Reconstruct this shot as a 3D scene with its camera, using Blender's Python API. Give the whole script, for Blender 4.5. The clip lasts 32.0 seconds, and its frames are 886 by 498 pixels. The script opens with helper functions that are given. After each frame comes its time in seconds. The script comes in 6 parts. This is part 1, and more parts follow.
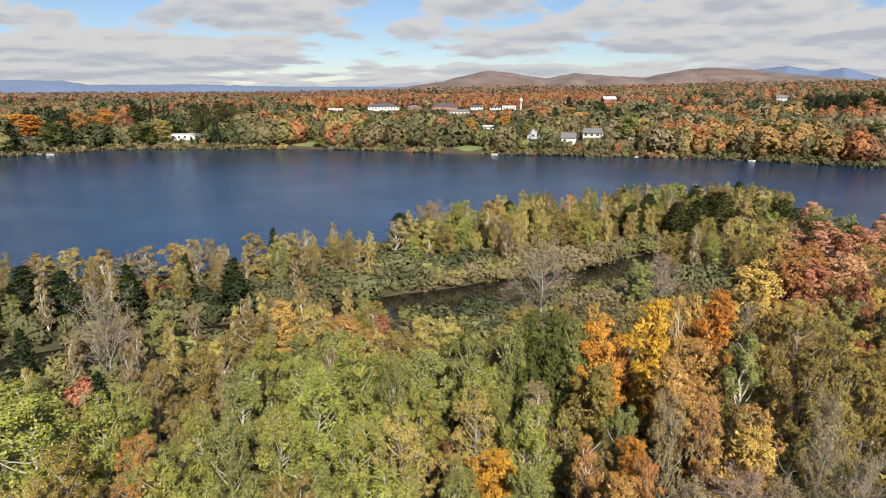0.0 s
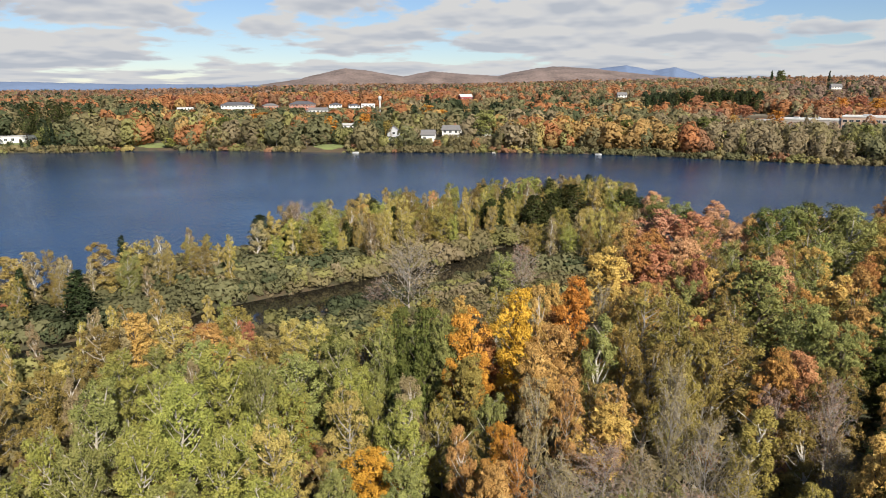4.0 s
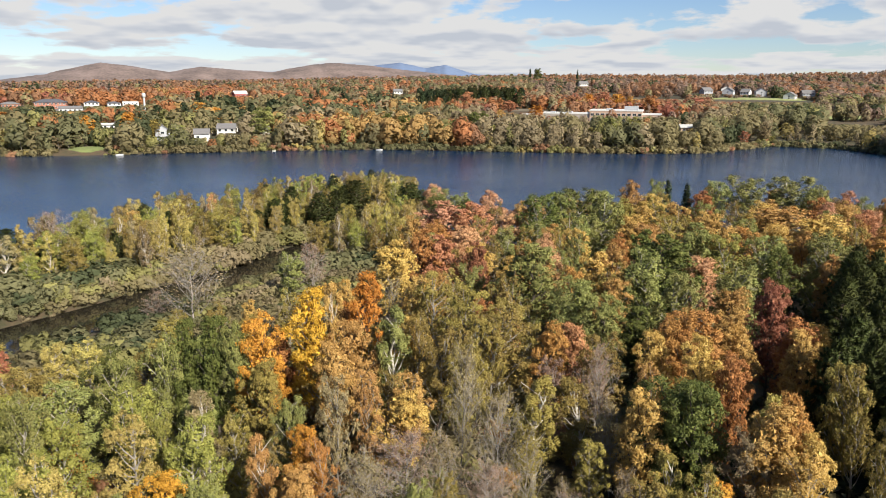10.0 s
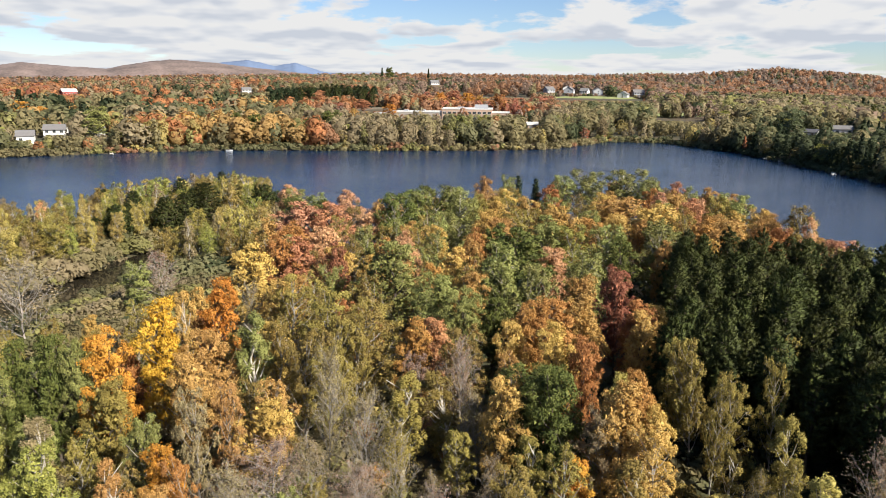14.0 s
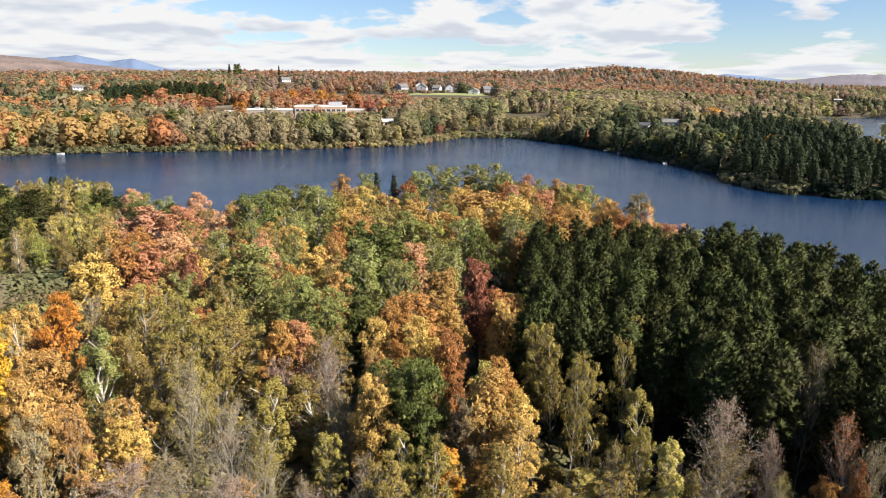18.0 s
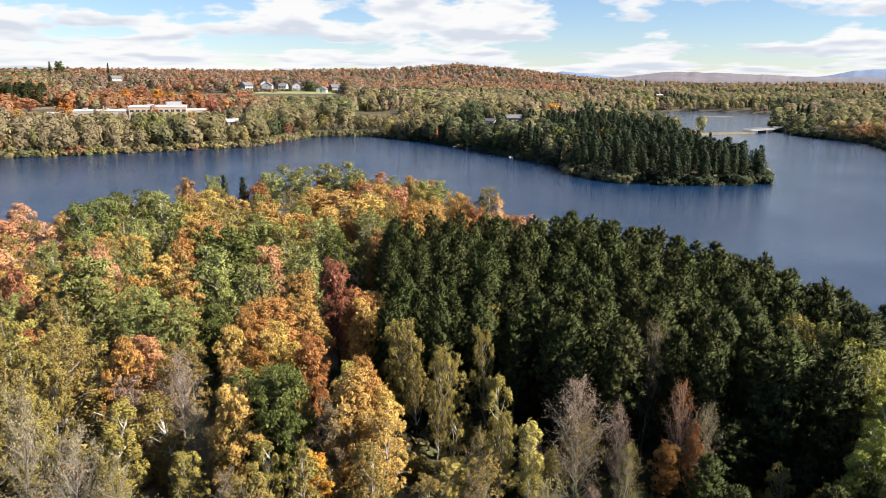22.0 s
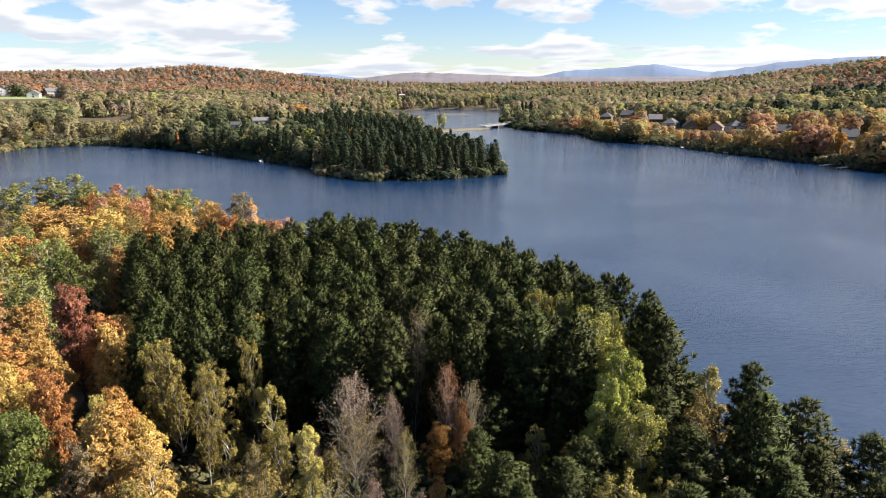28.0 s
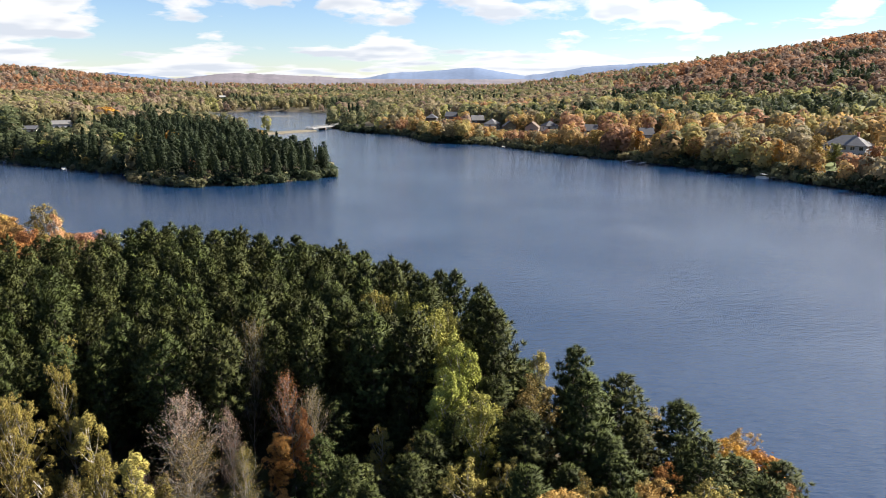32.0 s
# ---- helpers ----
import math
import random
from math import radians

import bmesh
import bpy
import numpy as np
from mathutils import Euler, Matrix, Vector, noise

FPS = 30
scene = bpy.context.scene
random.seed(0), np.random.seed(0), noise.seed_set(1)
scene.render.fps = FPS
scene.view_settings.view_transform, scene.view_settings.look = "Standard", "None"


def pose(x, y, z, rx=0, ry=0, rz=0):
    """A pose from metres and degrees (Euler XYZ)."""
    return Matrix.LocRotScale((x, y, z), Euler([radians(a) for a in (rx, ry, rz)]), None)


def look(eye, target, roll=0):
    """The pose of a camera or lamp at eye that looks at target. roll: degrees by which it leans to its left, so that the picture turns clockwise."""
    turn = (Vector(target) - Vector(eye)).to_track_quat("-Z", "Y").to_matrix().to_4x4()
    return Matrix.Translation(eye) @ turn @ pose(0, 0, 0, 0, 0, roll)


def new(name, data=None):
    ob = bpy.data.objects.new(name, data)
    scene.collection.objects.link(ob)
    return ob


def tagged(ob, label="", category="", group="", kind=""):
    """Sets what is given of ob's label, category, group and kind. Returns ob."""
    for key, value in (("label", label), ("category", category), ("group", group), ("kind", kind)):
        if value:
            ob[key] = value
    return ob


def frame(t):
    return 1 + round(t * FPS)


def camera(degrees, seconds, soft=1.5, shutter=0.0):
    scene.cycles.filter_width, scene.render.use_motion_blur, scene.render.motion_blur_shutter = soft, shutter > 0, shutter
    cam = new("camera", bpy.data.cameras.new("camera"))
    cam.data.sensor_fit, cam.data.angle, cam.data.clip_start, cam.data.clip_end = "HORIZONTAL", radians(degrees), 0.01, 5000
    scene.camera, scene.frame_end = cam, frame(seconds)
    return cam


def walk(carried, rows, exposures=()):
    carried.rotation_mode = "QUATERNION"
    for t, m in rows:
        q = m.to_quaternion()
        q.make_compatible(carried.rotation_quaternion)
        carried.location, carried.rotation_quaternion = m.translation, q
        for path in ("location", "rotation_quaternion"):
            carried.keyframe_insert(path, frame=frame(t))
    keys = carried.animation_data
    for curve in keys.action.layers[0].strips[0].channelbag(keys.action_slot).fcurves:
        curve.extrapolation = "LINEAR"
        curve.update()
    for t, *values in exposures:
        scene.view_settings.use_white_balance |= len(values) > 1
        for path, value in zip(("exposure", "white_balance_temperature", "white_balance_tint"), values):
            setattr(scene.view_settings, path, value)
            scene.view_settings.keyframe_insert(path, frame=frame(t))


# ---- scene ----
# The camera hangs in the air over the wooded point and turns to its right.
EYE = (0.0, 0.0, 34.0)
PATH = [
    (0, -0.001, -12.999, -0.031), (1, 2.780, -13.075, 0.094), (2, 5.492, -13.130, 0.103), (3, 8.314, -13.165, 0.106),
    (3.5, 9.810, -13.164, 0.048), (5.5, 15.852, -13.254, -0.129), (6, 17.326, -13.287, -0.089), (7, 20.231, -13.347, -0.080),
    (8, 23.175, -13.362, 0.002), (9, 26.130, -13.389, 0.073), (10, 29.069, -13.423, 0.113), (11, 31.984, -13.462, 0.113),
    (12, 34.912, -13.469, 0.140), (13, 37.908, -13.459, 0.211), (14, 40.908, -13.483, 0.382), (14.5, 42.383, -13.497, 0.438),
    (16.5, 48.200, -13.606, 0.329), (17, 49.664, -13.621, 0.342), (18, 52.608, -13.643, 0.357), (19, 55.505, -13.672, 0.327),
    (20, 58.428, -13.702, 0.327), (21, 61.469, -13.738, 0.336), (22, 64.685, -13.755, 0.164), (23, 67.960, -13.708, -0.145),
    (24, 71.345, -13.707, -0.223), (25, 74.729, -13.712, -0.264), (25.5, 76.377, -13.711, -0.341), (27.5, 83.148, -13.667, -0.181),
    (28, 84.814, -13.680, -0.245), (29, 88.238, -13.686, -0.193), (30, 91.714, -13.627, -0.067), (31, 95.228, -13.575, 0.002),
    (32, 98.821, -13.551, 0.176),
]
cam = camera(64.95, 32.0, soft=0.9)
walk(cam, [(t, pose(*EYE, 90 + tilt, 0, -turn) @ pose(0, 0, 0, 0, 0, roll)) for t, turn, tilt, roll in PATH],
     exposures=[(0.0, 0.66), (9.0, 0.84), (14.0, 1.02), (18.0, 1.16), (24.0, 1.27), (32.0, 1.34)])

# ---- world, sun ----
SUN_AZ, SUN_EL = 169.0, 36.0
world = bpy.data.worlds.new("world")
scene.world = world
world.use_nodes = True
wt = world.node_tree
wt.nodes.clear()


def link(tree, a, b):
    tree.links.new(a, b)


def node(tree, kind, **values):
    n = tree.nodes.new(kind)
    for key, value in values.items():
        if key in n.inputs:
            n.inputs[key].default_value = value
    return n


def math_node(tree, op, a, b=None, clamp=False):
    n = tree.nodes.new("ShaderNodeMath")
    n.operation, n.use_clamp = op, clamp
    for i, v in enumerate((a, b)):
        if v is None:
            continue
        if isinstance(v, (int, float)):
            n.inputs[i].default_value = v
        else:
            link(tree, v, n.inputs[i])
    return n.outputs[0]


def ramp(tree, fac, stops):
    n = tree.nodes.new("ShaderNodeValToRGB")
    el = n.color_ramp.elements
    while len(el) < len(stops):
        el.new(0.5)
    for e, (p, c) in zip(el, stops):
        e.position = p
        e.color = (*c, 1) if len(c) == 3 else c
    link(tree, fac, n.inputs[0])
    return n.outputs[0]


def vector_node(tree, op, a, b):
    n = tree.nodes.new("ShaderNodeVectorMath")
    n.operation = op
    link(tree, a, n.inputs[0])
    n.inputs[1].default_value = b
    return n.outputs[0]


def build_world():
    out = node(wt, "ShaderNodeOutputWorld")
    sky = wt.nodes.new("ShaderNodeTexSky")
    sky.sky_type, sky.sun_disc = "NISHITA", False
    sky.sun_elevation, sky.sun_rotation = radians(SUN_EL), radians(SUN_AZ)
    sky.air_density, sky.dust_density, sky.ozone_density = 1.0, 0.0, 3.0
    co = wt.nodes.new("ShaderNodeTexCoord")
    sep = wt.nodes.new("ShaderNodeSeparateXYZ")
    link(wt, co.outputs["Generated"], sep.inputs[0])
    up = math_node(wt, "MAXIMUM", sep.outputs[2], 0.0)
    # Height on a logarithmic scale, so that the clouds flatten towards the horizon.
    tall = math_node(wt, "MULTIPLY", math_node(wt, "LOGARITHM", math_node(wt, "ADD", up, 0.03), math.e), 0.40)
    place = wt.nodes.new("ShaderNodeCombineXYZ")
    link(wt, sep.outputs[0], place.inputs[0])
    link(wt, sep.outputs[1], place.inputs[1])
    link(wt, tall, place.inputs[2])
    n1 = node(wt, "ShaderNodeTexNoise", Scale=8.0, Detail=6.0, Roughness=0.52, Distortion=0.1)
    n4 = node(wt, "ShaderNodeTexNoise", Scale=8.0, Detail=3.0, Roughness=0.5, Distortion=0.1)
    link(wt, place.outputs[0], n4.inputs["Vector"])
    link(wt, place.outputs[0], n1.inputs["Vector"])
    n2 = node(wt, "ShaderNodeTexNoise", Scale=2.6, Detail=2.0, Roughness=0.5)
    link(wt, place.outputs[0], n2.inputs["Vector"])
    # The same clouds a little lower: where they thin out downwards is the shaded underside.
    n3 = node(wt, "ShaderNodeTexNoise", Scale=8.0, Detail=3.0, Roughness=0.5, Distortion=0.1)
    link(wt, vector_node(wt, "ADD", place.outputs[0], (0.0, 0.0, -0.045)), n3.inputs["Vector"])
    dens = math_node(wt, "ADD", n1.outputs["Fac"], math_node(wt, "MULTIPLY", math_node(wt, "SUBTRACT", n2.outputs["Fac"], 0.5), 0.5))
    # Towards the horizon the clouds close up into a pale layer; overhead they are thicker in the east.
    low = math_node(wt, "MULTIPLY", math_node(wt, "SUBTRACT", 0.05, sep.outputs[2]), 2.0)
    dens = math_node(wt, "ADD", dens, math_node(wt, "MAXIMUM", low, 0.0))
    high = math_node(wt, "MAXIMUM", math_node(wt, "SUBTRACT", up, 0.12), 0.0)
    dens = math_node(wt, "ADD", dens, math_node(wt, "MULTIPLY", math_node(wt, "MULTIPLY", sep.outputs[0], high), 1.8))
    dens = math_node(wt, "ADD", dens, math_node(wt, "MULTIPLY", sep.outputs[0], 0.01))
    dens = math_node(wt, "ADD", dens, math_node(wt, "MULTIPLY", sep.outputs[1], 0.075))
    dens = math_node(wt, "SUBTRACT", dens, math_node(wt, "MULTIPLY", math_node(wt, "MULTIPLY", math_node(wt, "MAXIMUM", sep.outputs[1], 0.0), high), 2.6))
    dens = math_node(wt, "SUBTRACT", dens, math_node(wt, "MULTIPLY", math_node(wt, "MAXIMUM", math_node(wt, "SUBTRACT", up, 0.5), 0.0), 1.2))
    cover = ramp(wt, dens, [(0.50, (0, 0, 0)), (0.565, (1, 1, 1))])
    under = math_node(wt, "SUBTRACT", n4.outputs["Fac"], n3.outputs["Fac"])
    shade = math_node(wt, "ADD", math_node(wt, "MULTIPLY", under, 2.3), math_node(wt, "MULTIPLY", math_node(wt, "SUBTRACT", dens, 0.5), 0.55))
    thick = ramp(wt, shade, [(0.0, (1.0, 1.0, 1.0)), (0.12, (0.92, 0.94, 0.98)), (0.40, (0.72, 0.77, 0.86))])
    tint = wt.nodes.new("ShaderNodeMix")
    tint.data_type, tint.blend_type = "RGBA", "MULTIPLY"
    tint.inputs["Factor"].default_value = 1.0
    link(wt, sky.outputs[0], tint.inputs["A"])
    tint.inputs["B"].default_value = (0.78, 0.84, 1.0, 1)
    bg_sky = node(wt, "ShaderNodeBackground", Strength=0.062)
    link(wt, tint.outputs["Result"], bg_sky.inputs[0])
    # Clouds are brighter towards the sun, which shines through their thin edges.
    aim = wt.nodes.new("ShaderNodeVectorMath")
    aim.operation = "DOT_PRODUCT"
    link(wt, co.outputs["Generated"], aim.inputs[0])
    aim.inputs[1].default_value = (math.sin(radians(SUN_AZ)) * math.cos(radians(SUN_EL)), math.cos(radians(SUN_AZ)) * math.cos(radians(SUN_EL)), math.sin(radians(SUN_EL)))
    near_sun = math_node(wt, "POWER", math_node(wt, "MAXIMUM", aim.outputs["Value"], 0.0), 4.0)
    bg_cloud = node(wt, "ShaderNodeBackground", Strength=0.41)
    link(wt, math_node(wt, "ADD", math_node(wt, "MULTIPLY", near_sun, 1.0), 0.41), bg_cloud.inputs["Strength"])
    link(wt, thick, bg_cloud.inputs[0])
    mix = wt.nodes.new("ShaderNodeMixShader")
    link(wt, cover, mix.inputs[0])
    link(wt, bg_sky.outputs[0], mix.inputs[1])
    link(wt, bg_cloud.outputs[0], mix.inputs[2])
    link(wt, mix.outputs[0], out.inputs[0])


build_world()
sun = new("sun", bpy.data.lights.new("sun", "SUN"))
sun.data.energy, sun.data.angle, sun.data.color = 5.4, radians(0.55), (1.0, 0.925, 0.80)
az, el = radians(SUN_AZ), radians(SUN_EL)
sun.matrix_world = look((900 * math.sin(az) * math.cos(el), 900 * math.cos(az) * math.cos(el), 900 * math.sin(el)), (0, 0, 0))

# ---- materials ----


def material(name):
    m = bpy.data.materials.new(name)
    m.use_nodes = True
    t = m.node_tree
    t.nodes.clear()
    return m, t, node(t, "ShaderNodeOutputMaterial")


def plain(name, color, rough=0.7, metal=0.0, grain=2.0, vary=0.18, bump=0.1):
    """A painted, mineral or wooden surface with two scales of variation."""
    m, t, out = material(name)
    b = node(t, "ShaderNodeBsdfPrincipled", Roughness=rough, Metallic=metal)
    co = t.nodes.new("ShaderNodeTexCoord")
    n1 = node(t, "ShaderNodeTexNoise", Scale=grain, Detail=5.0)
    n2 = node(t, "ShaderNodeTexNoise", Scale=grain * 9, Detail=3.0)
    link(t, co.outputs["Object"], n1.inputs["Vector"])
    link(t, co.outputs["Object"], n2.inputs["Vector"])
    f = math_node(t, "ADD", math_node(t, "MULTIPLY", n1.outputs[0], 0.6), math_node(t, "MULTIPLY", n2.outputs[0], 0.4))
    lo = tuple(c * (1 - vary) for c in color)
    hi = tuple(min(1, c * (1 + vary)) for c in color)
    link(t, ramp(t, f, [(0.3, lo), (0.7, hi)]), b.inputs["Base Color"])
    bp = node(t, "ShaderNodeBump", Strength=bump, Distance=0.02)
    link(t, n2.outputs[0], bp.inputs["Height"])
    link(t, bp.outputs[0], b.inputs["Normal"])
    link(t, b.outputs[0], out.inputs[0])
    return m


def leaf(name, dark, mid, light, glow=0.06):
    """Foliage: each leaf clump and each tree a little different; light passes through."""
    m, t, out = material(name)
    geo = t.nodes.new("ShaderNodeNewGeometry")
    info = t.nodes.new("ShaderNodeObjectInfo")
    isl = geo.outputs["Random Per Island"]
    co = t.nodes.new("ShaderNodeTexCoord")
    spray = node(t, "ShaderNodeTexNoise", Scale=7.0, Detail=2.0)
    link(t, co.outputs["Object"], spray.inputs["Vector"])
    f = math_node(t, "ADD", math_node(t, "MULTIPLY", isl, 0.42), math_node(t, "MULTIPLY", math_node(t, "SUBTRACT", spray.outputs[0], 0.27), 1.15))
    col = ramp(t, f, [(0.05, dark), (0.5, mid), (0.95, light)])
    hs = node(t, "ShaderNodeHueSaturation", Saturation=1.0)
    link(t, math_node(t, "ADD", math_node(t, "MULTIPLY", info.outputs["Random"], 0.03), 0.485), hs.inputs["Hue"])
    link(t, math_node(t, "ADD", math_node(t, "MULTIPLY", info.outputs["Random"], 0.34), 0.86), hs.inputs["Value"])
    link(t, col, hs.inputs["Color"])
    b = node(t, "ShaderNodeBsdfPrincipled", Roughness=0.6)
    b.inputs["Specular IOR Level"].default_value = 0.12
    link(t, hs.outputs[0], b.inputs["Base Color"])
    tr = t.nodes.new("ShaderNodeBsdfTranslucent")
    link(t, hs.outputs[0], tr.inputs[0])
    mix = t.nodes.new("ShaderNodeMixShader")
    mix.inputs[0].default_value = glow
    link(t, b.outputs[0], mix.inputs[1])
    link(t, tr.outputs[0], mix.inputs[2])
    link(t, mix.outputs[0], out.inputs[0])
    return m


def far_leaf(name, color):
    """Foliage seen from afar: whole trees differ, their leaves only a little."""
    m, t, out = material(name)
    geo = t.nodes.new("ShaderNodeNewGeometry")
    co = t.nodes.new("ShaderNodeTexCoord")
    n1 = node(t, "ShaderNodeTexNoise", Scale=0.085, Detail=2.0)
    link(t, co.outputs["Object"], n1.inputs["Vector"])
    f = math_node(t, "ADD", math_node(t, "MULTIPLY", n1.outputs[0], 0.95), math_node(t, "MULTIPLY", geo.outputs["Random Per Island"], 0.13))
    b = node(t, "ShaderNodeBsdfPrincipled", Roughness=0.7)
    b.inputs["Specular IOR Level"].default_value = 0.15
    lo, hi = tuple(c * 0.78 for c in color), tuple(c * 1.5 for c in color)
    col = ramp(t, f, [(0.34, lo), (0.74, hi)])
    link(t, col, b.inputs["Base Color"])
    tr = t.nodes.new("ShaderNodeBsdfTranslucent")
    link(t, col, tr.inputs[0])
    mix = t.nodes.new("ShaderNodeMixShader")
    mix.inputs[0].default_value = 0.45
    link(t, b.outputs[0], mix.inputs[1])
    link(t, tr.outputs[0], mix.inputs[2])
    link(t, mix.outputs[0], out.inputs[0])
    return m


# Greyed leaf colours: the haze over distant woods is put into them.
FAR_COLOUR = {"green": (0.150, 0.145, 0.072), "deep": (0.074, 0.086, 0.042), "lime": (0.240, 0.226, 0.086), "olive": (0.205, 0.174, 0.088), "yellow": (0.33, 0.265, 0.100), "gold": (0.36, 0.235, 0.092),
              "orange": (0.35, 0.160, 0.070), "rust": (0.275, 0.150, 0.084), "red": (0.28, 0.110, 0.070), "tan": (0.245, 0.198, 0.118), "mauve": (0.215, 0.150, 0.112), "wine": (0.160, 0.100, 0.070),
              "needle": (0.027, 0.037, 0.017), "spruce": (0.025, 0.036, 0.018)}
LEAF = {
    "green": leaf("leaf_green", (0.10, 0.108, 0.034), (0.185, 0.19, 0.058), (0.30, 0.29, 0.095)),
    "deep": leaf("leaf_deep_green", (0.042, 0.056, 0.015), (0.088, 0.100, 0.024), (0.16, 0.165, 0.045)),
    "lime": leaf("leaf_yellow_green", (0.115, 0.122, 0.030), (0.212, 0.214, 0.050), (0.37, 0.345, 0.088)),
    "bright": leaf("leaf_bright_lime", (0.16, 0.165, 0.034), (0.28, 0.28, 0.058), (0.42, 0.41, 0.10)),
    "olive": leaf("leaf_olive", (0.105, 0.080, 0.022), (0.20, 0.152, 0.042), (0.34, 0.262, 0.078)),
    "yellow": leaf("leaf_yellow", (0.19, 0.145, 0.042), (0.32, 0.25, 0.075), (0.48, 0.39, 0.13)),
    "gold": leaf("leaf_gold", (0.24, 0.14, 0.04), (0.40, 0.245, 0.075), (0.54, 0.37, 0.13)),
    "amber": leaf("leaf_amber", (0.27, 0.14, 0.018), (0.45, 0.235, 0.032), (0.62, 0.37, 0.06)),
    "orange": leaf("leaf_orange", (0.28, 0.11, 0.020), (0.46, 0.205, 0.035), (0.60, 0.32, 0.065)),
    "rust": leaf("leaf_rust", (0.19, 0.085, 0.028), (0.33, 0.155, 0.050), (0.46, 0.24, 0.08)),
    "red": leaf("leaf_red", (0.25, 0.105, 0.055), (0.39, 0.18, 0.09), (0.52, 0.285, 0.145)),
    "pink": leaf("leaf_pink_red", (0.32, 0.155, 0.08), (0.46, 0.25, 0.13), (0.58, 0.365, 0.205)),
    "wine": leaf("leaf_wine", (0.13, 0.045, 0.03), (0.22, 0.08, 0.05), (0.33, 0.145, 0.085)),
    "tan": leaf("leaf_tan", (0.14, 0.105, 0.052), (0.235, 0.185, 0.095), (0.36, 0.29, 0.155)),
    "mauve": leaf("leaf_mauve_brown", (0.14, 0.085, 0.062), (0.235, 0.15, 0.112), (0.34, 0.23, 0.17)),
    "needle": leaf("needle_green", (0.014, 0.018, 0.0052), (0.042, 0.051, 0.0145), (0.104, 0.116, 0.031), 0.06),
    "spruce": leaf("needle_blue_green", (0.014, 0.024, 0.010), (0.034, 0.050, 0.019), (0.064, 0.084, 0.033), 0.1),
}
BARK = plain("bark_brown", (0.075, 0.058, 0.045), 0.9, 0, 3.0, 0.4, 0.5)
BARK_GREY = plain("bark_grey", (0.26, 0.235, 0.20), 0.9, 0, 3.0, 0.3, 0.4)
BARK_WHITE = plain("bark_white", (0.46, 0.42, 0.37), 0.85, 0, 2.0, 0.3, 0.3)
BARK_PALE = plain("bark_pale", (0.33, 0.30, 0.25), 0.85, 0, 2.0, 0.35, 0.3)
TWIG = plain("twig_grey", (0.245, 0.22, 0.195), 0.9, 0, 2.0, 0.25, 0.2)


def ground_material():
    m, t, out = material("forest_floor")
    b = node(t, "ShaderNodeBsdfPrincipled", Roughness=0.95)
    co = t.nodes.new("ShaderNodeTexCoord")
    n1 = node(t, "ShaderNodeTexNoise", Scale=0.02, Detail=8.0, Roughness=0.65)
    n2 = node(t, "ShaderNodeTexNoise", Scale=0.35, Detail=6.0, Roughness=0.7)
    for n in (n1, n2):
        link(t, co.outputs["Object"], n.inputs["Vector"])
    f = math_node(t, "ADD", math_node(t, "MULTIPLY", n1.outputs[0], 0.45), math_node(t, "MULTIPLY", n2.outputs[0], 0.55))
    c = ramp(t, f, [(0.36, (0.022, 0.025, 0.010)), (0.46, (0.040, 0.038, 0.016)), (0.53, (0.062, 0.045, 0.023)), (0.60, (0.080, 0.050, 0.026)), (0.68, (0.055, 0.052, 0.026))])
    link(t, c, b.inputs["Base Color"])
    bp = node(t, "ShaderNodeBump", Strength=0.8, Distance=0.4)
    link(t, n2.outputs[0], bp.inputs["Height"])
    link(t, bp.outputs[0], b.inputs["Normal"])
    link(t, b.outputs[0], out.inputs[0])
    return m


def water_material():
    m, t, out = material("lake_water")
    b = node(t, "ShaderNodeBsdfPrincipled", Roughness=0.10, IOR=1.33)
    b.inputs["Base Color"].default_value = (0.005, 0.024, 0.068, 1)
    co = t.nodes.new("ShaderNodeTexCoord")
    n1 = node(t, "ShaderNodeTexNoise", Scale=0.8, Detail=5.0, Roughness=0.65)
    n2 = node(t, "ShaderNodeTexNoise", Scale=0.03, Detail=4.0, Roughness=0.55)
    mp = t.nodes.new("ShaderNodeMapping")
    mp.inputs["Rotation"].default_value = (0, 0, radians(35))
    mp.inputs["Scale"].default_value = (1.0, 0.45, 1.0)
    link(t, co.outputs["Object"], mp.inputs[0])
    link(t, mp.outputs[0], n1.inputs["Vector"])
    link(t, co.outputs["Object"], n2.inputs["Vector"])
    st = math_node(t, "ADD", math_node(t, "MULTIPLY", n2.outputs[0], 0.8), 0.06)
    bp = node(t, "ShaderNodeBump", Distance=0.5)
    link(t, st, bp.inputs["Strength"])
    link(t, n1.outputs[0], bp.inputs["Height"])
    link(t, bp.outputs[0], b.inputs["Normal"])
    link(t, b.outputs[0], out.inputs[0])
    return m


# ---- plan ----
# Waterlines in metres; x to the east, y to the north of the camera.
FAR_BANK = [(-900, 60), (-500, 200), (-300, 300), (-226, 357), (-187, 397), (-158, 404), (-123, 397), (-79, 404), (-46, 396), (5, 375),
            (52, 364), (104, 352), (142, 338), (176, 315), (220, 277), (250, 257), (282, 242), (300, 244), (323, 247), (347, 252), (366, 226),
            (358, 200), (344, 168), (318, 133), (290, 97), (272, 75), (250, 66), (237, 47), (239, 29), (250, 9), (258, 2), (272, 2)]
UPPER = [(292, 12), (340, 40), (400, 58), (455, 56), (490, 38), (505, 70), (580, 108), (690, 135), (800, 124), (832, 65), (780, 11), (715, -1), (640, 6),
         (572, 3), (548, -8), (520, -4), (494, -10), (445, -49), (418, -51), (400, -55), (373, -87), (340, -103), (297, -127), (250, -149), (225, -160), (191, -169)]
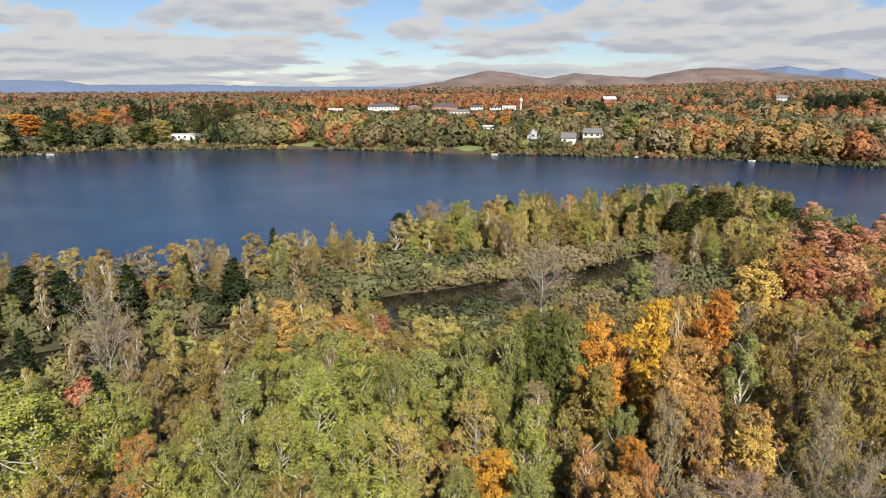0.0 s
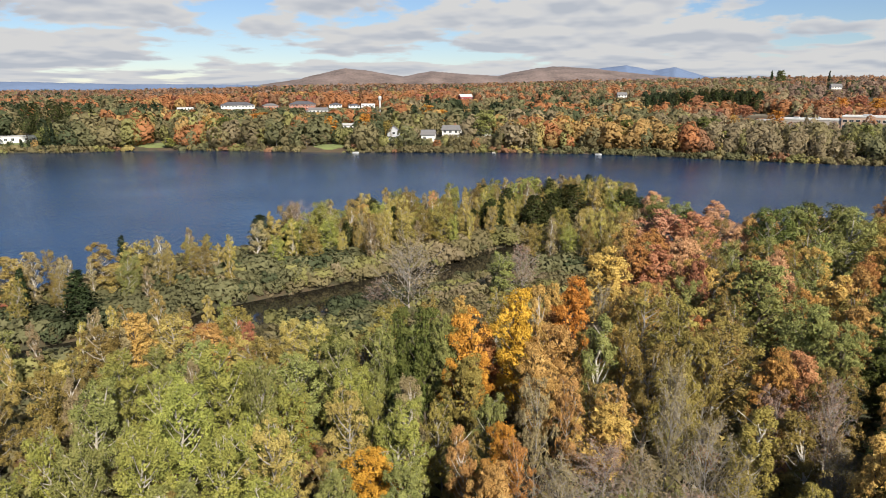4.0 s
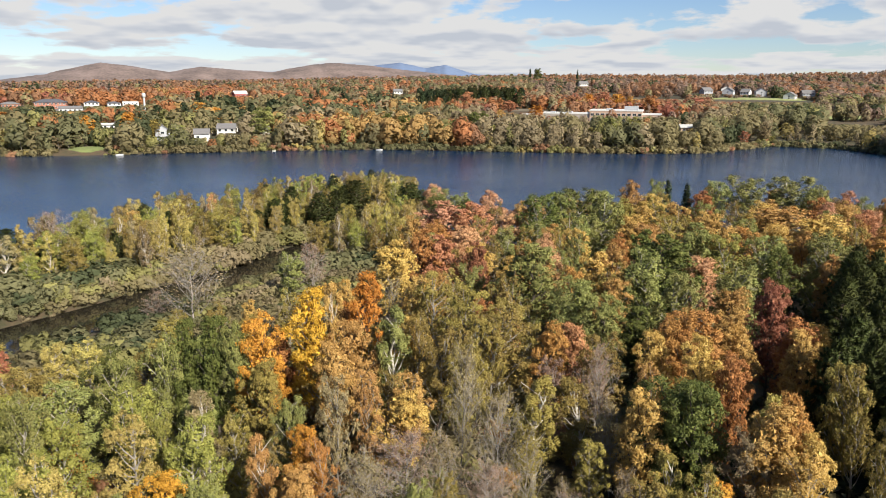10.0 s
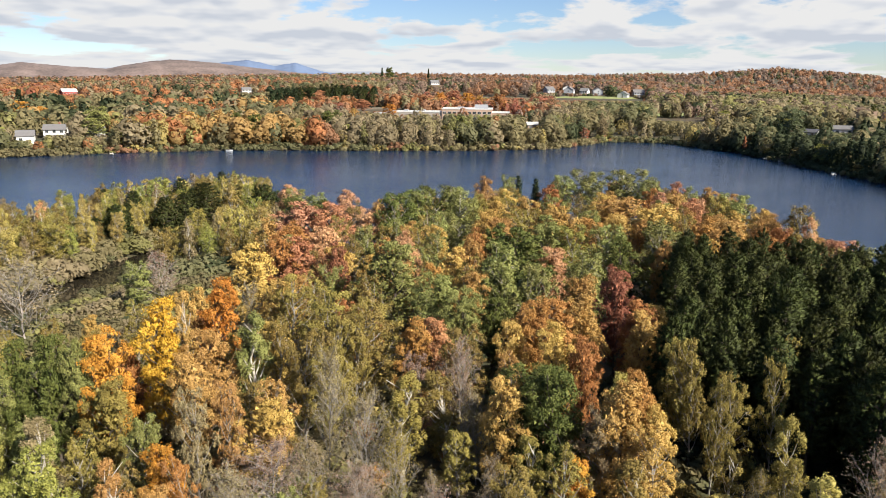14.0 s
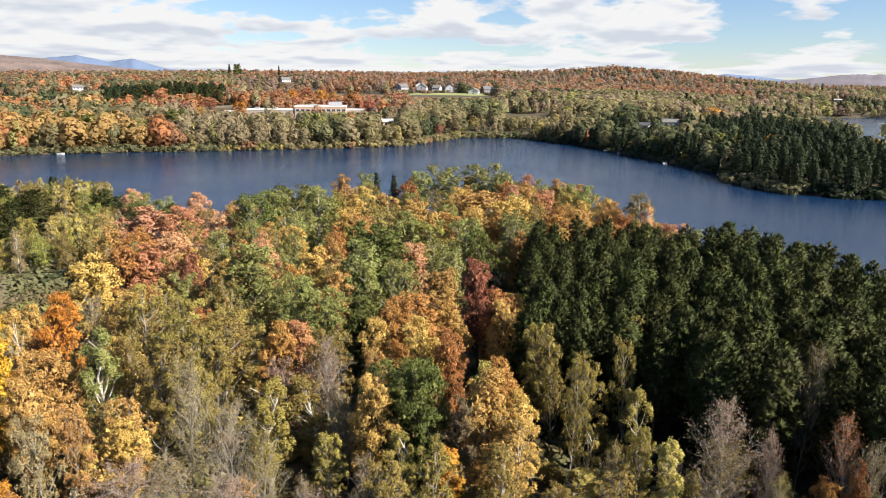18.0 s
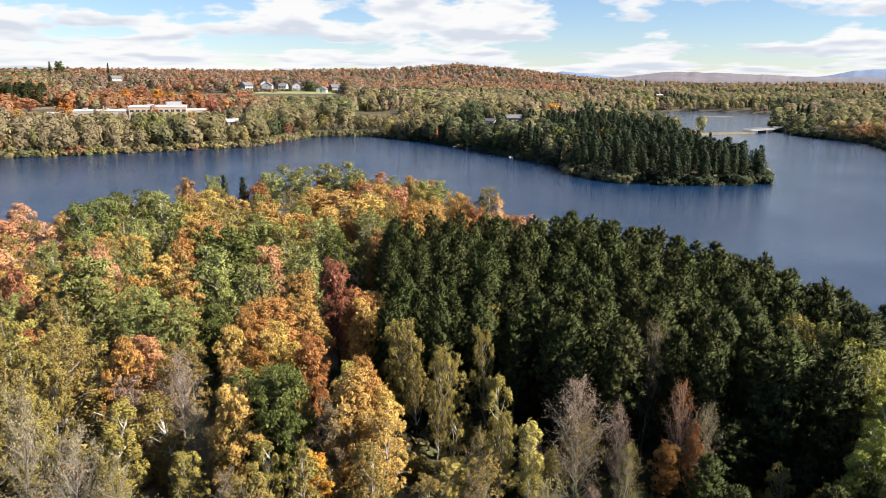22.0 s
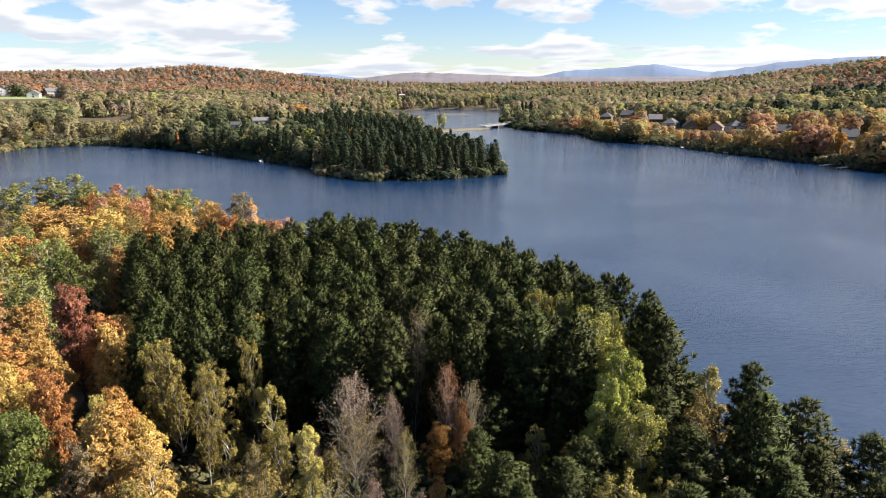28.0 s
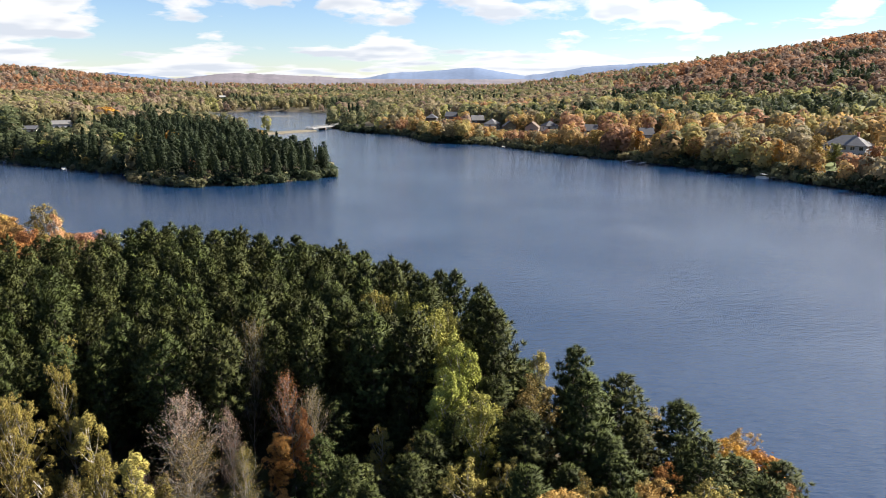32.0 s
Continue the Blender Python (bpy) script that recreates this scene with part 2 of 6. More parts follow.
BACK = [(120, -215), (20, -260), (-140, -300), (-150, -240), (-40, -190), (0, -110), (6, -60)]
NEAR_SHORE = [(16, -38), (33, -33), (43, -28), (52, -22), (62, -18), (77, -10), (90, 0), (101, 14), (111, 32), (126, 51), (139, 66), (156, 91), (150, 106),
              (125, 119), (98, 119), (82, 119), (76, 132), (77, 148), (84, 164), (86, 178), (75, 187), (47, 175), (22, 169), (2, 152), (-9, 141), (-24, 136),
              (-40, 122), (-52, 115), (-65, 112), (-120, 98), (-260, 70), (-900, -10)]
LAKE = np.array(FAR_BANK + UPPER + BACK + NEAR_SHORE, float)
SLOUGH = np.array([(-80, 62), (-53, 80), (-38, 90), (-16, 99), (-12, 104), (4, 112), (16, 118), (29, 124), (41, 134), (58, 145), (66, 150)], float)


def inside(poly, x, y):
    r = np.zeros(x.shape, bool)
    a, b = poly, np.roll(poly, -1, 0)
    for (x0, y0), (x1, y1) in zip(a, b):
        if y0 != y1:
            r ^= ((y0 > y) != (y1 > y)) & (x < (x1 - x0) * (y - y0) / (y1 - y0) + x0)
    return r


def reach(line, x, y, closed):
    d = np.full(x.shape, 1e9)
    a, b = (line, np.roll(line, -1, 0)) if closed else (line[:-1], line[1:])
    for p, q in zip(a, b):
        v = q - p
        k = np.clip(((x - p[0]) * v[0] + (y - p[1]) * v[1]) / (v @ v), 0, 1)
        d = np.minimum(d, np.hypot(x - p[0] - k * v[0], y - p[1] - k * v[1]))
    return d


PLATEAU_AZ = np.array([-180, -60, -40, -12, 0, 10, 25, 37, 50, 60, 66, 72, 80, 95, 104, 112, 120, 128, 140, 160, 180], float)
PLATEAU_Z = np.array([4, 4, 4, 5, 18, 20, 27, 36, 33, 42, 58, 40, 9, 6, 9, 40, 66, 80, 80, 36, 4], float)


def ripple(x, y, step):
    return np.sin(x / step + 1.3 * np.sin(y / step * 0.7)) * np.cos(y / step * 0.9 + 1.1 * np.sin(x / step * 0.6))


def shore(x, y):
    """Metres inland from the lake's edge; negative over the water."""
    d = reach(LAKE, x, y, True)
    return np.where(inside(LAKE, x, y), -d, d)


def ground_z(x, y):
    x, y = np.atleast_1d(np.asarray(x, float)), np.atleast_1d(np.asarray(y, float))
    ds = shore(x, y)
    far = np.hypot(x, y)
    bear = np.degrees(np.arctan2(x, y))
    top = np.interp(bear, PLATEAU_AZ, PLATEAU_Z)
    run = np.interp(bear, [-40, 60, 80, 100, 112, 130], [1100, 1100, 1500, 1400, 900, 750])
    k = np.clip((ds - 5) / run, 0, 1.6)
    rise = top * np.where(k < 1, 0.5 * k + 0.5 * k * k * (3 - 2 * k), 1 + 0.12 * (k - 1))
    rise = (rise + 5.5 * (1 - np.exp(-np.clip(ds, 0, 400) / 45))) * np.clip((far - 215) / 40, 0, 1)
    bank = np.clip(ds, -6, 5) * np.where(ds < 0, 0.5, 0.26)
    z = bank + rise + np.clip(ds / 10, 0, 1) * (0.18 * ripple(x, y, 7) + 0.5 * ripple(x, y, 45) * np.clip(far / 300, 0, 1))
    z = z + np.clip(ds / 150, 0, 1) * np.clip((far - 500) / 400, 0, 1) * 3.5 * ripple(x, y, 160)
    cut = np.clip(1 - reach(SLOUGH, x, y, False) / 9.0, 0, 1)
    return z - 3.2 * cut * (far < 260)


def gz(x, y):
    return float(ground_z(x, y)[0])


def mesh_of(name, verts, faces, mats, index=None, smooth=False, normals=None):
    """A mesh from arrays: verts (n, 3), faces (m, 3 or 4), and normals to shade the corners by."""
    me = bpy.data.meshes.new(name)
    verts, faces = np.asarray(verts, np.float32), np.asarray(faces, np.int32)
    n, k = faces.shape
    me.vertices.add(len(verts))
    me.vertices.foreach_set("co", verts.ravel())
    me.loops.add(n * k)
    me.loops.foreach_set("vertex_index", faces.ravel())
    me.polygons.add(n)
    me.polygons.foreach_set("loop_start", np.arange(0, n * k, k, dtype=np.int32))
    for m in mats:
        me.materials.append(m)
    if index is not None:
        me.polygons.foreach_set("material_index", np.asarray(index, np.int32))
    me.polygons.foreach_set("use_smooth", np.full(n, smooth or normals is not None))
    me.update(calc_edges=True)
    if normals is not None:
        me.attributes.new("custom_normal", "FLOAT_VECTOR", "POINT").data.foreach_set("vector", np.asarray(normals, np.float32).ravel())
    return me


# ---- ground and water ----
def build_ground():
    bear = np.radians(np.concatenate([np.arange(-40, 137, 0.3), np.arange(137, 320, 3.0)]))
    rad = np.concatenate([[0.02], np.arange(4, 200, 3.0), np.arange(200, 520, 5.0), np.geomspace(520, 4950, 90)])
    A, R = np.meshgrid(bear, rad)
    x, y = (R * np.sin(A)).ravel(), (R * np.cos(A)).ravel()
    z = ground_z(x, y)
    nb, nr = len(bear), len(rad)
    i = np.arange(nb * nr).reshape(nr, nb)
    q = np.stack([i[:-1], np.roll(i, -1, 1)[:-1], np.roll(i, -1, 1)[1:], i[1:]], -1).reshape(-1, 4)[:, ::-1]
    c = len(x)
    v = np.column_stack([x, y, z])
    ground = new("ground", mesh_of("ground", v, q, [ground_material()], smooth=True))
    tagged(ground, "brown leaf litter and grass of the lake shore", "ground", kind="structure")
    s = 1500
    w = np.array([(-s, -s, 0), (s, -s, 0), (s, s, 0), (-s, s, 0)], float)
    water = new("water", mesh_of("water", w, [(0, 1, 2, 3)], [water_material()]))
    tagged(water, "dark blue rippled lake water under broken cloud", "water", kind="structure")
    # The still water of the slough lies a finger above the lake's sheet; the trees' dark reflection is put into its
    # brown.
    d = np.gradient(SLOUGH, axis=0)
    d = d / np.linalg.norm(d, axis=1, keepdims=True)
    side = np.column_stack([-d[:, 1], d[:, 0]]) * 6.5
    v = np.stack([np.column_stack([SLOUGH + side, np.full(len(SLOUGH), 0.03)]), np.column_stack([SLOUGH - side, np.full(len(SLOUGH), 0.03)])], 1).reshape(-1, 3)
    f = [(2 * i, 2 * i + 1, 2 * i + 3, 2 * i + 2) for i in range(len(SLOUGH) - 1)]
    still = plain("still_water_reflection_brown", (0.016, 0.014, 0.010), 0.06, 0, 0.3, 0.3, 0.02)
    tagged(new("water_slough", mesh_of("water_slough", v, f, [still])), "still water of the narrow slough, dark trees' reflection put into its brown", "water", kind="structure")


build_ground()

# ---- trees: makers ----
def unit(v):
    return v / np.maximum(np.linalg.norm(v, axis=-1, keepdims=True), 1e-9)


def cards(rng, pos, out, size, long=1.0, lift=0.35, rough=0.55, soft=None, share=0.5):
    """One small leaf clump of three corners at each place, facing roughly outwards and up; with the normals that they are shaded by,
    which lean by that share towards the way soft in which the spray as a whole faces."""
    n = len(pos)
    nor = unit(out + np.array([0, 0, lift]) + rough * rng.normal(size=(n, 3)))
    a = unit(np.cross(nor, rng.normal(size=(n, 3))))
    b = np.cross(nor, a)
    s = size * rng.uniform(0.55, 1.35, (n, 1))
    v = np.empty((n, 3, 3))
    v[:, 0] = pos - a * s * 0.62 * long + b * s * rng.uniform(-0.3, 0.3, (n, 1))
    v[:, 2] = pos + b * s * rng.uniform(0.45, 0.75, (n, 1)) + a * s * rng.uniform(0.0, 0.5, (n, 1))
    v[:, 1] = pos - b * s * rng.uniform(0.3, 0.7, (n, 1)) + a * s * rng.uniform(0.2, 0.7, (n, 1)) * long
    shade = unit((1 - share) * nor + share * unit(out if soft is None else soft))
    return v.reshape(-1, 3), np.arange(n * 3).reshape(n, 3), np.repeat(shade, 3, 0)


def lobes_to_cards(rng, centre, radius, n, size, squash=0.8, lift=0.35, rough=0.55, least=0.35, top=0.3, heart=None, share=0.5, hull=False):
    """Leaf clumps on lobes. heart: the middle of the crown, away from which the lobes as a whole face. hull: none inside another lobe."""
    w = radius ** 2 / np.sum(radius ** 2)
    want, n = n, n * 8 if hull else n
    k = rng.choice(len(centre), n, p=w)
    d = unit(rng.normal(size=(n, 3)) + np.array([0, 0, top]) + 0.35 * unit(centre[k] * np.array([1, 1, 0.0]) + 1e-6))
    r = radius[k][:, None] * rng.uniform(least, 1.25, (n, 1)) ** 0.6
    pos = centre[k] + d * r * np.array([1, 1, squash])
    if hull:
        off = (pos[:, None] - centre[None]) / np.array([1, 1, squash])
        deep = np.min(np.linalg.norm(off, axis=2) / radius[None] + (np.arange(len(centre))[None] == k[:, None]) * 9, axis=1)
        keep = np.argsort(deep < 0.95, kind="stable")[:want]
        k, d, pos = k[keep], d[keep], pos[keep]
    soft = d if heart is None else unit(0.55 * d + 0.6 * unit((centre[k] - heart) * np.array([1, 1, 0.7])))
    return cards(rng, pos, d, size, lift=lift, rough=rough, soft=soft, share=share)


def join(*pieces):
    """Leaf clumps of several makings as one."""
    v = np.vstack([p[0] for p in pieces])
    return v, np.arange(len(v)).reshape(-1, 3), np.vstack([p[2] for p in pieces])


def tubes(segs, sides):
    """Tapered tubes from rows of (start, end, radius at start, radius at end)."""
    p, q, r0, r1 = (np.array([s[i] for s in segs], float) for i in range(4))
    ax = unit(q - p)
    u = unit(np.cross(ax, np.where(np.abs(ax[:, 2:]) > 0.9, [[1.0, 0, 0]], [[0, 0, 1.0]])))
    w = np.cross(ax, u)
    n = len(segs)
    v = np.empty((n, 2, sides, 3))
    for i in range(sides):
        c, s = math.cos(2 * math.pi * i / sides), math.sin(2 * math.pi * i / sides)
        v[:, 0, i] = p + (u * c + w * s) * r0[:, None]
        v[:, 1, i] = q + (u * c + w * s) * r1[:, None]
    base = (np.arange(n) * 2 * sides)[:, None]
    i, j = np.arange(sides), (np.arange(sides) + 1) % sides
    f = np.stack([base + i, base + j, base + sides + j, base + sides + i], -1).reshape(-1, 4)
    return v.reshape(-1, 3), f


def stem(rng, top, wiggle, r, steps=6):
    """The trunk: a chain of segments up to the height top, and a function that gives the place at a share of it."""
    pts = [np.zeros(3)]
    for i in range(1, steps + 1):
        pts.append(np.array([rng.normal() * wiggle, rng.normal() * wiggle, 0]) * (i / steps) + np.array([0, 0, top * i / steps]))
    pts[0][2] = -0.04
    segs = [(pts[i], pts[i + 1], r * (1 - 0.85 * i / steps) * (1.35 if i == 0 else 1), r * (1 - 0.85 * (i + 1) / steps)) for i in range(steps)]

    def at(k):
        k = k * steps
        i = min(int(k), steps - 1)
        return pts[i] + (pts[i + 1] - pts[i]) * (k - i)
    return segs, at


# All trees are made one metre high and scaled when planted.
SHAPES = {
    # foot of crown, width, boughs, bough size, narrowing to the top, cover, trunk height, sprays on a bough, their size and height
    "maple_tree": (0.17, 0.53, 28, 0.100, 0.78, 1.0, 0.85, 11, 0.029, 0.70),
    "aspen_tree": (0.15, 0.47, 30, 0.082, 0.62, 0.92, 0.90, 10, 0.024, 1.35),
    "birch_tree": (0.14, 0.29, 24, 0.052, 0.88, 0.66, 0.95, 7, 0.020, 2.0),
    "oak_tree": (0.20, 0.49, 26, 0.088, 0.66, 0.62, 0.88, 10, 0.022, 1.0),
    "shrub": (0.02, 1.0, 10, 0.22, 0.6, 1.0, 0.6, 5, 0.11, 1.0),
}


def leafy(kind, seed, count, size):
    """Trunk with limbs, and the crown, as two meshes: boughs that each carry several sprays of leaves, with gaps between."""
    rng = np.random.default_rng(seed)
    foot, width, nb, lr, narrow, cover, ttop, ns, sr, tall = SHAPES[kind]
    segs, at = stem(rng, ttop, 0.03, 0.015 if kind != "shrub" else 0.012)
    centre, radius = [], []
    lean = rng.normal(size=2) * 0.03
    for i in range(nb):
        k = (i + 0.5) / nb
        zc = foot + lr * 0.6 + (1 - foot - lr * 1.5) * k
        half = 0.5 * width * math.sqrt(max(0.05, 1 - (abs(k - 0.46) / (0.60 if k < 0.46 else 0.54)) ** 2 * narrow))
        a = i * 2.399 + rng.uniform(-0.5, 0.5)
        rr = max(0.0, half - lr * 0.9) * rng.uniform(0.45, 1.16)
        c = np.array([math.cos(a) * rr + lean[0] * k, math.sin(a) * rr + lean[1] * k, zc + rng.uniform(-0.05, 0.04)])
        big = lr * rng.uniform(0.7, 1.25) * (1 - 0.3 * k)
        way = unit(np.array([math.cos(a), math.sin(a), 0.5]))
        s = at(min(0.95, max(0.10, (zc - 0.15) / ttop)))
        mid = s * 0.5 + c * 0.5 + np.array([0, 0, -0.02])
        segs += [(s, mid, 0.0058, 0.0040), (mid, c, 0.0040, 0.0018)]
        for j in range(ns):
            d = unit(rng.normal(size=3) + way * 0.7 + np.array([0, 0, 0.35]))
            p = c + d * big * rng.uniform(0.45, 1.1) * np.array([1, 1, 0.9])
            centre.append(p)
            radius.append(sr * rng.uniform(0.65, 1.3))
            if j % 2 == 0:
                segs.append((c, p, 0.0018, 0.0008))
    centre, radius = np.array(centre), np.array(radius)
    total, heart = int(count * cover), np.array([0, 0, foot + (1 - foot) * 0.42])
    loose = int(total * 0.08)
    leaves = lobes_to_cards(rng, centre, radius, total - loose, size, tall, least=0.3, rough=0.95, top=0.5, heart=heart, share=0.42)
    # Single leaves round the sprays.
    k = rng.choice(len(centre), loose)
    d = unit(rng.normal(size=(loose, 3)) + np.array([0, 0, 0.3]))
    stray = cards(rng, centre[k] + d * (radius[k] * rng.uniform(0.9, 1.7, loose))[:, None] * np.array([1, 1, tall]), d, size)
    # Inner foliage, coarse and seldom lit, that keeps the sun out of the crown.
    m = 40 * nb
    inner = np.repeat(centre[::ns], 40, 0) * np.where(rng.uniform(size=(m, 1)) < 0.5, [[0.30, 0.30, 0.92]], [[0.58, 0.58, 0.90]]) + rng.normal(size=(m, 3)) * lr * 0.32
    core = cards(rng, inner, rng.normal(size=(m, 3)), lr * 0.26 * cover, share=0.0)
    return tubes(segs, 5), join(leaves, stray, core)


def bare(seed, leaves, size, spread=1.0):
    """A tree that has lost most of its leaves: trunk, limbs, branches and twigs, with a few leaves left on the tips."""
    rng = np.random.default_rng(seed)
    segs, at = stem(rng, 0.97, 0.02, 0.0085, 7)
    tips = []
    for i in range(22):
        k = 0.12 + 0.84 * i / 21
        a = i * 2.399 + rng.uniform(-0.4, 0.4)
        ln = (0.30 - 0.2 * abs(k - 0.4)) * rng.uniform(0.75, 1.2) * spread * (1.1 - 0.6 * k)
        up = rng.uniform(0.9, 1.7)
        d = unit(np.array([math.cos(a), math.sin(a), up]))
        p = at(k)
        m = p + d * ln * 0.5
        e = m + unit(d + np.array([0, 0, 0.5])) * ln * 0.6
        segs += [(p, m, 0.0036, 0.0025), (m, e, 0.0025, 0.0011)]
        for j in range(8):
            s = p + (e - p) * (0.2 + 0.8 * j / 7)
            d2 = unit(d + 0.7 * rng.normal(size=3) + np.array([0, 0, 0.4]))
            e2 = s + d2 * ln * rng.uniform(0.25, 0.5)
            segs.append((s, e2, 0.0014, 0.0008))
            for _ in range(5):
                s3 = s + (e2 - s) * rng.uniform(0.3, 1)
                e3 = s3 + unit(d2 + 0.8 * rng.normal(size=3) + np.array([0, 0, 0.4])) * ln * rng.uniform(0.12, 0.28)
                segs.append((s3, e3, 0.0009, 0.0005))
                tips.append(e3)
    tips = np.array(tips)
    k = rng.choice(len(tips), leaves)
    off = rng.normal(size=(leaves, 3)) * 0.022
    return tubes(segs, 3), cards(rng, tips[k] + off, unit(off), size)


def blades_of(rng, pos, out, radius, blades, wide, heart):
    """Tufts of needles: thin blades that spread from each place, mostly along its way out."""
    n = len(pos) * blades
    p = np.repeat(pos, blades, 0)
    d = unit(np.repeat(out, blades, 0) * 0.75 + 0.62 * rng.normal(size=(n, 3)))
    ln = np.repeat(radius, blades)[:, None] * rng.uniform(0.65, 1.3, (n, 1))
    shade = unit(0.55 * d + 0.5 * unit((p - heart) * np.array([1, 1, 0.55])) + np.array([0, 0, 0.15]))
    side = unit(np.cross(d, rng.normal(size=(n, 3))))
    side = side * np.where(np.sum(np.cross(side, d) * shade, 1, keepdims=True) < 0, -1, 1)
    wd = ln * wide
    base = p + d * ln * 0.12
    v = np.stack([base - side * wd, base + side * wd, p + d * ln], 1).reshape(-1, 3)
    return v, np.arange(len(v)).reshape(-1, 3), np.repeat(shade, 3, 0)


def needles(seed, kind, tufts, blades):
    """Pine or spruce: a straight trunk, whorls of branches, and a tuft of needles at the end of each twig."""
    rng = np.random.default_rng(seed)
    segs, at = stem(rng, 0.95, 0.006, 0.012, 5)
    pine = kind == "pine_tree"
    pos, out = [], []
    levels = 12 if pine else 17
    for i in range(levels):
        k = (0.30 + 0.66 * i / (levels - 1)) if pine else (0.08 + 0.9 * i / (levels - 1))
        half = 0.185 * max(0.05, 1 - (abs(k - 0.48) / 0.53) ** 2.0) ** 0.75 if pine else 0.19 * (1 - k) ** 0.85 + 0.012
        for j in range((7 if k < 0.75 else 5) if pine else 7):
            a = j * (0.9 if k < 0.75 else 1.257) + i * 0.55 + rng.uniform(-0.35, 0.35) if pine else j * 0.898 + i * 0.55 + rng.uniform(-0.35, 0.35)
            ln = half * rng.uniform(0.62, 1.18)
            s = at(k - 0.04 if pine else k)
            e = s + np.array([math.cos(a) * ln, math.sin(a) * ln, 0.035 + 0.3 * ln if pine else -0.25 * ln])
            segs.append((s, s + (e - s) * 0.8, 0.0030, 0.0010))
            way = np.array([math.cos(a), math.sin(a), 0.0])
            if pine:
                # A spray: one tuft at the tip, two beside it, one farther in.
                side = np.array([-way[1], way[0], 0.0])
                for g, w in ((1.0, 0.0), (0.80, 0.026), (0.76, -0.028), (0.5, 0.012)):
                    pos.append(s + (e - s) * g + side * w * rng.uniform(0.6, 1.2) + np.array([0, 0, rng.uniform(-0.010, 0.014)]))
                    out.append(unit(way * 0.75 + side * w * 14 + np.array([0, 0, 0.85])))
            else:
                for g in (np.linspace(0.35, 1.0, 4) if k < 0.75 else (0.6, 1.0)):
                    pos.append(s + (e - s) * g + rng.normal(size=3) * 0.008)
                    out.append(unit(way + np.array([0, 0, 0.35])))
    for g in range(3):
        pos.append(at(1.0) + rng.normal(size=3) * 0.010), out.append(np.array([0, 0, 1.0]))
    pos, out = np.array(pos), np.array(out)
    if len(pos) > tufts:
        pick = rng.permutation(len(pos))[:tufts]
        pos, out = pos[pick], out[pick]
    n = len(pos)
    if pine:
        tuft = blades_of(rng, pos, out, 0.034 * rng.uniform(0.75, 1.25, n), blades, 0.085 * math.sqrt(44 / blades), np.array([0, 0, 0.55]))
    else:
        tuft = blades_of(rng, pos, out, 0.042 * rng.uniform(0.75, 1.25, n), blades, 0.18 if blades > 8 else 0.26, np.array([0, 0, 0.4]))
    # Coarse inner cards, added to keep the sun out, which close the crown.
    m = 420
    k = rng.uniform(0.30 if pine else 0.1, 0.88, m)
    wide = rng.uniform(0.1, 1, m) ** 0.6 * 0.085 * np.sqrt(np.clip(1 - (np.abs(k - 0.50) / 0.46) ** 2, 0.02, 1)) if pine else 0.1 * (1 - k)
    a = rng.uniform(0, 6.28, m)
    core = cards(rng, np.column_stack([np.cos(a) * wide, np.sin(a) * wide, k - 0.03]), rng.normal(size=(m, 3)), 0.026, share=0.0)
    return tubes(segs, 4), join(tuft, core)


WORDS = {"green": "green", "deep": "deep green", "lime": "yellow-green", "bright": "bright lime green", "olive": "olive-brown", "yellow": "yellow", "gold": "golden", "amber": "amber-yellow",
         "orange": "bright orange", "rust": "rust-orange", "red": "red", "pink": "pale red", "wine": "dark wine-red", "tan": "faded tan", "mauve": "mauve-brown",
         "needle": "dark green", "spruce": "dark blue-green"}
KINDS = {"maple_tree": "maple with a full rounded autumn crown", "aspen_tree": "aspen with a tall uneven leafy crown", "birch_tree": "slender birch with a thin leafy crown",
         "oak_tree": "broad tree with thinning leaves and visible limbs", "bare_tree": "tree with bare grey twigs and few leaves", "pine_tree": "pine with tufted needles and a rounded top",
         "spruce_tree": "pointed spruce with drooping tiers of needles", "shrub": "low leafy waterside shrub"}
# Crown pieces and their size for trees near by, farther off and across the spit.
DETAIL = {0: (15500, 0.0098), 1: (8000, 0.0136), 2: (3200, 0.0225)}
STOCK = {}


def stock(kind, variant, lod):
    key = (kind, variant, lod)
    if key not in STOCK:
        count, size = DETAIL[lod]
        seed = 100 + variant * 17 + len(kind) * 3 + lod * 1000
        if kind == "bare_tree":
            wood, crown = bare(seed, (3800, 2000, 600)[lod], size * 0.95, 1.0 + 0.25 * variant)
        elif kind in ("pine_tree", "spruce_tree"):
            wood, crown = needles(seed, kind, (330, 310, 270)[lod] if kind == "pine_tree" else (460, 460, 420)[lod], ((44, 30, 14) if kind == "pine_tree" else (14, 10, 6))[lod])
        elif kind == "shrub":
            wood, crown = leafy(kind, seed, (1500, 800, 400)[lod], (0.06, 0.085, 0.13)[lod])
        else:
            wood, crown = leafy(kind, seed, count, size)
        bark = {"birch_tree": BARK_WHITE, "aspen_tree": BARK_PALE, "bare_tree": TWIG, "oak_tree": BARK_GREY}.get(kind, BARK)
        STOCK[key] = (mesh_of("trunk", *wood, [bark]), mesh_of("crown", *crown[:2], [LEAF["green"]], normals=crown[2]))
    return STOCK[key]


PLANTED = []
tree_rng = np.random.default_rng(7)


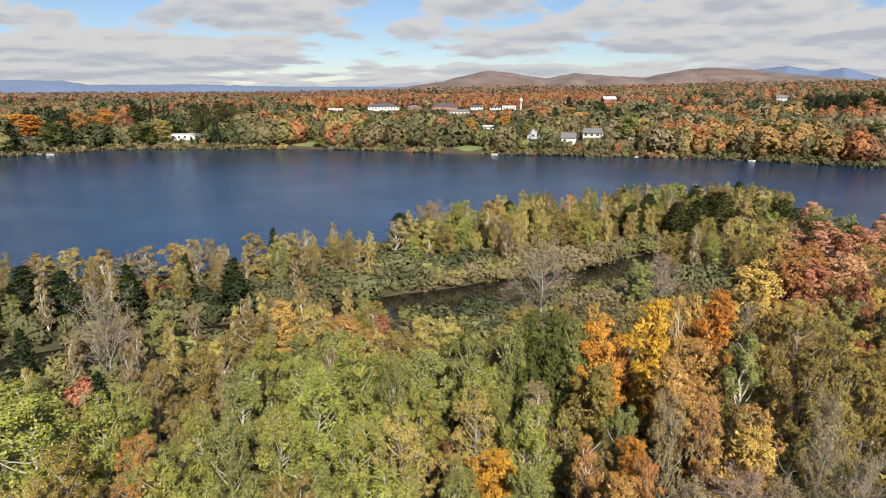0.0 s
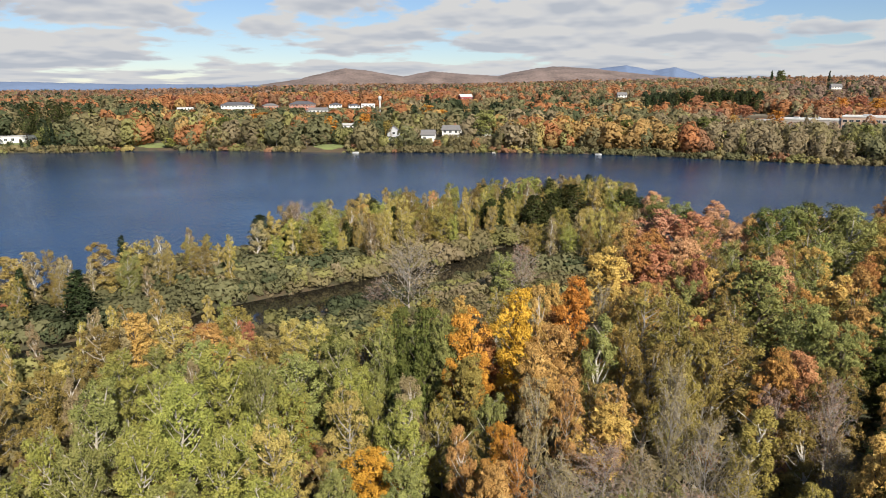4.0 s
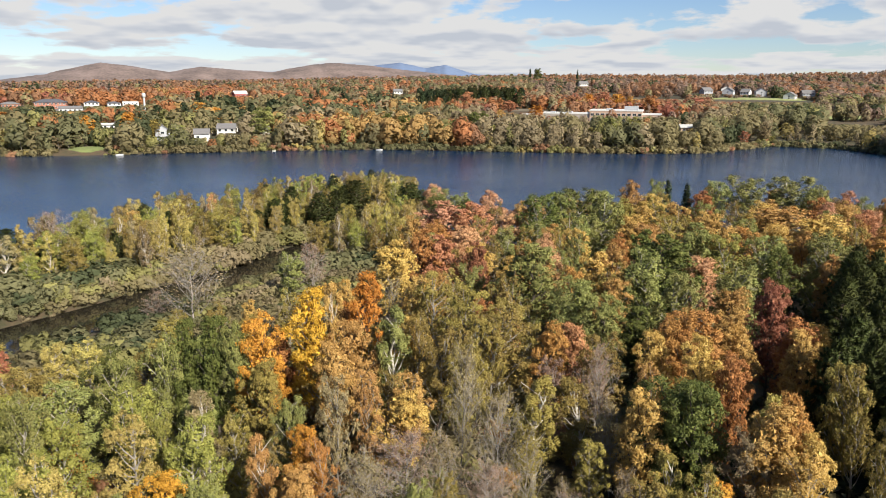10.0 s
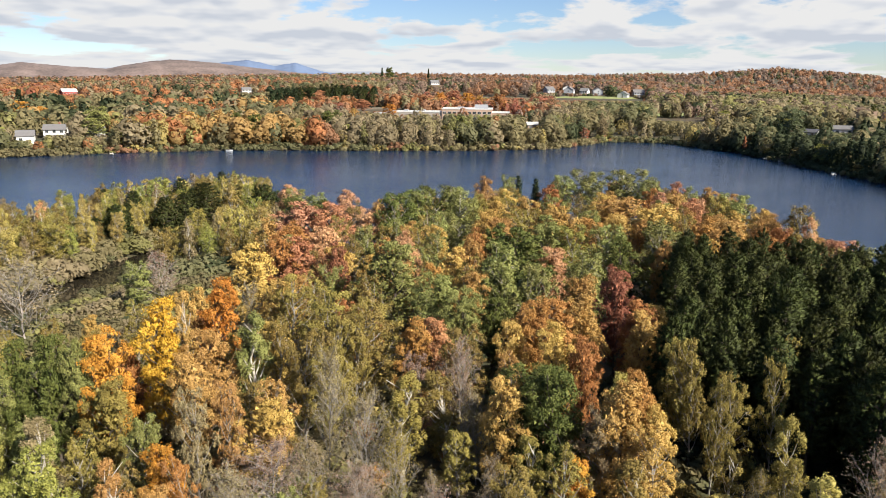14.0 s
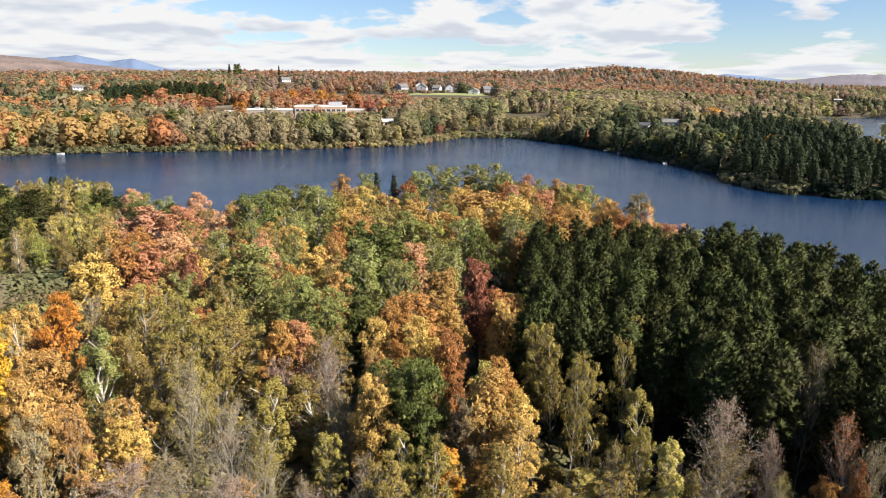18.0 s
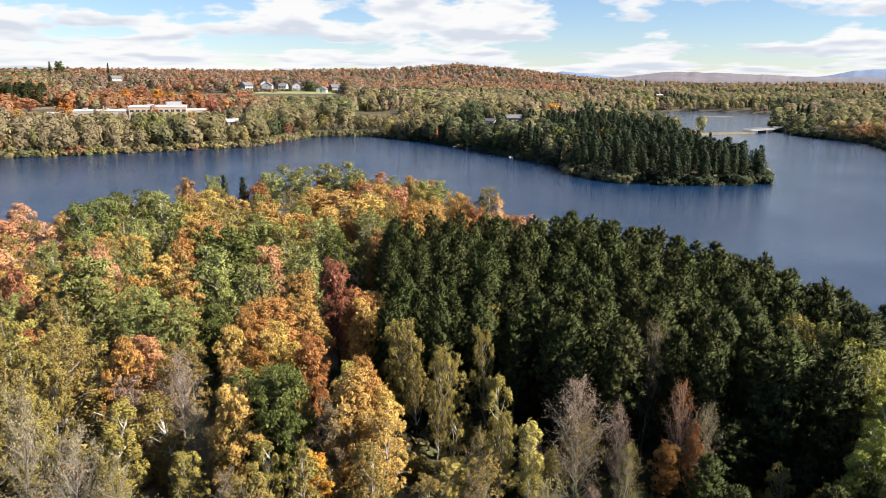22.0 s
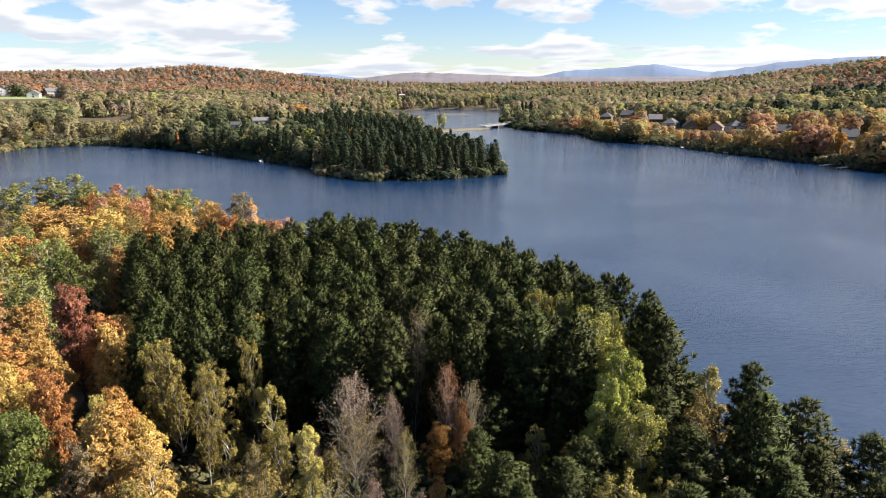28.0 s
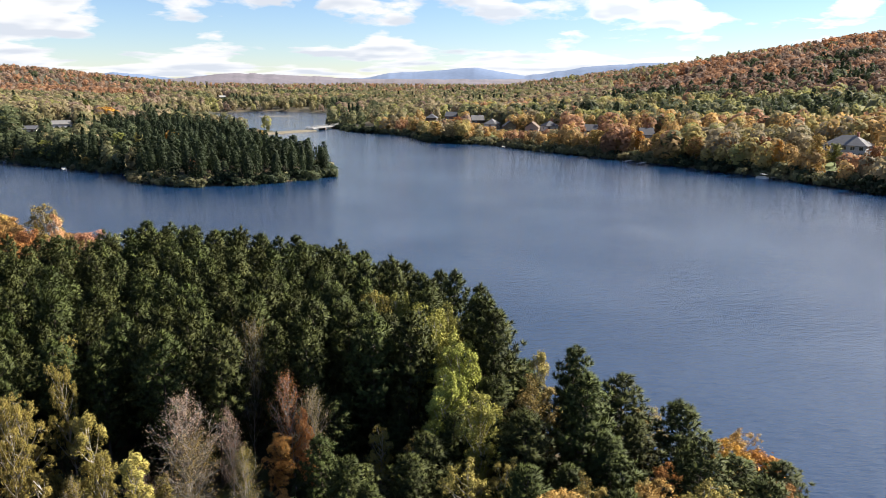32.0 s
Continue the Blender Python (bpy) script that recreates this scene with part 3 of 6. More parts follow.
def plant(kind, x, y, high, wide, colour, lod=None, group=""):
    """A tree or shrub of its own: an empty at its foot with the trunk and the crown under it."""
    far = math.hypot(x, y)
    if lod is None:
        lod = 0 if far < 76 else 1 if far < 178 else 2
    natural = {"bare_tree": 0.55, "pine_tree": 0.38, "spruce_tree": 0.40}.get(kind) or SHAPES[kind][1]
    trunk, crown = stock(kind, int(tree_rng.integers(0, 3)), lod)
    tree = new(kind)
    tree.empty_display_size = 0.5
    sxy = wide / natural * (0.88 if far < 110 and kind in ("aspen_tree", "oak_tree", "maple_tree") else 1.0)
    tree.matrix_world = pose(x, y, gz(x, y) - 0.05, tree_rng.uniform(-3, 3), tree_rng.uniform(-3, 3), tree_rng.uniform(0, 360)) @ Matrix.Diagonal((sxy, sxy, high, 1))
    for name, me in (("trunk", trunk), ("crown", crown)):
        p = new(name, me)
        p.parent = tree
        if name == "crown":
            p.material_slots[0].link = "OBJECT"
            p.material_slots[0].material = LEAF[colour]
    tagged(tree, WORDS[colour] + " " + KINDS[kind], "shrub" if kind == "shrub" else "tree", group)
    PLANTED.append((x, y, wide))
    return tree


# ---- trees that stand out, one by one ----
plant("birch_tree", -61.1, 108.9, 8.0, 6.2, "yellow")
plant("birch_tree", -53.8, 106.9, 8.0, 5.0, "yellow")
plant("birch_tree", -48.0, 108.8, 8.0, 4.9, "tan")
plant("aspen_tree", -42.7, 110.7, 8.5, 7.9, "yellow")
plant("birch_tree", -39.9, 109.3, 9.0, 3.3, "tan")
plant("spruce_tree", -59.4, 94.0, 9.0, 8.8, "spruce")
plant("spruce_tree", -53.7, 95.3, 8.0, 7.3, "spruce")
plant("spruce_tree", -45.2, 96.5, 8.5, 5.9, "spruce")
plant("spruce_tree", -31.5, 101.0, 8.5, 6.6, "spruce")
plant("birch_tree", -62.4, 103.1, 8.0, 6.0, "yellow")
plant("birch_tree", -32.5, 117.5, 8.5, 6.1, "yellow")
plant("aspen_tree", -28.0, 118.9, 8.0, 6.7, "yellow")
plant("birch_tree", -23.7, 117.4, 9.0, 3.4, "tan")
plant("birch_tree", -18.3, 132.1, 6.0, 2.9, "olive")
plant("aspen_tree", -28.7, 113.3, 6.0, 6.8, "yellow")
plant("birch_tree", -8.9, 127.9, 9.0, 4.9, "tan")
plant("birch_tree", -6.0, 130.8, 9.0, 5.0, "yellow")
plant("bare_tree", -1.6, 137.2, 10.0, 6.8, "mauve")
plant("aspen_tree", 4.3, 137.7, 9.0, 6.8, "lime")
plant("birch_tree", 12.6, 144.6, 9.0, 5.3, "gold")
plant("birch_tree", 8.7, 139.0, 9.0, 4.6, "yellow")
plant("birch_tree", 27.4, 151.3, 10.0, 3.3, "red")
plant("pine_tree", 49.8, 146.2, 11.0, 6.3, "needle")
plant("pine_tree", 54.5, 148.7, 11.0, 6.5, "needle")
plant("pine_tree", 61.6, 153.9, 12.0, 8.1, "needle")
plant("birch_tree", 67.4, 153.8, 11.0, 5.5, "yellow")
plant("birch_tree", 74.6, 160.7, 10.0, 5.8, "yellow")
plant("pine_tree", 70.8, 143.8, 11.0, 7.4, "needle")
plant("pine_tree", 75.9, 147.3, 9.0, 6.8, "needle")
plant("maple_tree", 70.6, 144.6, 8.0, 5.3, "gold")
plant("pine_tree", 40.3, 145.9, 9.0, 5.0, "needle")
plant("shrub", 49.6, 149.0, 4.0, 3.9, "red")
plant("bare_tree", -37.6, 73.6, 11.0, 7.6, "tan")
plant("shrub", -45.0, 104.0, 4.0, 4.7, "wine")
plant("aspen_tree", -33.0, 77.8, 8.0, 5.7, "green")
plant("birch_tree", -23.4, 77.9, 9.0, 2.8, "tan")
plant("maple_tree", -18.7, 79.0, 9.0, 3.4, "gold")
plant("birch_tree", -20.0, 74.7, 8.0, 2.6, "tan")
plant("maple_tree", -7.1, 79.8, 7.0, 3.1, "red")
plant("maple_tree", -12.6, 80.2, 6.0, 6.3, "rust")
plant("shrub", -37.2, 66.4, 4.0, 4.0, "red")
plant("bare_tree", 13.9, 94.9, 11.0, 10.4, "tan")
plant("bare_tree", 9.6, 97.8, 5.0, 5.0, "mauve")
plant("bare_tree", 33.6, 102.9, 8.0, 6.7, "mauve")
plant("aspen_tree", 29.0, 100.4, 8.0, 6.1, "green")
plant("maple_tree", 14.1, 58.6, 14.0, 6.2, "orange")
plant("maple_tree", 19.2, 60.3, 14.5, 7.0, "amber")
plant("maple_tree", 26.9, 65.7, 14.0, 6.0, "orange")
plant("maple_tree", 22.9, 57.7, 12.0, 6.4, "gold")
plant("birch_tree", 24.0, 66.7, 13.0, 3.0, "gold")
plant("maple_tree", 38.5, 82.3, 13.0, 9.1, "gold")
plant("maple_tree", 44.6, 86.8, 13.0, 7.3, "rust")
plant("maple_tree", 57.7, 105.0, 13.0, 12.8, "pink")
plant("maple_tree", 62.8, 101.8, 13.0, 8.9, "red")
plant("maple_tree", 46.8, 85.4, 12.0, 8.9, "red")
plant("maple_tree", 54.4, 91.2, 12.0, 7.9, "pink")
plant("maple_tree", 10.4, 60.6, 13.5, 5.8, "deep")
plant("maple_tree", 8.4, 61.7, 13.0, 4.8, "deep")
plant("maple_tree", 12.2, 58.1, 13.0, 4.1, "green")
plant("aspen_tree", 6.2, 62.5, 11.5, 4.9, "green")
plant("aspen_tree", 2.3, 59.3, 11.0, 4.6, "green")
plant("aspen_tree", -7.2, 58.3, 12.0, 6.6, "lime")
plant("aspen_tree", -16.4, 60.8, 11.0, 6.0, "lime")
plant("aspen_tree", -10.0, 51.5, 12.0, 6.0, "lime")
plant("aspen_tree", -4.4, 54.0, 12.0, 4.2, "green")
plant("aspen_tree", -17.0, 54.0, 11.0, 5.4, "green")
plant("aspen_tree", -23.6, 63.2, 9.0, 5.2, "olive")
plant("aspen_tree", -30.1, 46.3, 12.0, 10.1, "lime")
plant("aspen_tree", -26.7, 49.6, 10.0, 5.4, "lime")
plant("oak_tree", -26.2, 58.9, 9.0, 5.0, "olive")
plant("maple_tree", -2.0, 57.2, 7.0, 4.6, "orange")
plant("oak_tree", 2.4, 49.5, 10.5, 5.7, "yellow")
plant("aspen_tree", -11.8, 45.6, 11.0, 5.1, "lime")
plant("aspen_tree", -6.5, 44.9, 10.5, 5.3, "lime")
plant("aspen_tree", -15.6, 45.9, 10.0, 4.8, "green")
plant("aspen_tree", -18.5, 42.9, 9.0, 5.5, "lime")
plant("aspen_tree", -9.1, 41.6, 8.5, 6.0, "green")
plant("aspen_tree", -3.1, 40.7, 9.0, 5.0, "lime")
plant("aspen_tree", -12.4, 41.0, 8.0, 4.8, "green")
plant("oak_tree", -26.3, 44.4, 9.0, 6.0, "olive")
plant("oak_tree", -22.6, 46.1, 9.0, 4.1, "rust")
plant("maple_tree", 13.6, 45.6, 9.0, 3.9, "amber")
plant("maple_tree", 11.9, 43.3, 7.0, 3.4, "rust")
plant("maple_tree", 3.9, 45.4, 8.0, 5.5, "amber")
plant("oak_tree", 0.7, 46.4, 7.0, 3.5, "yellow")
plant("oak_tree", 9.9, 49.7, 9.0, 4.1, "olive")
plant("birch_tree", 7.9, 51.7, 10.0, 3.2, "tan")
plant("oak_tree", 10.5, 46.2, 8.0, 3.9, "olive")
plant("birch_tree", 26.1, 56.8, 12.0, 4.5, "green")
plant("oak_tree", 35.4, 65.8, 13.0, 7.5, "olive")
plant("oak_tree", 35.9, 59.6, 13.0, 7.6, "olive")
plant("oak_tree", 22.7, 47.4, 10.5, 5.2, "gold")
plant("oak_tree", 28.3, 51.5, 12.0, 6.1, "olive")
plant("maple_tree", 18.9, 52.6, 12.0, 5.3, "gold")
plant("oak_tree", 16.9, 47.4, 11.0, 4.0, "tan")
plant("oak_tree", 19.8, 47.4, 11.0, 3.6, "gold")
plant("maple_tree", 49.6, 79.3, 12.0, 5.4, "wine")
plant("oak_tree", 28.9, 56.6, 12.0, 4.3, "olive")
plant("oak_tree", 29.4, 48.4, 11.0, 5.6, "olive")
plant("oak_tree", 33.7, 51.5, 12.0, 5.3, "olive")
plant("maple_tree", 12.7, 55.2, 11.0, 4.9, "olive")
plant("birch_tree", -2.8, 49.7, 9.0, 2.7, "lime")
plant("maple_tree", 50.1, 67.2, 14.5, 10.5, "green")
plant("maple_tree", 47.1, 55.2, 13.5, 7.9, "green")
plant("maple_tree", 46.4, 50.3, 13.0, 6.4, "green")
plant("aspen_tree", 74.3, 100.0, 14.0, 8.2, "deep")
plant("aspen_tree", 83.3, 99.7, 14.5, 10.7, "deep")
plant("aspen_tree", 82.6, 91.3, 14.0, 8.1, "green")
plant("aspen_tree", 79.3, 99.7, 14.0, 6.3, "green")
plant("maple_tree", 79.6, 82.4, 12.5, 5.7, "gold")
plant("maple_tree", 70.2, 74.1, 12.0, 5.1, "rust")
plant("maple_tree", 58.7, 75.7, 13.0, 5.6, "pink")
plant("maple_tree", 68.0, 63.1, 14.0, 11.5, "deep")
plant("maple_tree", 77.9, 66.6, 14.0, 9.3, "green")
plant("maple_tree", 43.1, 50.2, 10.5, 5.4, "red")
plant("maple_tree", 49.3, 42.6, 12.5, 6.7, "rust")
plant("oak_tree", 38.8, 55.3, 12.5, 7.5, "olive")
plant("oak_tree", 32.7, 52.8, 12.5, 4.8, "olive")
plant("bare_tree", 26.7, 44.8, 12.0, 5.0, "tan")
plant("birch_tree", 31.6, 41.4, 10.0, 4.2, "olive")
plant("birch_tree", 35.3, 40.2, 9.5, 4.2, "olive")
plant("maple_tree", 39.5, 34.1, 11.5, 9.2, "deep")
plant("bare_tree", 20.5, 42.5, 7.0, 6.6, "mauve")
plant("bare_tree", 16.5, 41.3, 7.0, 5.0, "tan")
plant("bare_tree", 22.5, 41.0, 7.0, 5.7, "tan")
plant("bare_tree", 26.3, 39.2, 9.5, 4.2, "tan")
plant("bare_tree", 28.1, 37.4, 8.0, 5.2, "olive")
plant("oak_tree", 35.6, 44.6, 10.0, 4.0, "mauve")
plant("bare_tree", 36.2, 37.4, 8.0, 4.7, "tan")
plant("bare_tree", 24.6, 37.4, 6.0, 5.1, "mauve")
plant("oak_tree", 14.2, 43.4, 8.5, 3.4, "rust")
plant("birch_tree", 10.3, 44.5, 9.0, 2.5, "gold")
plant("spruce_tree", 120.8, 111.9, 11.5, 4.0, "spruce")
plant("spruce_tree", 124.2, 109.2, 11.0, 4.1, "spruce")
plant("aspen_tree", 121.4, 99.9, 13.0, 7.7, "green")
plant("aspen_tree", 127.2, 96.8, 14.0, 10.5, "green")
plant("aspen_tree", 134.4, 91.6, 14.0, 12.0, "green")
plant("aspen_tree", 133.1, 84.3, 13.0, 7.7, "green")
plant("maple_tree", 101.3, 99.1, 12.0, 8.1, "gold")
plant("maple_tree", 92.0, 96.8, 12.0, 6.6, "olive")
plant("aspen_tree", 89.4, 99.6, 13.0, 7.7, "green")
plant("aspen_tree", 80.4, 100.6, 14.0, 7.4, "deep")
plant("maple_tree", 109.2, 77.6, 12.5, 13.2, "gold")
plant("maple_tree", 107.8, 67.8, 12.5, 11.5, "gold")
plant("maple_tree", 93.0, 76.1, 12.5, 8.9, "gold")
plant("maple_tree", 120.2, 67.6, 12.0, 7.5, "red")
plant("aspen_tree", 124.1, 64.9, 12.5, 6.9, "olive")
plant("aspen_tree", 127.1, 62.0, 13.0, 8.1, "green")
plant("maple_tree", 104.0, 54.8, 12.0, 6.8, "rust")
plant("aspen_tree", 117.0, 47.1, 13.5, 7.3, "olive")
plant("birch_tree", 111.2, 41.4, 13.0, 3.9, "pink")
plant("maple_tree", 97.8, 88.3, 12.0, 7.6, "gold")
plant("maple_tree", 90.7, 69.0, 12.0, 7.5, "rust")
plant("maple_tree", 50.9, 42.4, 13.0, 9.5, "rust")
plant("maple_tree", 45.7, 42.0, 12.0, 4.8, "gold")
plant("maple_tree", 62.6, 42.8, 14.0, 5.7, "wine")
plant("maple_tree", 59.4, 38.0, 12.0, 6.6, "rust")
plant("aspen_tree", 68.0, 50.9, 12.5, 7.8, "green")
plant("aspen_tree", 58.0, 51.0, 13.0, 7.1, "green")
plant("aspen_tree", 61.0, 58.4, 13.5, 7.7, "green")
plant("maple_tree", 62.8, 65.8, 13.0, 5.3, "gold")
plant("aspen_tree", 79.4, 62.8, 13.0, 8.4, "lime")
plant("aspen_tree", 84.0, 59.3, 13.0, 8.5, "green")
plant("aspen_tree", 89.9, 54.9, 13.0, 7.8, "green")
plant("maple_tree", 38.0, 31.3, 13.0, 6.5, "deep")
plant("maple_tree", 43.9, 28.5, 11.5, 5.1, "yellow")
plant("oak_tree", 39.7, 27.3, 10.0, 4.8, "tan")
plant("maple_tree", 42.3, 25.2, 10.5, 4.0, "gold")
plant("aspen_tree", 53.2, 28.9, 12.0, 4.7, "olive")
plant("maple_tree", 46.0, 34.4, 12.0, 4.5, "rust")
plant("oak_tree", 40.6, 38.4, 11.0, 3.9, "gold")
plant("oak_tree", 48.6, 23.5, 12.0, 3.3, "olive")
plant("maple_tree", 37.0, 28.0, 7.0, 3.5, "orange")
plant("bare_tree", 37.6, 40.8, 11.0, 3.9, "mauve")
plant("bare_tree", 32.3, 31.8, 6.5, 3.8, "tan")
plant("oak_tree", 52.6, 27.5, 12.0, 4.1, "olive")
plant("oak_tree", 50.9, 23.8, 11.0, 4.4, "olive")
plant("birch_tree", 47.7, 17.3, 10.6, 3.0, "olive")
plant("oak_tree", 55.3, 21.8, 12.0, 3.1, "olive")
plant("birch_tree", 45.1, 14.0, 8.5, 2.8, "yellow")
plant("oak_tree", 45.2, 16.6, 8.2, 3.6, "olive")
plant("bare_tree", 49.4, 11.5, 9.6, 5.6, "mauve")
plant("bare_tree", 52.0, 4.0, 9.8, 3.4, "rust")
plant("bare_tree", 50.4, 2.5, 9.2, 2.9, "tan")
plant("maple_tree", 36.6, 28.0, 6.5, 3.9, "orange")
plant("bare_tree", 46.3, 11.1, 8.0, 4.8, "olive")
plant("bare_tree", 50.0, 8.5, 8.0, 3.2, "mauve")
plant("birch_tree", 42.4, 20.1, 5.0, 3.5, "yellow")
plant("maple_tree", 50.9, 5.1, 6.0, 3.3, "rust")
plant("bare_tree", 43.6, 18.0, 7.0, 3.5, "olive")
plant("aspen_tree", 65.3, -4.0, 13.0, 5.0, "olive")
plant("aspen_tree", 59.0, -7.3, 13.5, 6.6, "bright")
plant("aspen_tree", 55.9, -9.0, 12.5, 5.4, "bright")
plant("aspen_tree", 59.9, -10.2, 13.0, 4.2, "lime")
plant("aspen_tree", 50.7, -7.9, 11.0, 5.0, "bright")
plant("bare_tree", 57.0, 7.8, 12.0, 3.0, "olive")
plant("birch_tree", 100.2, -4.5, 9.0, 5.9, "yellow")
plant("oak_tree", 60.6, 24.2, 12.0, 3.3, "olive")
plant("birch_tree", 54.1, -17.1, 10.8, 2.7, "yellow")
plant("oak_tree", 54.0, -19.9, 10.8, 2.5, "yellow")
plant("pine_tree", 51.5, -18.8, 12.6, 3.9, "needle")
plant("maple_tree", 52.2, -21.3, 9.6, 2.8, "red")
plant("pine_tree", 47.3, -21.7, 11.4, 5.1, "needle")
plant("oak_tree", 48.9, -21.5, 10.2, 2.9, "olive")
plant("aspen_tree", 49.5, -24.9, 8.4, 4.5, "yellow")
plant("pine_tree", 44.0, -24.7, 10.8, 5.0, "needle")
plant("oak_tree", 44.3, -29.8, 9.6, 4.8, "gold")
plant("maple_tree", 42.7, -31.8, 9.0, 6.2, "amber")
plant("maple_tree", 42.6, -27.7, 8.4, 5.1, "amber")
plant("pine_tree", 44.0, -16.8, 12.6, 5.1, "needle")
plant("pine_tree", 39.4, -30.2, 9.0, 4.5, "needle")
plant("maple_tree", 40.5, -22.1, 7.2, 3.9, "rust")
plant("birch_tree", 100.3, -4.7, 9.0, 4.7, "yellow")
plant("birch_tree", 97.9, 0.6, 10.0, 2.4, "yellow")
plant("birch_tree", 61.8, -14.6, 10.0, 1.4, "olive")
plant("pine_tree", 39.6, -26.6, 8.4, 5.3, "needle")
plant("aspen_tree", 64.4, -5.4, 13.0, 4.4, "lime")
plant("aspen_tree", 55.8, -8.0, 13.5, 5.3, "bright")
plant("aspen_tree", 51.6, -9.7, 12.5, 5.0, "bright")
plant("aspen_tree", 46.4, -10.0, 10.5, 4.7, "bright")
plant("maple_tree", 49.9, 2.7, 8.6, 2.2, "rust")
plant("maple_tree", 45.1, 4.7, 4.6, 2.0, "rust")
plant("aspen_tree", -1.3, 58.4, 10.0, 6.6, "green")
plant("aspen_tree", -3.9, 66.8, 9.0, 6.3, "olive")
plant("aspen_tree", 2.3, 61.8, 11.0, 5.9, "deep")
plant("oak_tree", -6.2, 69.7, 8.5, 6.0, "yellow")
plant("maple_tree", -10.9, 75.0, 8.0, 6.5, "gold")
plant("aspen_tree", 5.7, 66.4, 9.0, 6.3, "olive")
plant("aspen_tree", -15.1, 76.6, 8.5, 6.0, "yellow")
plant("oak_tree", 1.0, 72.3, 9.0, 5.6, "yellow")
plant("aspen_tree", -2.2, 53.9, 9.5, 5.7, "lime")
plant("maple_tree", -18.7, 76.2, 9.0, 5.3, "gold")
plant("aspen_tree", 10.5, 67.7, 9.0, 5.9, "green")
plant("aspen_tree", 12.9, 64.9, 10.0, 4.6, "deep")
plant("aspen_tree", -9.2, 79.3, 8.0, 6.1, "olive")
plant("aspen_tree", -1.9, 75.2, 8.0, 5.1, "yellow")
plant("aspen_tree", -11.5, 66.7, 9.0, 6.4, "green")
plant("aspen_tree", 2.8, 55.9, 10.0, 5.4, "lime")
plant("aspen_tree", -5.9, 59.1, 9.5, 5.7, "lime")
plant("aspen_tree", -20.9, 72.6, 9.0, 5.8, "olive")
plant("aspen_tree", 8.7, 77.2, 8.0, 5.3, "olive")
plant("maple_tree", 40.2, 26.5, 12.0, 6.4, "gold")
plant("oak_tree", 40.4, 24.0, 10.5, 5.1, "gold")
plant("maple_tree", 35.9, 34.4, 11.5, 5.3, "gold")
plant("maple_tree", 42.6, 26.5, 12.5, 4.8, "rust")
plant("maple_tree", 22.3, 46.9, 9.0, 6.5, "gold")
plant("oak_tree", 35.2, 52.7, 12.5, 8.7, "olive")


# ---- the rest of the near woods ----
def spots(rng, n, a0, a1, d0, d1, gap, need):
    """Random places in a sector about the camera, on land and clear of what is planted already."""
    got = []
    taken = np.array(PLANTED)
    for _ in range(n * 14):
        if len(got) >= n:
            break
        a, d = radians(rng.uniform(a0, a1)), math.sqrt(rng.uniform(d0 * d0, d1 * d1))
        x, y = d * math.sin(a), d * math.cos(a)
        if np.any(np.hypot(taken[:, 0] - x, taken[:, 1] - y) < gap * 0.45 + taken[:, 2] * 0.26):
            continue
        if any((x - p) ** 2 + (y - q) ** 2 < gap * gap for p, q in got):
            continue
        X, Y = np.array([x]), np.array([y])
        if shore(X, Y)[0] < need or reach(SLOUGH, X, Y, False)[0] < 8.5:
            continue
        got.append((x, y))
    return got


def fill(seed, n, sector, gap, need, mix, high, group):
    rng = np.random.default_rng(seed)
    kinds = [m[0] for m in mix]
    w = np.array([m[2] for m in mix], float)
    for x, y in spots(rng, n, *sector, gap, need):
        k = rng.choice(len(mix), p=w / w.sum())
        h = rng.uniform(*high)
        kind = kinds[k]
        natural = {"bare_tree": 0.5, "pine_tree": 0.36, "spruce_tree": 0.42}.get(kind) or SHAPES[kind][1]
        if kind == "shrub":
            h *= 0.35
        plant(kind, x, y, h, h * natural * rng.uniform(0.85, 1.2) * (1.0 if kind != "pine_tree" else 1.2 if h < 11.5 else 0.88), mix[k][1], group=group)


P = "pine plantation on the point"
fill(1, 270, (60, 75, 60, 106), 3.05, 4.0, [("pine_tree", "needle", 1)], (12.2, 13.6), P)
fill(13, 430, (75, 103.5, 55, 106), 2.95, 1.6, [("pine_tree", "needle", 1)], (13.2, 14.8), P)
fill(14, 60, (86, 104, 30, 56), 2.6, 0.8, [("pine_tree", "needle", 6), ("oak_tree", "olive", 1), ("shrub", "deep", 2)], (5.5, 8.5), "")
fill(2, 150, (102, 128, 26, 90), 2.7, 0.8, [("pine_tree", "needle", 6), ("oak_tree", "olive", 2.5), ("birch_tree", "yellow", 1), ("maple_tree", "gold", 0.7), ("maple_tree", "rust", 0.5)], (7.8, 10.6), "")
fill(3, 210, (-3.5, 27, 124, 200), 2.7, 0.8, [("birch_tree", "yellow", 2), ("aspen_tree", "lime", 3), ("aspen_tree", "olive", 3), ("aspen_tree", "yellow", 2), ("birch_tree", "tan", 1), ("pine_tree", "needle", 0.7)], (6.5, 10.5), "birches on the spit")
fill(5, 70, (-36, -6, 62, 130), 4.0, 1.5, [("birch_tree", "tan", 3), ("oak_tree", "olive", 3), ("birch_tree", "yellow", 2), ("aspen_tree", "green", 2), ("spruce_tree", "spruce", 0.6)], (6, 9), "")
fill(7, 34, (-34, 8, 28, 62), 4.6, 2.0, [("aspen_tree", "lime", 5), ("aspen_tree", "green", 2), ("oak_tree", "olive", 2), ("oak_tree", "yellow", 1.5)], (8, 11), "")
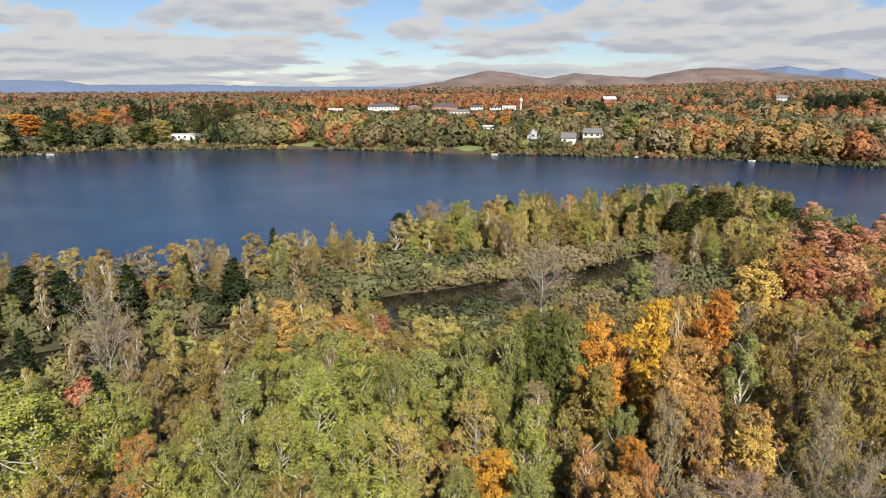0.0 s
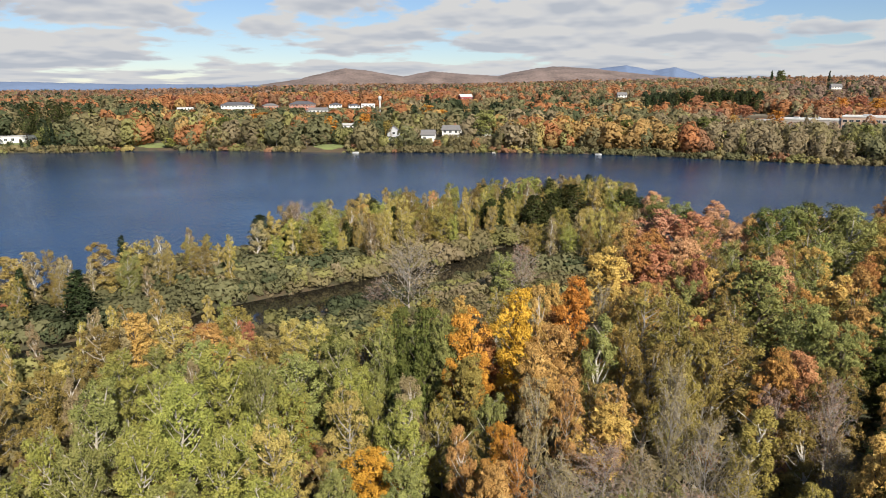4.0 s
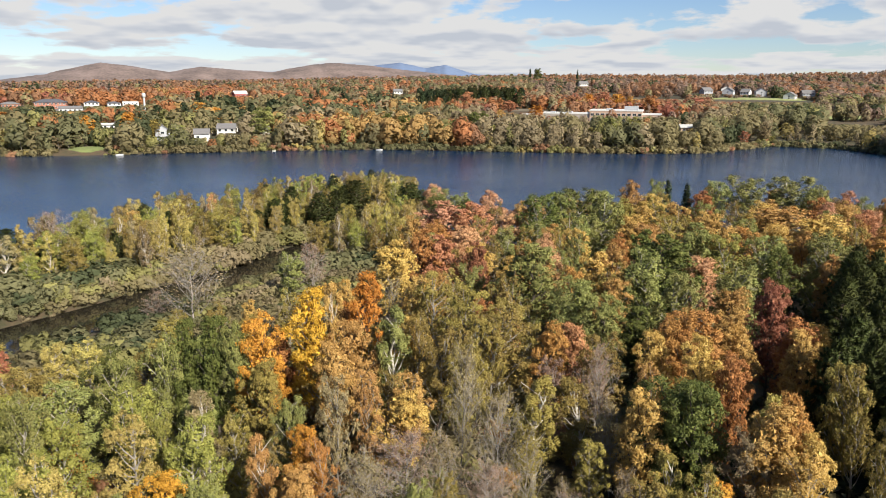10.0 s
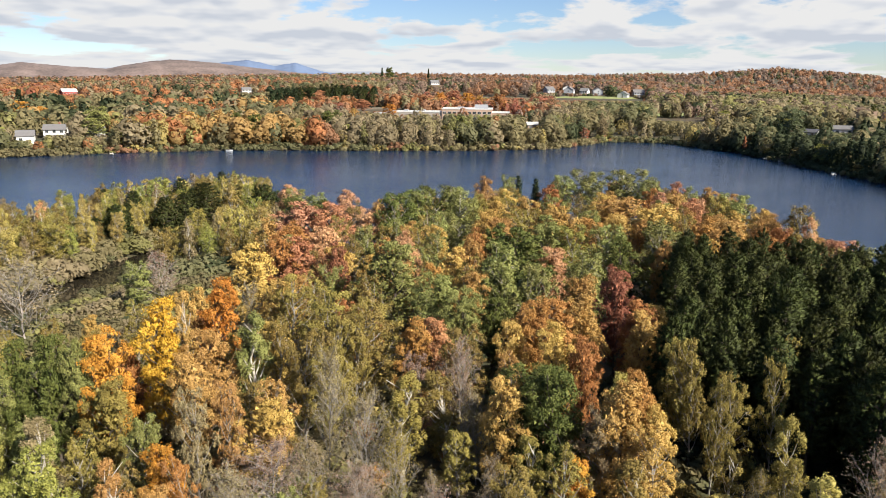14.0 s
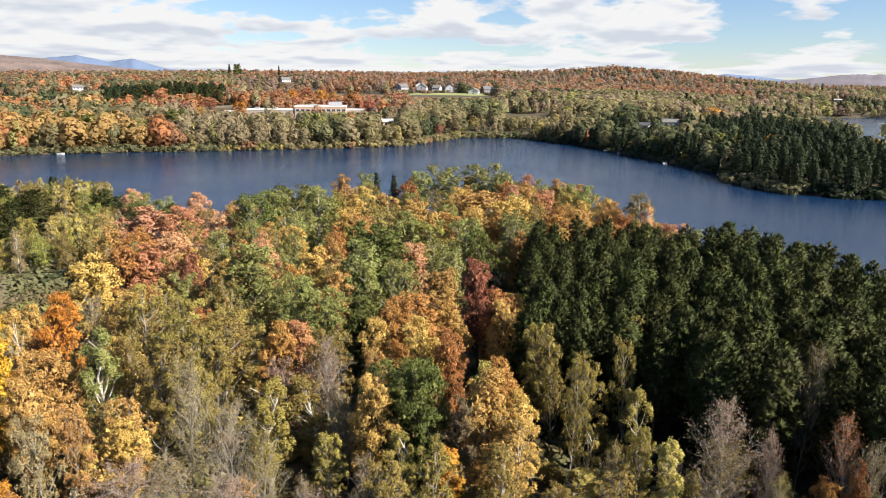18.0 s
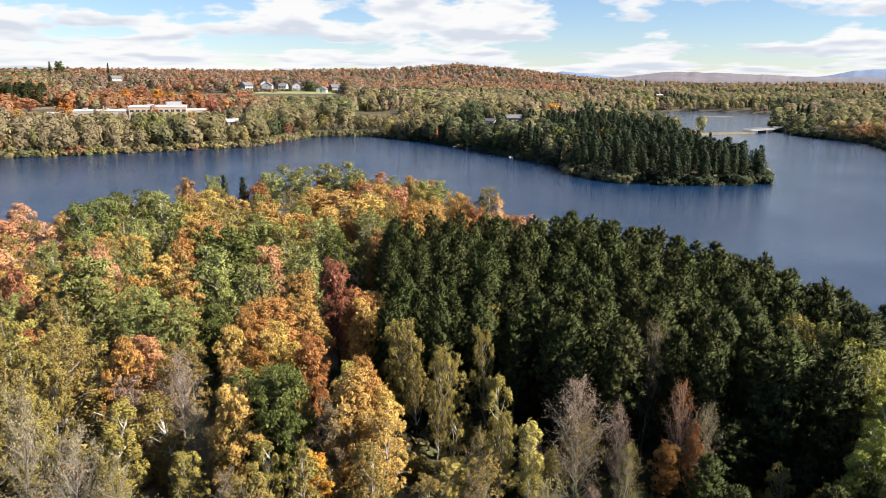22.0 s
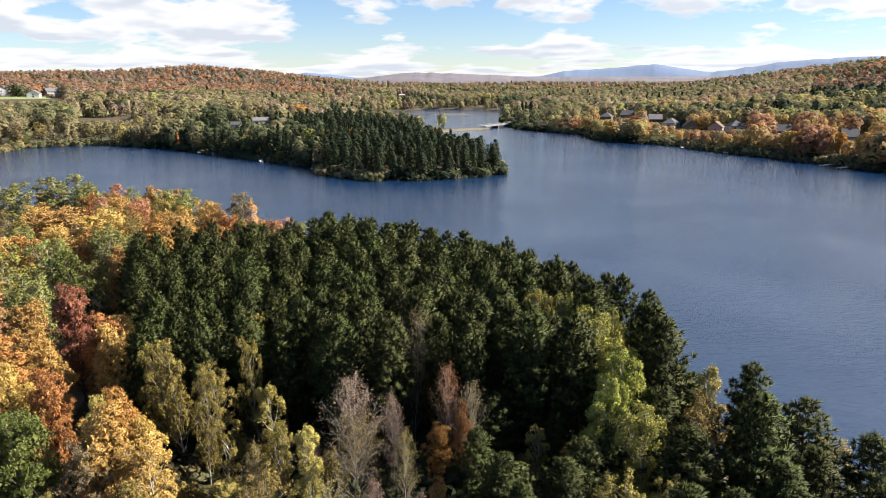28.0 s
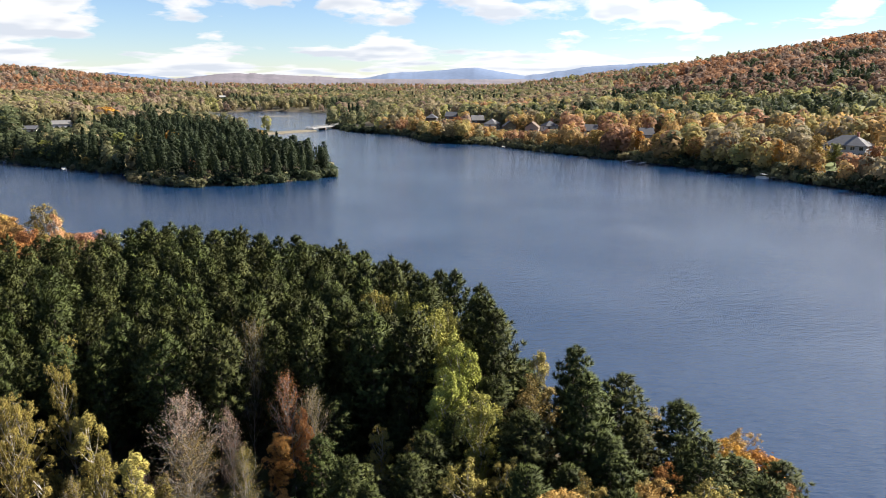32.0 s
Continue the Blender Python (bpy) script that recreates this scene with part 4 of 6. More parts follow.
fill(81, 40, (26, 40, 60, 118), 4.2, 2.0, [("oak_tree", "olive", 3), ("maple_tree", "gold", 2), ("aspen_tree", "green", 2.5), ("maple_tree", "rust", 1.5)], (9, 12), "")
fill(91, 60, (57, 74, 100, 168), 4.6, 2.0, [("aspen_tree", "green", 1.5), ("maple_tree", "gold", 5), ("maple_tree", "pink", 1.5), ("maple_tree", "rust", 1), ("oak_tree", "olive", 1)], (10.5, 12.5), "")
fill(8, 40, (6, 27, 30, 84), 4.6, 2.0, [("oak_tree", "olive", 4), ("maple_tree", "gold", 2), ("aspen_tree", "green", 2.5), ("maple_tree", "rust", 1.5), ("bare_tree", "tan", 2)], (7.5, 10), "")
fill(9, 60, (26, 60, 45, 170), 4.4, 2.0, [("aspen_tree", "green", 2), ("maple_tree", "gold", 4), ("maple_tree", "deep", 1), ("oak_tree", "olive", 2), ("maple_tree", "rust", 1.2), ("maple_tree", "pink", 1.2)], (10.5, 12.5), "")
fill(10, 50, (22, 70, 27, 50), 3.8, 2.0, [("bare_tree", "tan", 2), ("oak_tree", "olive", 5), ("bare_tree", "mauve", 1), ("birch_tree", "olive", 2)], (6, 9), "")
fill(11, 34, (60, 100, 24, 50), 4.2, 2.0, [("oak_tree", "olive", 1), ("bare_tree", "olive", 3), ("bare_tree", "mauve", 2), ("shrub", "olive", 1.5)], (5, 8), "")
fill(12, 90, (-36, 128, 24, 60), 3.0, 1.0, [("shrub", "olive", 3), ("shrub", "rust", 0.8), ("shrub", "green", 2), ("shrub", "yellow", 1)], (5, 9), "")


# ---- buildings ----
def box(bm, x0, x1, y0, y1, z0, z1):
    v = [bm.verts.new(p) for p in ((x0, y0, z0), (x1, y0, z0), (x1, y1, z0), (x0, y1, z0), (x0, y0, z1), (x1, y0, z1), (x1, y1, z1), (x0, y1, z1))]
    for f in ((3, 2, 1, 0), (4, 5, 6, 7), (0, 1, 5, 4), (1, 2, 6, 5), (2, 3, 7, 6), (3, 0, 4, 7)):
        bm.faces.new([v[i] for i in f])


def part(name, bm, mat, parent=None, label=""):
    me = bpy.data.meshes.new(name)
    if isinstance(bm, bpy.types.Mesh):
        me = bm
    else:
        bmesh.ops.recalc_face_normals(bm, faces=bm.faces[:])
        bm.to_mesh(me)
        bm.free()
        me.materials.append(mat)
    ob = new(name, me)
    if parent:
        ob.parent = parent
    if label:
        ob["label"] = label
    return ob


def boxes(*dims):
    bm = bmesh.new()
    for d in dims:
        box(bm, *d)
    return bm


WHITE = plain("white_siding", (0.58, 0.57, 0.55), 0.7, 0, 1.5, 0.06, 0.1)
GREYWALL = plain("grey_siding", (0.34, 0.35, 0.37), 0.8, 0, 1.5, 0.1, 0.1)
PALEWALL = plain("pale_rendered_wall", (0.33, 0.29, 0.25), 0.85, 0, 0.8, 0.12, 0.1)
BRICK = plain("red_brick", (0.30, 0.13, 0.09), 0.9, 0, 1.2, 0.2, 0.3)
BEIGE = plain("beige_brick", (0.40, 0.28, 0.21), 0.9, 0, 1.2, 0.1, 0.2)
DARKWOOD = plain("dark_wood_siding", (0.12, 0.085, 0.06), 0.8, 0, 1.5, 0.2, 0.2)
BARNRED = plain("barn_red_boards", (0.33, 0.05, 0.04), 0.8, 0, 1.5, 0.2, 0.2)
ROOF_GREY = plain("grey_shingles", (0.135, 0.13, 0.13), 0.9, 0, 2.0, 0.2, 0.4)
ROOF_DARK = plain("dark_shingles", (0.07, 0.07, 0.08), 0.9, 0, 2.0, 0.25, 0.4)
ROOF_PALE = plain("pale_flat_roof", (0.36, 0.355, 0.34), 0.8, 0, 0.5, 0.1, 0.1)
ROOF_BROWN = plain("brown_shingles", (0.13, 0.09, 0.065), 0.9, 0, 2.0, 0.2, 0.4)
GLASS = plain("window_glass", (0.03, 0.035, 0.04), 0.08, 0, 1.0, 0.05, 0)
TRIM = plain("white_trim", (0.55, 0.55, 0.53), 0.6, 0, 2.0, 0.05, 0)
BRIDGE_GREY = plain("weathered_bridge_concrete", (0.24, 0.23, 0.22), 0.9, 0, 0.8, 0.2, 0.3)
CONCRETE = plain("concrete", (0.45, 0.44, 0.42), 0.9, 0, 0.8, 0.15, 0.3)
STEEL = plain("painted_steel", (0.50, 0.50, 0.49), 0.45, 0.2, 1.0, 0.06, 0)
PLANK = plain("grey_weathered_planks", (0.42, 0.39, 0.34), 0.9, 0, 3.0, 0.2, 0.3)
HULL = plain("white_hull", (0.42, 0.42, 0.41), 0.3, 0, 1.0, 0.04, 0)
PANES = {}
OPEN, SIGHT = [], []


def window(parent, x, y, z, w, h, side):
    """A window in the wall: a frame that stands proud of it, with its pane. side: degrees that it is turned about the upright."""
    key = (round(w, 1), round(h, 1))
    if key not in PANES:
        w2, h2 = key[0] / 2, key[1] / 2
        fr = boxes((-w2 - 0.09, -w2, -0.06, 0.08, -h2, h2), (w2, w2 + 0.09, -0.06, 0.08, -h2, h2), (-w2 - 0.09, w2 + 0.09, -0.08, 0.08, -h2 - 0.1, -h2), (-w2 - 0.09, w2 + 0.09, -0.06, 0.08, h2, h2 + 0.1))
        box(fr, -0.03, 0.03, -0.04, 0.06, -h2, h2)
        a = part("window", fr, TRIM)
        p = part("pane", boxes((-w2, w2, -0.012, 0.0, -h2, h2)), GLASS, a, "dark reflecting glass pane")
        PANES[key] = (a.data, p.data)
        bpy.data.objects.remove(p)
        bpy.data.objects.remove(a)
    a = part("window", PANES[key][0], None, parent)
    a.matrix_local = pose(x, y, z, 0, 0, side)
    part("pane", PANES[key][1], None, a)


def house(kind, label, x, y, w, d, h, turn=0, wall=WHITE, roof=ROOF_GREY, style="gable", floors=1, pitch=0.55, chimney=False, clear=6, category="house"):
    """A building with its front towards the lake: walls, roof, windows, door. h is the height of the eaves."""
    bear = math.degrees(math.atan2(x, y))
    far = math.hypot(x, y)
    ob = new(kind)
    ob.matrix_world = pose(x, y, gz(x, y) - 0.4, 0, 0, -bear + turn)
    tagged(ob, label, category)
    part("wall", boxes((-w / 2, w / 2, -d / 2, d / 2, -0.6, h + 0.4)), wall, ob)
    z0, o = h + 0.4, 0.5
    bm = bmesh.new()
    if style == "flat":
        box(bm, -w / 2 - 0.2, w / 2 + 0.2, -d / 2 - 0.2, d / 2 + 0.2, z0, z0 + 0.35)
    else:
        r = d / 2 * pitch + 0.25
        if style == "gable":
            a, b = -w / 2 - o, w / 2 + o
            prof = [(-d / 2 - o, z0 - o * pitch), (0, z0 + r), (d / 2 + o, z0 - o * pitch), (d / 2 + o, z0 - o * pitch + 0.25), (0, z0 + r + 0.28), (-d / 2 - o, z0 - o * pitch + 0.25)]
            va = [bm.verts.new((a, p, q)) for p, q in prof]
            vb = [bm.verts.new((b, p, q)) for p, q in prof]
            for i in range(6):
                bm.faces.new((va[i], va[(i + 1) % 6], vb[(i + 1) % 6], vb[i]))
            for v in (va, vb):
                bm.faces.new((v[0], v[1], v[4], v[5]))
                bm.faces.new((v[1], v[2], v[3], v[4]))
        else:
            e = max(0.0, w / 2 - d / 2)
            base = [bm.verts.new((sx * (w / 2 + o), sy * (d / 2 + o), z0)) for sx, sy in ((-1, -1), (1, -1), (1, 1), (-1, 1))]
            low = [bm.verts.new((sx * (w / 2 + o), sy * (d / 2 + o), z0 - 0.22)) for sx, sy in ((-1, -1), (1, -1), (1, 1), (-1, 1))]
            t = [bm.verts.new((-e, 0, z0 + r)), bm.verts.new((e, 0, z0 + r))]
            bm.faces.new((base[0], base[1], t[1], t[0]))
            bm.faces.new((base[2], base[3], t[0], t[1]))
            bm.faces.new((base[1], base[2], t[1]))
            bm.faces.new((base[3], base[0], t[0]))
            bm.faces.new(low)
            for i in range(4):
                bm.faces.new((low[i], low[(i + 1) % 4], base[(i + 1) % 4], base[i]))
    part("roof", bm, roof, ob)
    if style == "gable":
        g = bmesh.new()
        for sx in (-1, 1):
            x1, x2 = sx * (w / 2 - 0.02), sx * (w / 2 - 0.25)
            tri = [(-d / 2, z0), (d / 2, z0), (0, z0 + d / 2 * pitch)]
            va = [g.verts.new((x1, p, q)) for p, q in tri]
            vb = [g.verts.new((x2, p, q)) for p, q in tri]
            g.faces.new(va), g.faces.new(vb[::-1])
            for i in range(3):
                g.faces.new((va[i], va[(i + 1) % 3], vb[(i + 1) % 3], vb[i]))
        part("gable_wall", g, wall, ob)
    fh = h / floors
    n = max(2, int(w / 2.9))
    for fl in range(floors):
        for i in range(n):
            xw = -w / 2 + w * (i + 0.5) / n
            if fl == 0 and i == n // 2 and category == "house":
                part("door", boxes((xw - 0.5, xw + 0.5, -d / 2 - 0.05, -d / 2 + 0.02, 0.3, 2.4)), DARKWOOD, ob)
                continue
            window(ob, xw, -d / 2, 0.4 + fh * (fl + 0.55), 1.4, 1.3, 0)
        for sx in (-1, 1):
            window(ob, sx * w / 2, 0, 0.4 + fh * (fl + 0.55), 1.4, 1.3, 90 * sx)
    if chimney:
        part("chimney", boxes((w * 0.2 - 0.4, w * 0.2 + 0.4, 0.1, 0.9, z0, z0 + d / 2 * pitch + 1.2), (w * 0.2 - 0.5, w * 0.2 + 0.5, 0.0, 1.0, z0 + d / 2 * pitch + 1.2, z0 + d / 2 * pitch + 1.4)), BRICK, ob)
    OPEN.append((x, y, max(w, d) * 0.5 + clear))
    base = math.degrees(math.atan2(gz(x, y) + h * 0.45 - EYE[2], far))
    SIGHT.append((bear, math.degrees(w * 0.5 / far) + 0.1, base, far))
    return ob


house("apartment_building", "white three-storey building with a dark hipped roof", -60, 713, 31, 13, 6.2, 4, WHITE, ROOF_DARK, "hip", 2, 0.4, category="building")
house("apartment_building", "red-brick building with a dark hipped roof", 2, 716, 25, 13, 5.6, -6, BRICK, ROOF_DARK, "hip", 2, 0.4, category="building")
house("office_building", "low white building with a flat roof", -112, 736, 15, 9, 3.0, 5, WHITE, ROOF_PALE, "flat", 1, category="building")
house("office_building", "low brick building with a grey roof", -30, 739, 15, 10, 3.6, 8, BRICK, ROOF_GREY, "hip", 1, 0.35, category="building")
house("apartment_building", "white block with dark balcony bands and a dark roof", 34, 711, 12, 10, 5.0, -3, WHITE, ROOF_DARK, "hip", 2, 0.3, category="building")
house("apartment_building", "white and grey block with a dark roof", 52, 710, 11, 9, 4.4, 6, WHITE, ROOF_DARK, "hip", 2, 0.3, category="building")
house("office_building", "white hall with a low roof", 69, 741, 14, 10, 4.0, 0, WHITE, ROOF_PALE, "flat", 1, category="building")
house("office_building", "long low building with a grey roof", 16, 664, 17, 9, 3.0, -8, WHITE, ROOF_GREY, "gable", 1, 0.35, category="building")
house("shed", "small white shed by the shore trees", 30, 468, 7, 4, 2.4, 0, WHITE, ROOF_PALE, "gable", 1, 0.3, category="shed")
house("barn", "red barn with a pale metal roof", 197, 845, 15, 9, 4.2, 20, BARNRED, STEEL, "gable", 1, 0.6, category="barn")
house("lake_house", "long white single-storey lake house with a flat roof", -156, 430, 20, 8, 3.2, 0, WHITE, ROOF_PALE, "flat", 1)
house("lake_house", "grey and white two-storey house on the lawn", -238, 402, 9, 8, 5.0, 10, GREYWALL, ROOF_DARK, "gable", 2, 0.5)
house("lake_house", "white lake house among shore trees", 86, 403, 10, 8, 4.6, -12, WHITE, ROOF_GREY, "gable", 2, 0.5, True)
house("lake_house", "white cottage behind the shore trees", 103, 395, 8, 7, 3.4, 8, WHITE, ROOF_GREY, "gable", 1, 0.5)
house("lake_house", "white cottage with a grey gabled roof", 70, 391, 7.5, 7, 3.8, -6, WHITE, ROOF_GREY, "gable", 1, 0.6)
house("lake_house", "narrow grey two-storey house with a steep roof", 51, 397, 5, 7, 5.2, 90, GREYWALL, ROOF_GREY, "gable", 2, 0.7)
house("lake_house", "small white house beside a street lamp", 327, 294, 7, 6, 3.2, 15, BEIGE, ROOF_PALE, "gable", 1, 0.4)
for k, (x, y, w, h, turn) in enumerate([(655, 533, 12, 6.0, 80), (672, 524, 9, 4.6, -15), (687, 517, 12, 5.0, 100), (662, 463, 9, 4.0, 75), (706, 474, 12, 4.4, 15), (742, 608, 11, 4.6, 90), (640, 551, 10, 5.4, 30)]):
    house("hill_house", "large new pale house with a grey roof on the hillside", x, y, w, 11, h, turn, (GREYWALL, WHITE)[k % 2], ROOF_GREY, "gable", 2, 0.55, k % 3 == 0)
house("hill_house", "white house on top of the wooded hill", 691, 820, 13, 9, 5.5, 20, WHITE, ROOF_GREY, "gable", 2, 0.7)
house("hill_house", "white farmhouse among autumn trees on the slope", 362, 762, 10, 8, 4.6, 10, WHITE, ROOF_GREY, "gable", 2, 0.6)
house("lake_house", "white house half hidden in dark conifers", 418, 149, 9, 7, 3.2, 10, WHITE, ROOF_GREY, "gable", 1, 0.4)
house("lake_house", "small white cottage in the conifers", 402, 159, 7, 6, 2.4, -15, WHITE, ROOF_DARK, "gable", 1, 0.4)
for k, (x, y, w, h, turn, wl, rf) in enumerate([(506, -70, 10, 3.8, 80, DARKWOOD, ROOF_DARK), (513, -86, 9, 3.8, -20, BRICK, ROOF_GREY), (474, -97, 9, 3.6, 10, DARKWOOD, ROOF_GREY), (441, -100, 10, 3.2, 70, WHITE, ROOF_GREY),
                                               (416, -105, 10, 3.6, 95, DARKWOOD, ROOF_DARK), (404, -116, 9, 3.9, 82, BEIGE, ROOF_BROWN), (409, -128, 9, 3.4, 25, WHITE, ROOF_DARK), (374, -141, 8, 2.6, 5, WHITE, ROOF_DARK), (330, -153, 7, 3.6, 12, GREYWALL, ROOF_DARK)]):
    house("lake_house", "lake house with %s roof and %s walls" % ({ROOF_DARK: "dark", ROOF_GREY: "grey", ROOF_BROWN: "brown", ROOF_PALE: "pale"}[rf], {DARKWOOD: "dark wooden", BRICK: "brick", WHITE: "white", BEIGE: "beige", GREYWALL: "grey"}[wl]),
          x, y, w * 0.9, 7.5, h * 0.9, turn, wl, rf, "gable" if k % 3 else "hip", 1, 0.7, k % 2 == 0)
house("lake_house", "grey two-storey house with a large hipped roof", 240, -193, 14.5, 10, 4.6, -14, GREYWALL, ROOF_GREY, "hip", 2, 0.65, True)


def school():
    """The long pale building across the lake: low wings, a taller brick block, parapets and roof plant."""
    ob = new("school_building")
    x, y = 326, 371
    ob.matrix_world = pose(x, y, gz(x, y) - 0.5, 0, 0, -math.degrees(math.atan2(x, y)) - 5)
    tagged(ob, "long pale school building with low wings and a brick block", "building")
    for name, a, b, c, d, h, wl in (("low_wing", -42, -4, -8, 8, 5.4, PALEWALL), ("low_wing", -52, -42, -4, 6, 4.0, PALEWALL), ("main_block", -4, 30, -9, 12, 7.6, BEIGE), ("low_wing", 30, 42, -6, 8, 5.2, BEIGE)):
        wing = part(name, boxes((a, b, c, d, -0.6, h)), wl, ob)
        part("parapet", boxes((a - 0.2, b + 0.2, c - 0.2, c + 0.25, h, h + 0.7), (a - 0.2, b + 0.2, d - 0.25, d + 0.2, h, h + 0.7), (a - 0.2, a + 0.25, c + 0.25, d - 0.25, h, h + 0.7), (b - 0.25, b + 0.2, c + 0.25, d - 0.25, h, h + 0.7)), TRIM, wing, "white parapet")
        part("flat_roof", boxes((a + 0.25, b - 0.25, c + 0.25, d - 0.25, h, h + 0.12)), ROOF_PALE, wing, "pale gravel roof")
        for fl in range(2 if h > 7 else 1):
            for i in range(int((b - a) / 3.4)):
                window(wing, a + 1.8 + i * 3.4, c, 2.0 + fl * 3.3, 2.2, 1.5, 0)
    for a, b, c, h0, h1 in ((18, 27, 0, 7.6, 10.6), (6, 10, 2, 7.6, 9.0), (-20, -17, 2, 5.4, 6.8), (-32, -29, 3, 5.4, 6.6)):
        part("roof_plant", boxes((a, b, c, c + 4, h0, h1)), GREYWALL, ob, "grey roof housing")
    OPEN.append((x, y, 22)), OPEN.append((x - 24, y + 22, 20)), OPEN.append((x + 24, y - 22, 20))
    SIGHT.append((41.3, 5.6, -2.42, 470))


school()


def tower():
    ob = new("water_tower")
    x, y = 68, 620
    ob.matrix_world = pose(x, y, gz(x, y) - 0.3)
    tagged(ob, "slender white tower with a wider head", "tower")
    for name, prof, mat in (("shaft", [(0.9, 0), (0.75, 12.5)], STEEL), ("head", [(0.75, 12.5), (1.5, 13.2), (1.5, 15.6), (0.8, 16.2), (0.05, 16.3)], HULL)):
        v, f = [], []
        for r, z in prof:
            v += [(r * math.cos(i * math.pi / 8), r * math.sin(i * math.pi / 8), z) for i in range(16)]
        for j in range(len(prof) - 1):
            f += [(j * 16 + i, j * 16 + (i + 1) % 16, (j + 1) * 16 + (i + 1) % 16, (j + 1) * 16 + i) for i in range(16)]
        p = new(name, mesh_of(name, v, f, [mat], smooth=True))
        p.parent = ob
    SIGHT.append((6.3, 0.3, -2.0, 618))


tower()


def bridge():
    """The low road bridge at the narrows, with the causeway that leads to it."""
    a, b = Vector((499, 16, 0)), Vector((547, -10, 0))
    ln = (b - a).length
    ob = new("road_bridge")
    ob.matrix_world = pose(a.x, a.y, 0, 0, 0, math.degrees(math.atan2(b.y - a.y, b.x - a.x)))
    tagged(ob, "low concrete road bridge on dark piers", "bridge")
    part("deck", boxes((-2, ln + 3, -3.2, 3.2, 1.55, 2.0)), BRIDGE_GREY, ob)
    for s in (-3.1, 3.0):
        rail = part("rail", boxes((-2, ln + 3, s, s + 0.12, 2.85, 2.95), (-2, ln + 3, s, s + 0.12, 2.45, 2.52)), BRIDGE_GREY, ob)
        for i in range(20):
            part("post", boxes((i * ln / 19 - 0.06, i * ln / 19 + 0.06, s - 0.02, s + 0.14, 2.0, 2.95)), BRIDGE_GREY, rail)
    for k in (0.3, 0.66):
        # Shade under the deck is put into the piers' dark colour.
        part("pier", boxes((ln * k - 0.7, ln * k + 0.7, -2.8, 2.8, -3.5, 1.5)), DARKWOOD, ob, "pier with the deck's shade put into its dark colour")
    part("abutment", boxes((ln, ln + 5, -3.6, 3.6, -3, 1.5)), CONCRETE, ob)
    n = 28
    v, f = [], []
    for i in range(n + 1):
        k = i / n
        p = Vector((458, 52, 0)).lerp(Vector((500, 15, 0)), k) + Vector((0.66, 0.75, 0)) * (2.5 * math.sin(k * 3.1))
        for s, z in ((-9, -2.5), (-4, 0.5), (-2.5, 1.0), (2.5, 1.0), (4, 0.5), (9, -2.5)):
            v.append((p.x + 0.66 * s, p.y + 0.75 * s, z + 0.12 * math.sin(i * 2.1 + s)))
    for i in range(n):
        f += [(i * 6 + j, i * 6 + j + 1, i * 6 + j + 7, i * 6 + j + 6) for j in range(5)]
    tagged(new("causeway_ground", mesh_of("causeway_ground", v, f, [FIELD_TAN], smooth=True)), "low earth causeway across the narrows", "ground", kind="structure")


def field(name, label, x, y, rx, ry, turn, mat, lift=0.25, floor=None):
    """A patch of open land that lies on the ground."""
    v, f = [(0.0, 0.0)], []
    rng = np.random.default_rng(int(abs(x * 7 + y)))
    wob = 1 + 0.12 * np.convolve(rng.normal(size=40), np.ones(5) / 3, "same")
    for k in (0.25, 0.5, 0.75, 1.0):
        v += [(rx * k * wob[i] * math.cos(i * math.pi / 20), ry * k * wob[i] * math.sin(i * math.pi / 20)) for i in range(40)]
    v = np.array(v)
    c, s = math.cos(radians(turn)), math.sin(radians(turn))
    X, Y = x + v[:, 0] * c - v[:, 1] * s, y + v[:, 0] * s + v[:, 1] * c
    z = ground_z(X, Y) + lift
    if floor is not None:
        z = floor * (1 - np.hypot(v[:, 0] / rx, v[:, 1] / ry) ** 2) - 0.1
    z[-40:] -= lift * 1.6

    me = bpy.data.meshes.new(name)
    faces = [(0, 1 + i, 1 + (i + 1) % 40) for i in range(40)]
    for k in range(3):
        faces += [(1 + k * 40 + i, 41 + k * 40 + i, 41 + k * 40 + (i + 1) % 40, 1 + k * 40 + (i + 1) % 40) for i in range(40)]
    me.from_pydata(np.column_stack([X, Y, z]).tolist(), [], faces)
    me.materials.append(mat)
    me.polygons.foreach_set("use_smooth", np.full(len(faces), True))
    tagged(new(name, me), label, "field", kind="structure")
    if floor is None:
        OPEN.append((x, y, min(rx, ry) * 0.95))


FIELD_TAN = plain("dry_grass", (0.13, 0.11, 0.075), 1.0, 0, 0.15, 0.3, 0.3)
FIELD_GREEN = plain("meadow_grass", (0.20, 0.22, 0.075), 1.0, 0, 0.12, 0.3, 0.3)
LAWN = plain("lawn", (0.13, 0.155, 0.05), 1.0, 0, 0.3, 0.25, 0.3)
ASPHALT = plain("asphalt", (0.12, 0.12, 0.12), 0.9, 0, 0.5, 0.2, 0.2)
bridge()
field("ground_meadow", "pale green meadow on the hillside", 492, 296, 34, 20, -30, FIELD_GREEN)
field("ground_meadow", "grass slope below the hill houses", 640, 480, 50, 26, -40, FIELD_GREEN)
field("ground_clearing", "tan cleared slope below the pines", 345, 486, 44, 17, -35, FIELD_TAN)
field("ground_parking", "grey parking area among the buildings", 10, 694, 70, 14, 0, ASPHALT)
field("ground_meadow", "grass round the white buildings", -40, 735, 90, 16, 0, FIELD_GREEN)
field("ground_lawn", "green lawn running down to the water", -222, 386, 11, 14, -30, LAWN)
field("ground_lawn", "green lawn by the flat-roofed lake house", -152, 418, 22, 9, 0, LAWN)
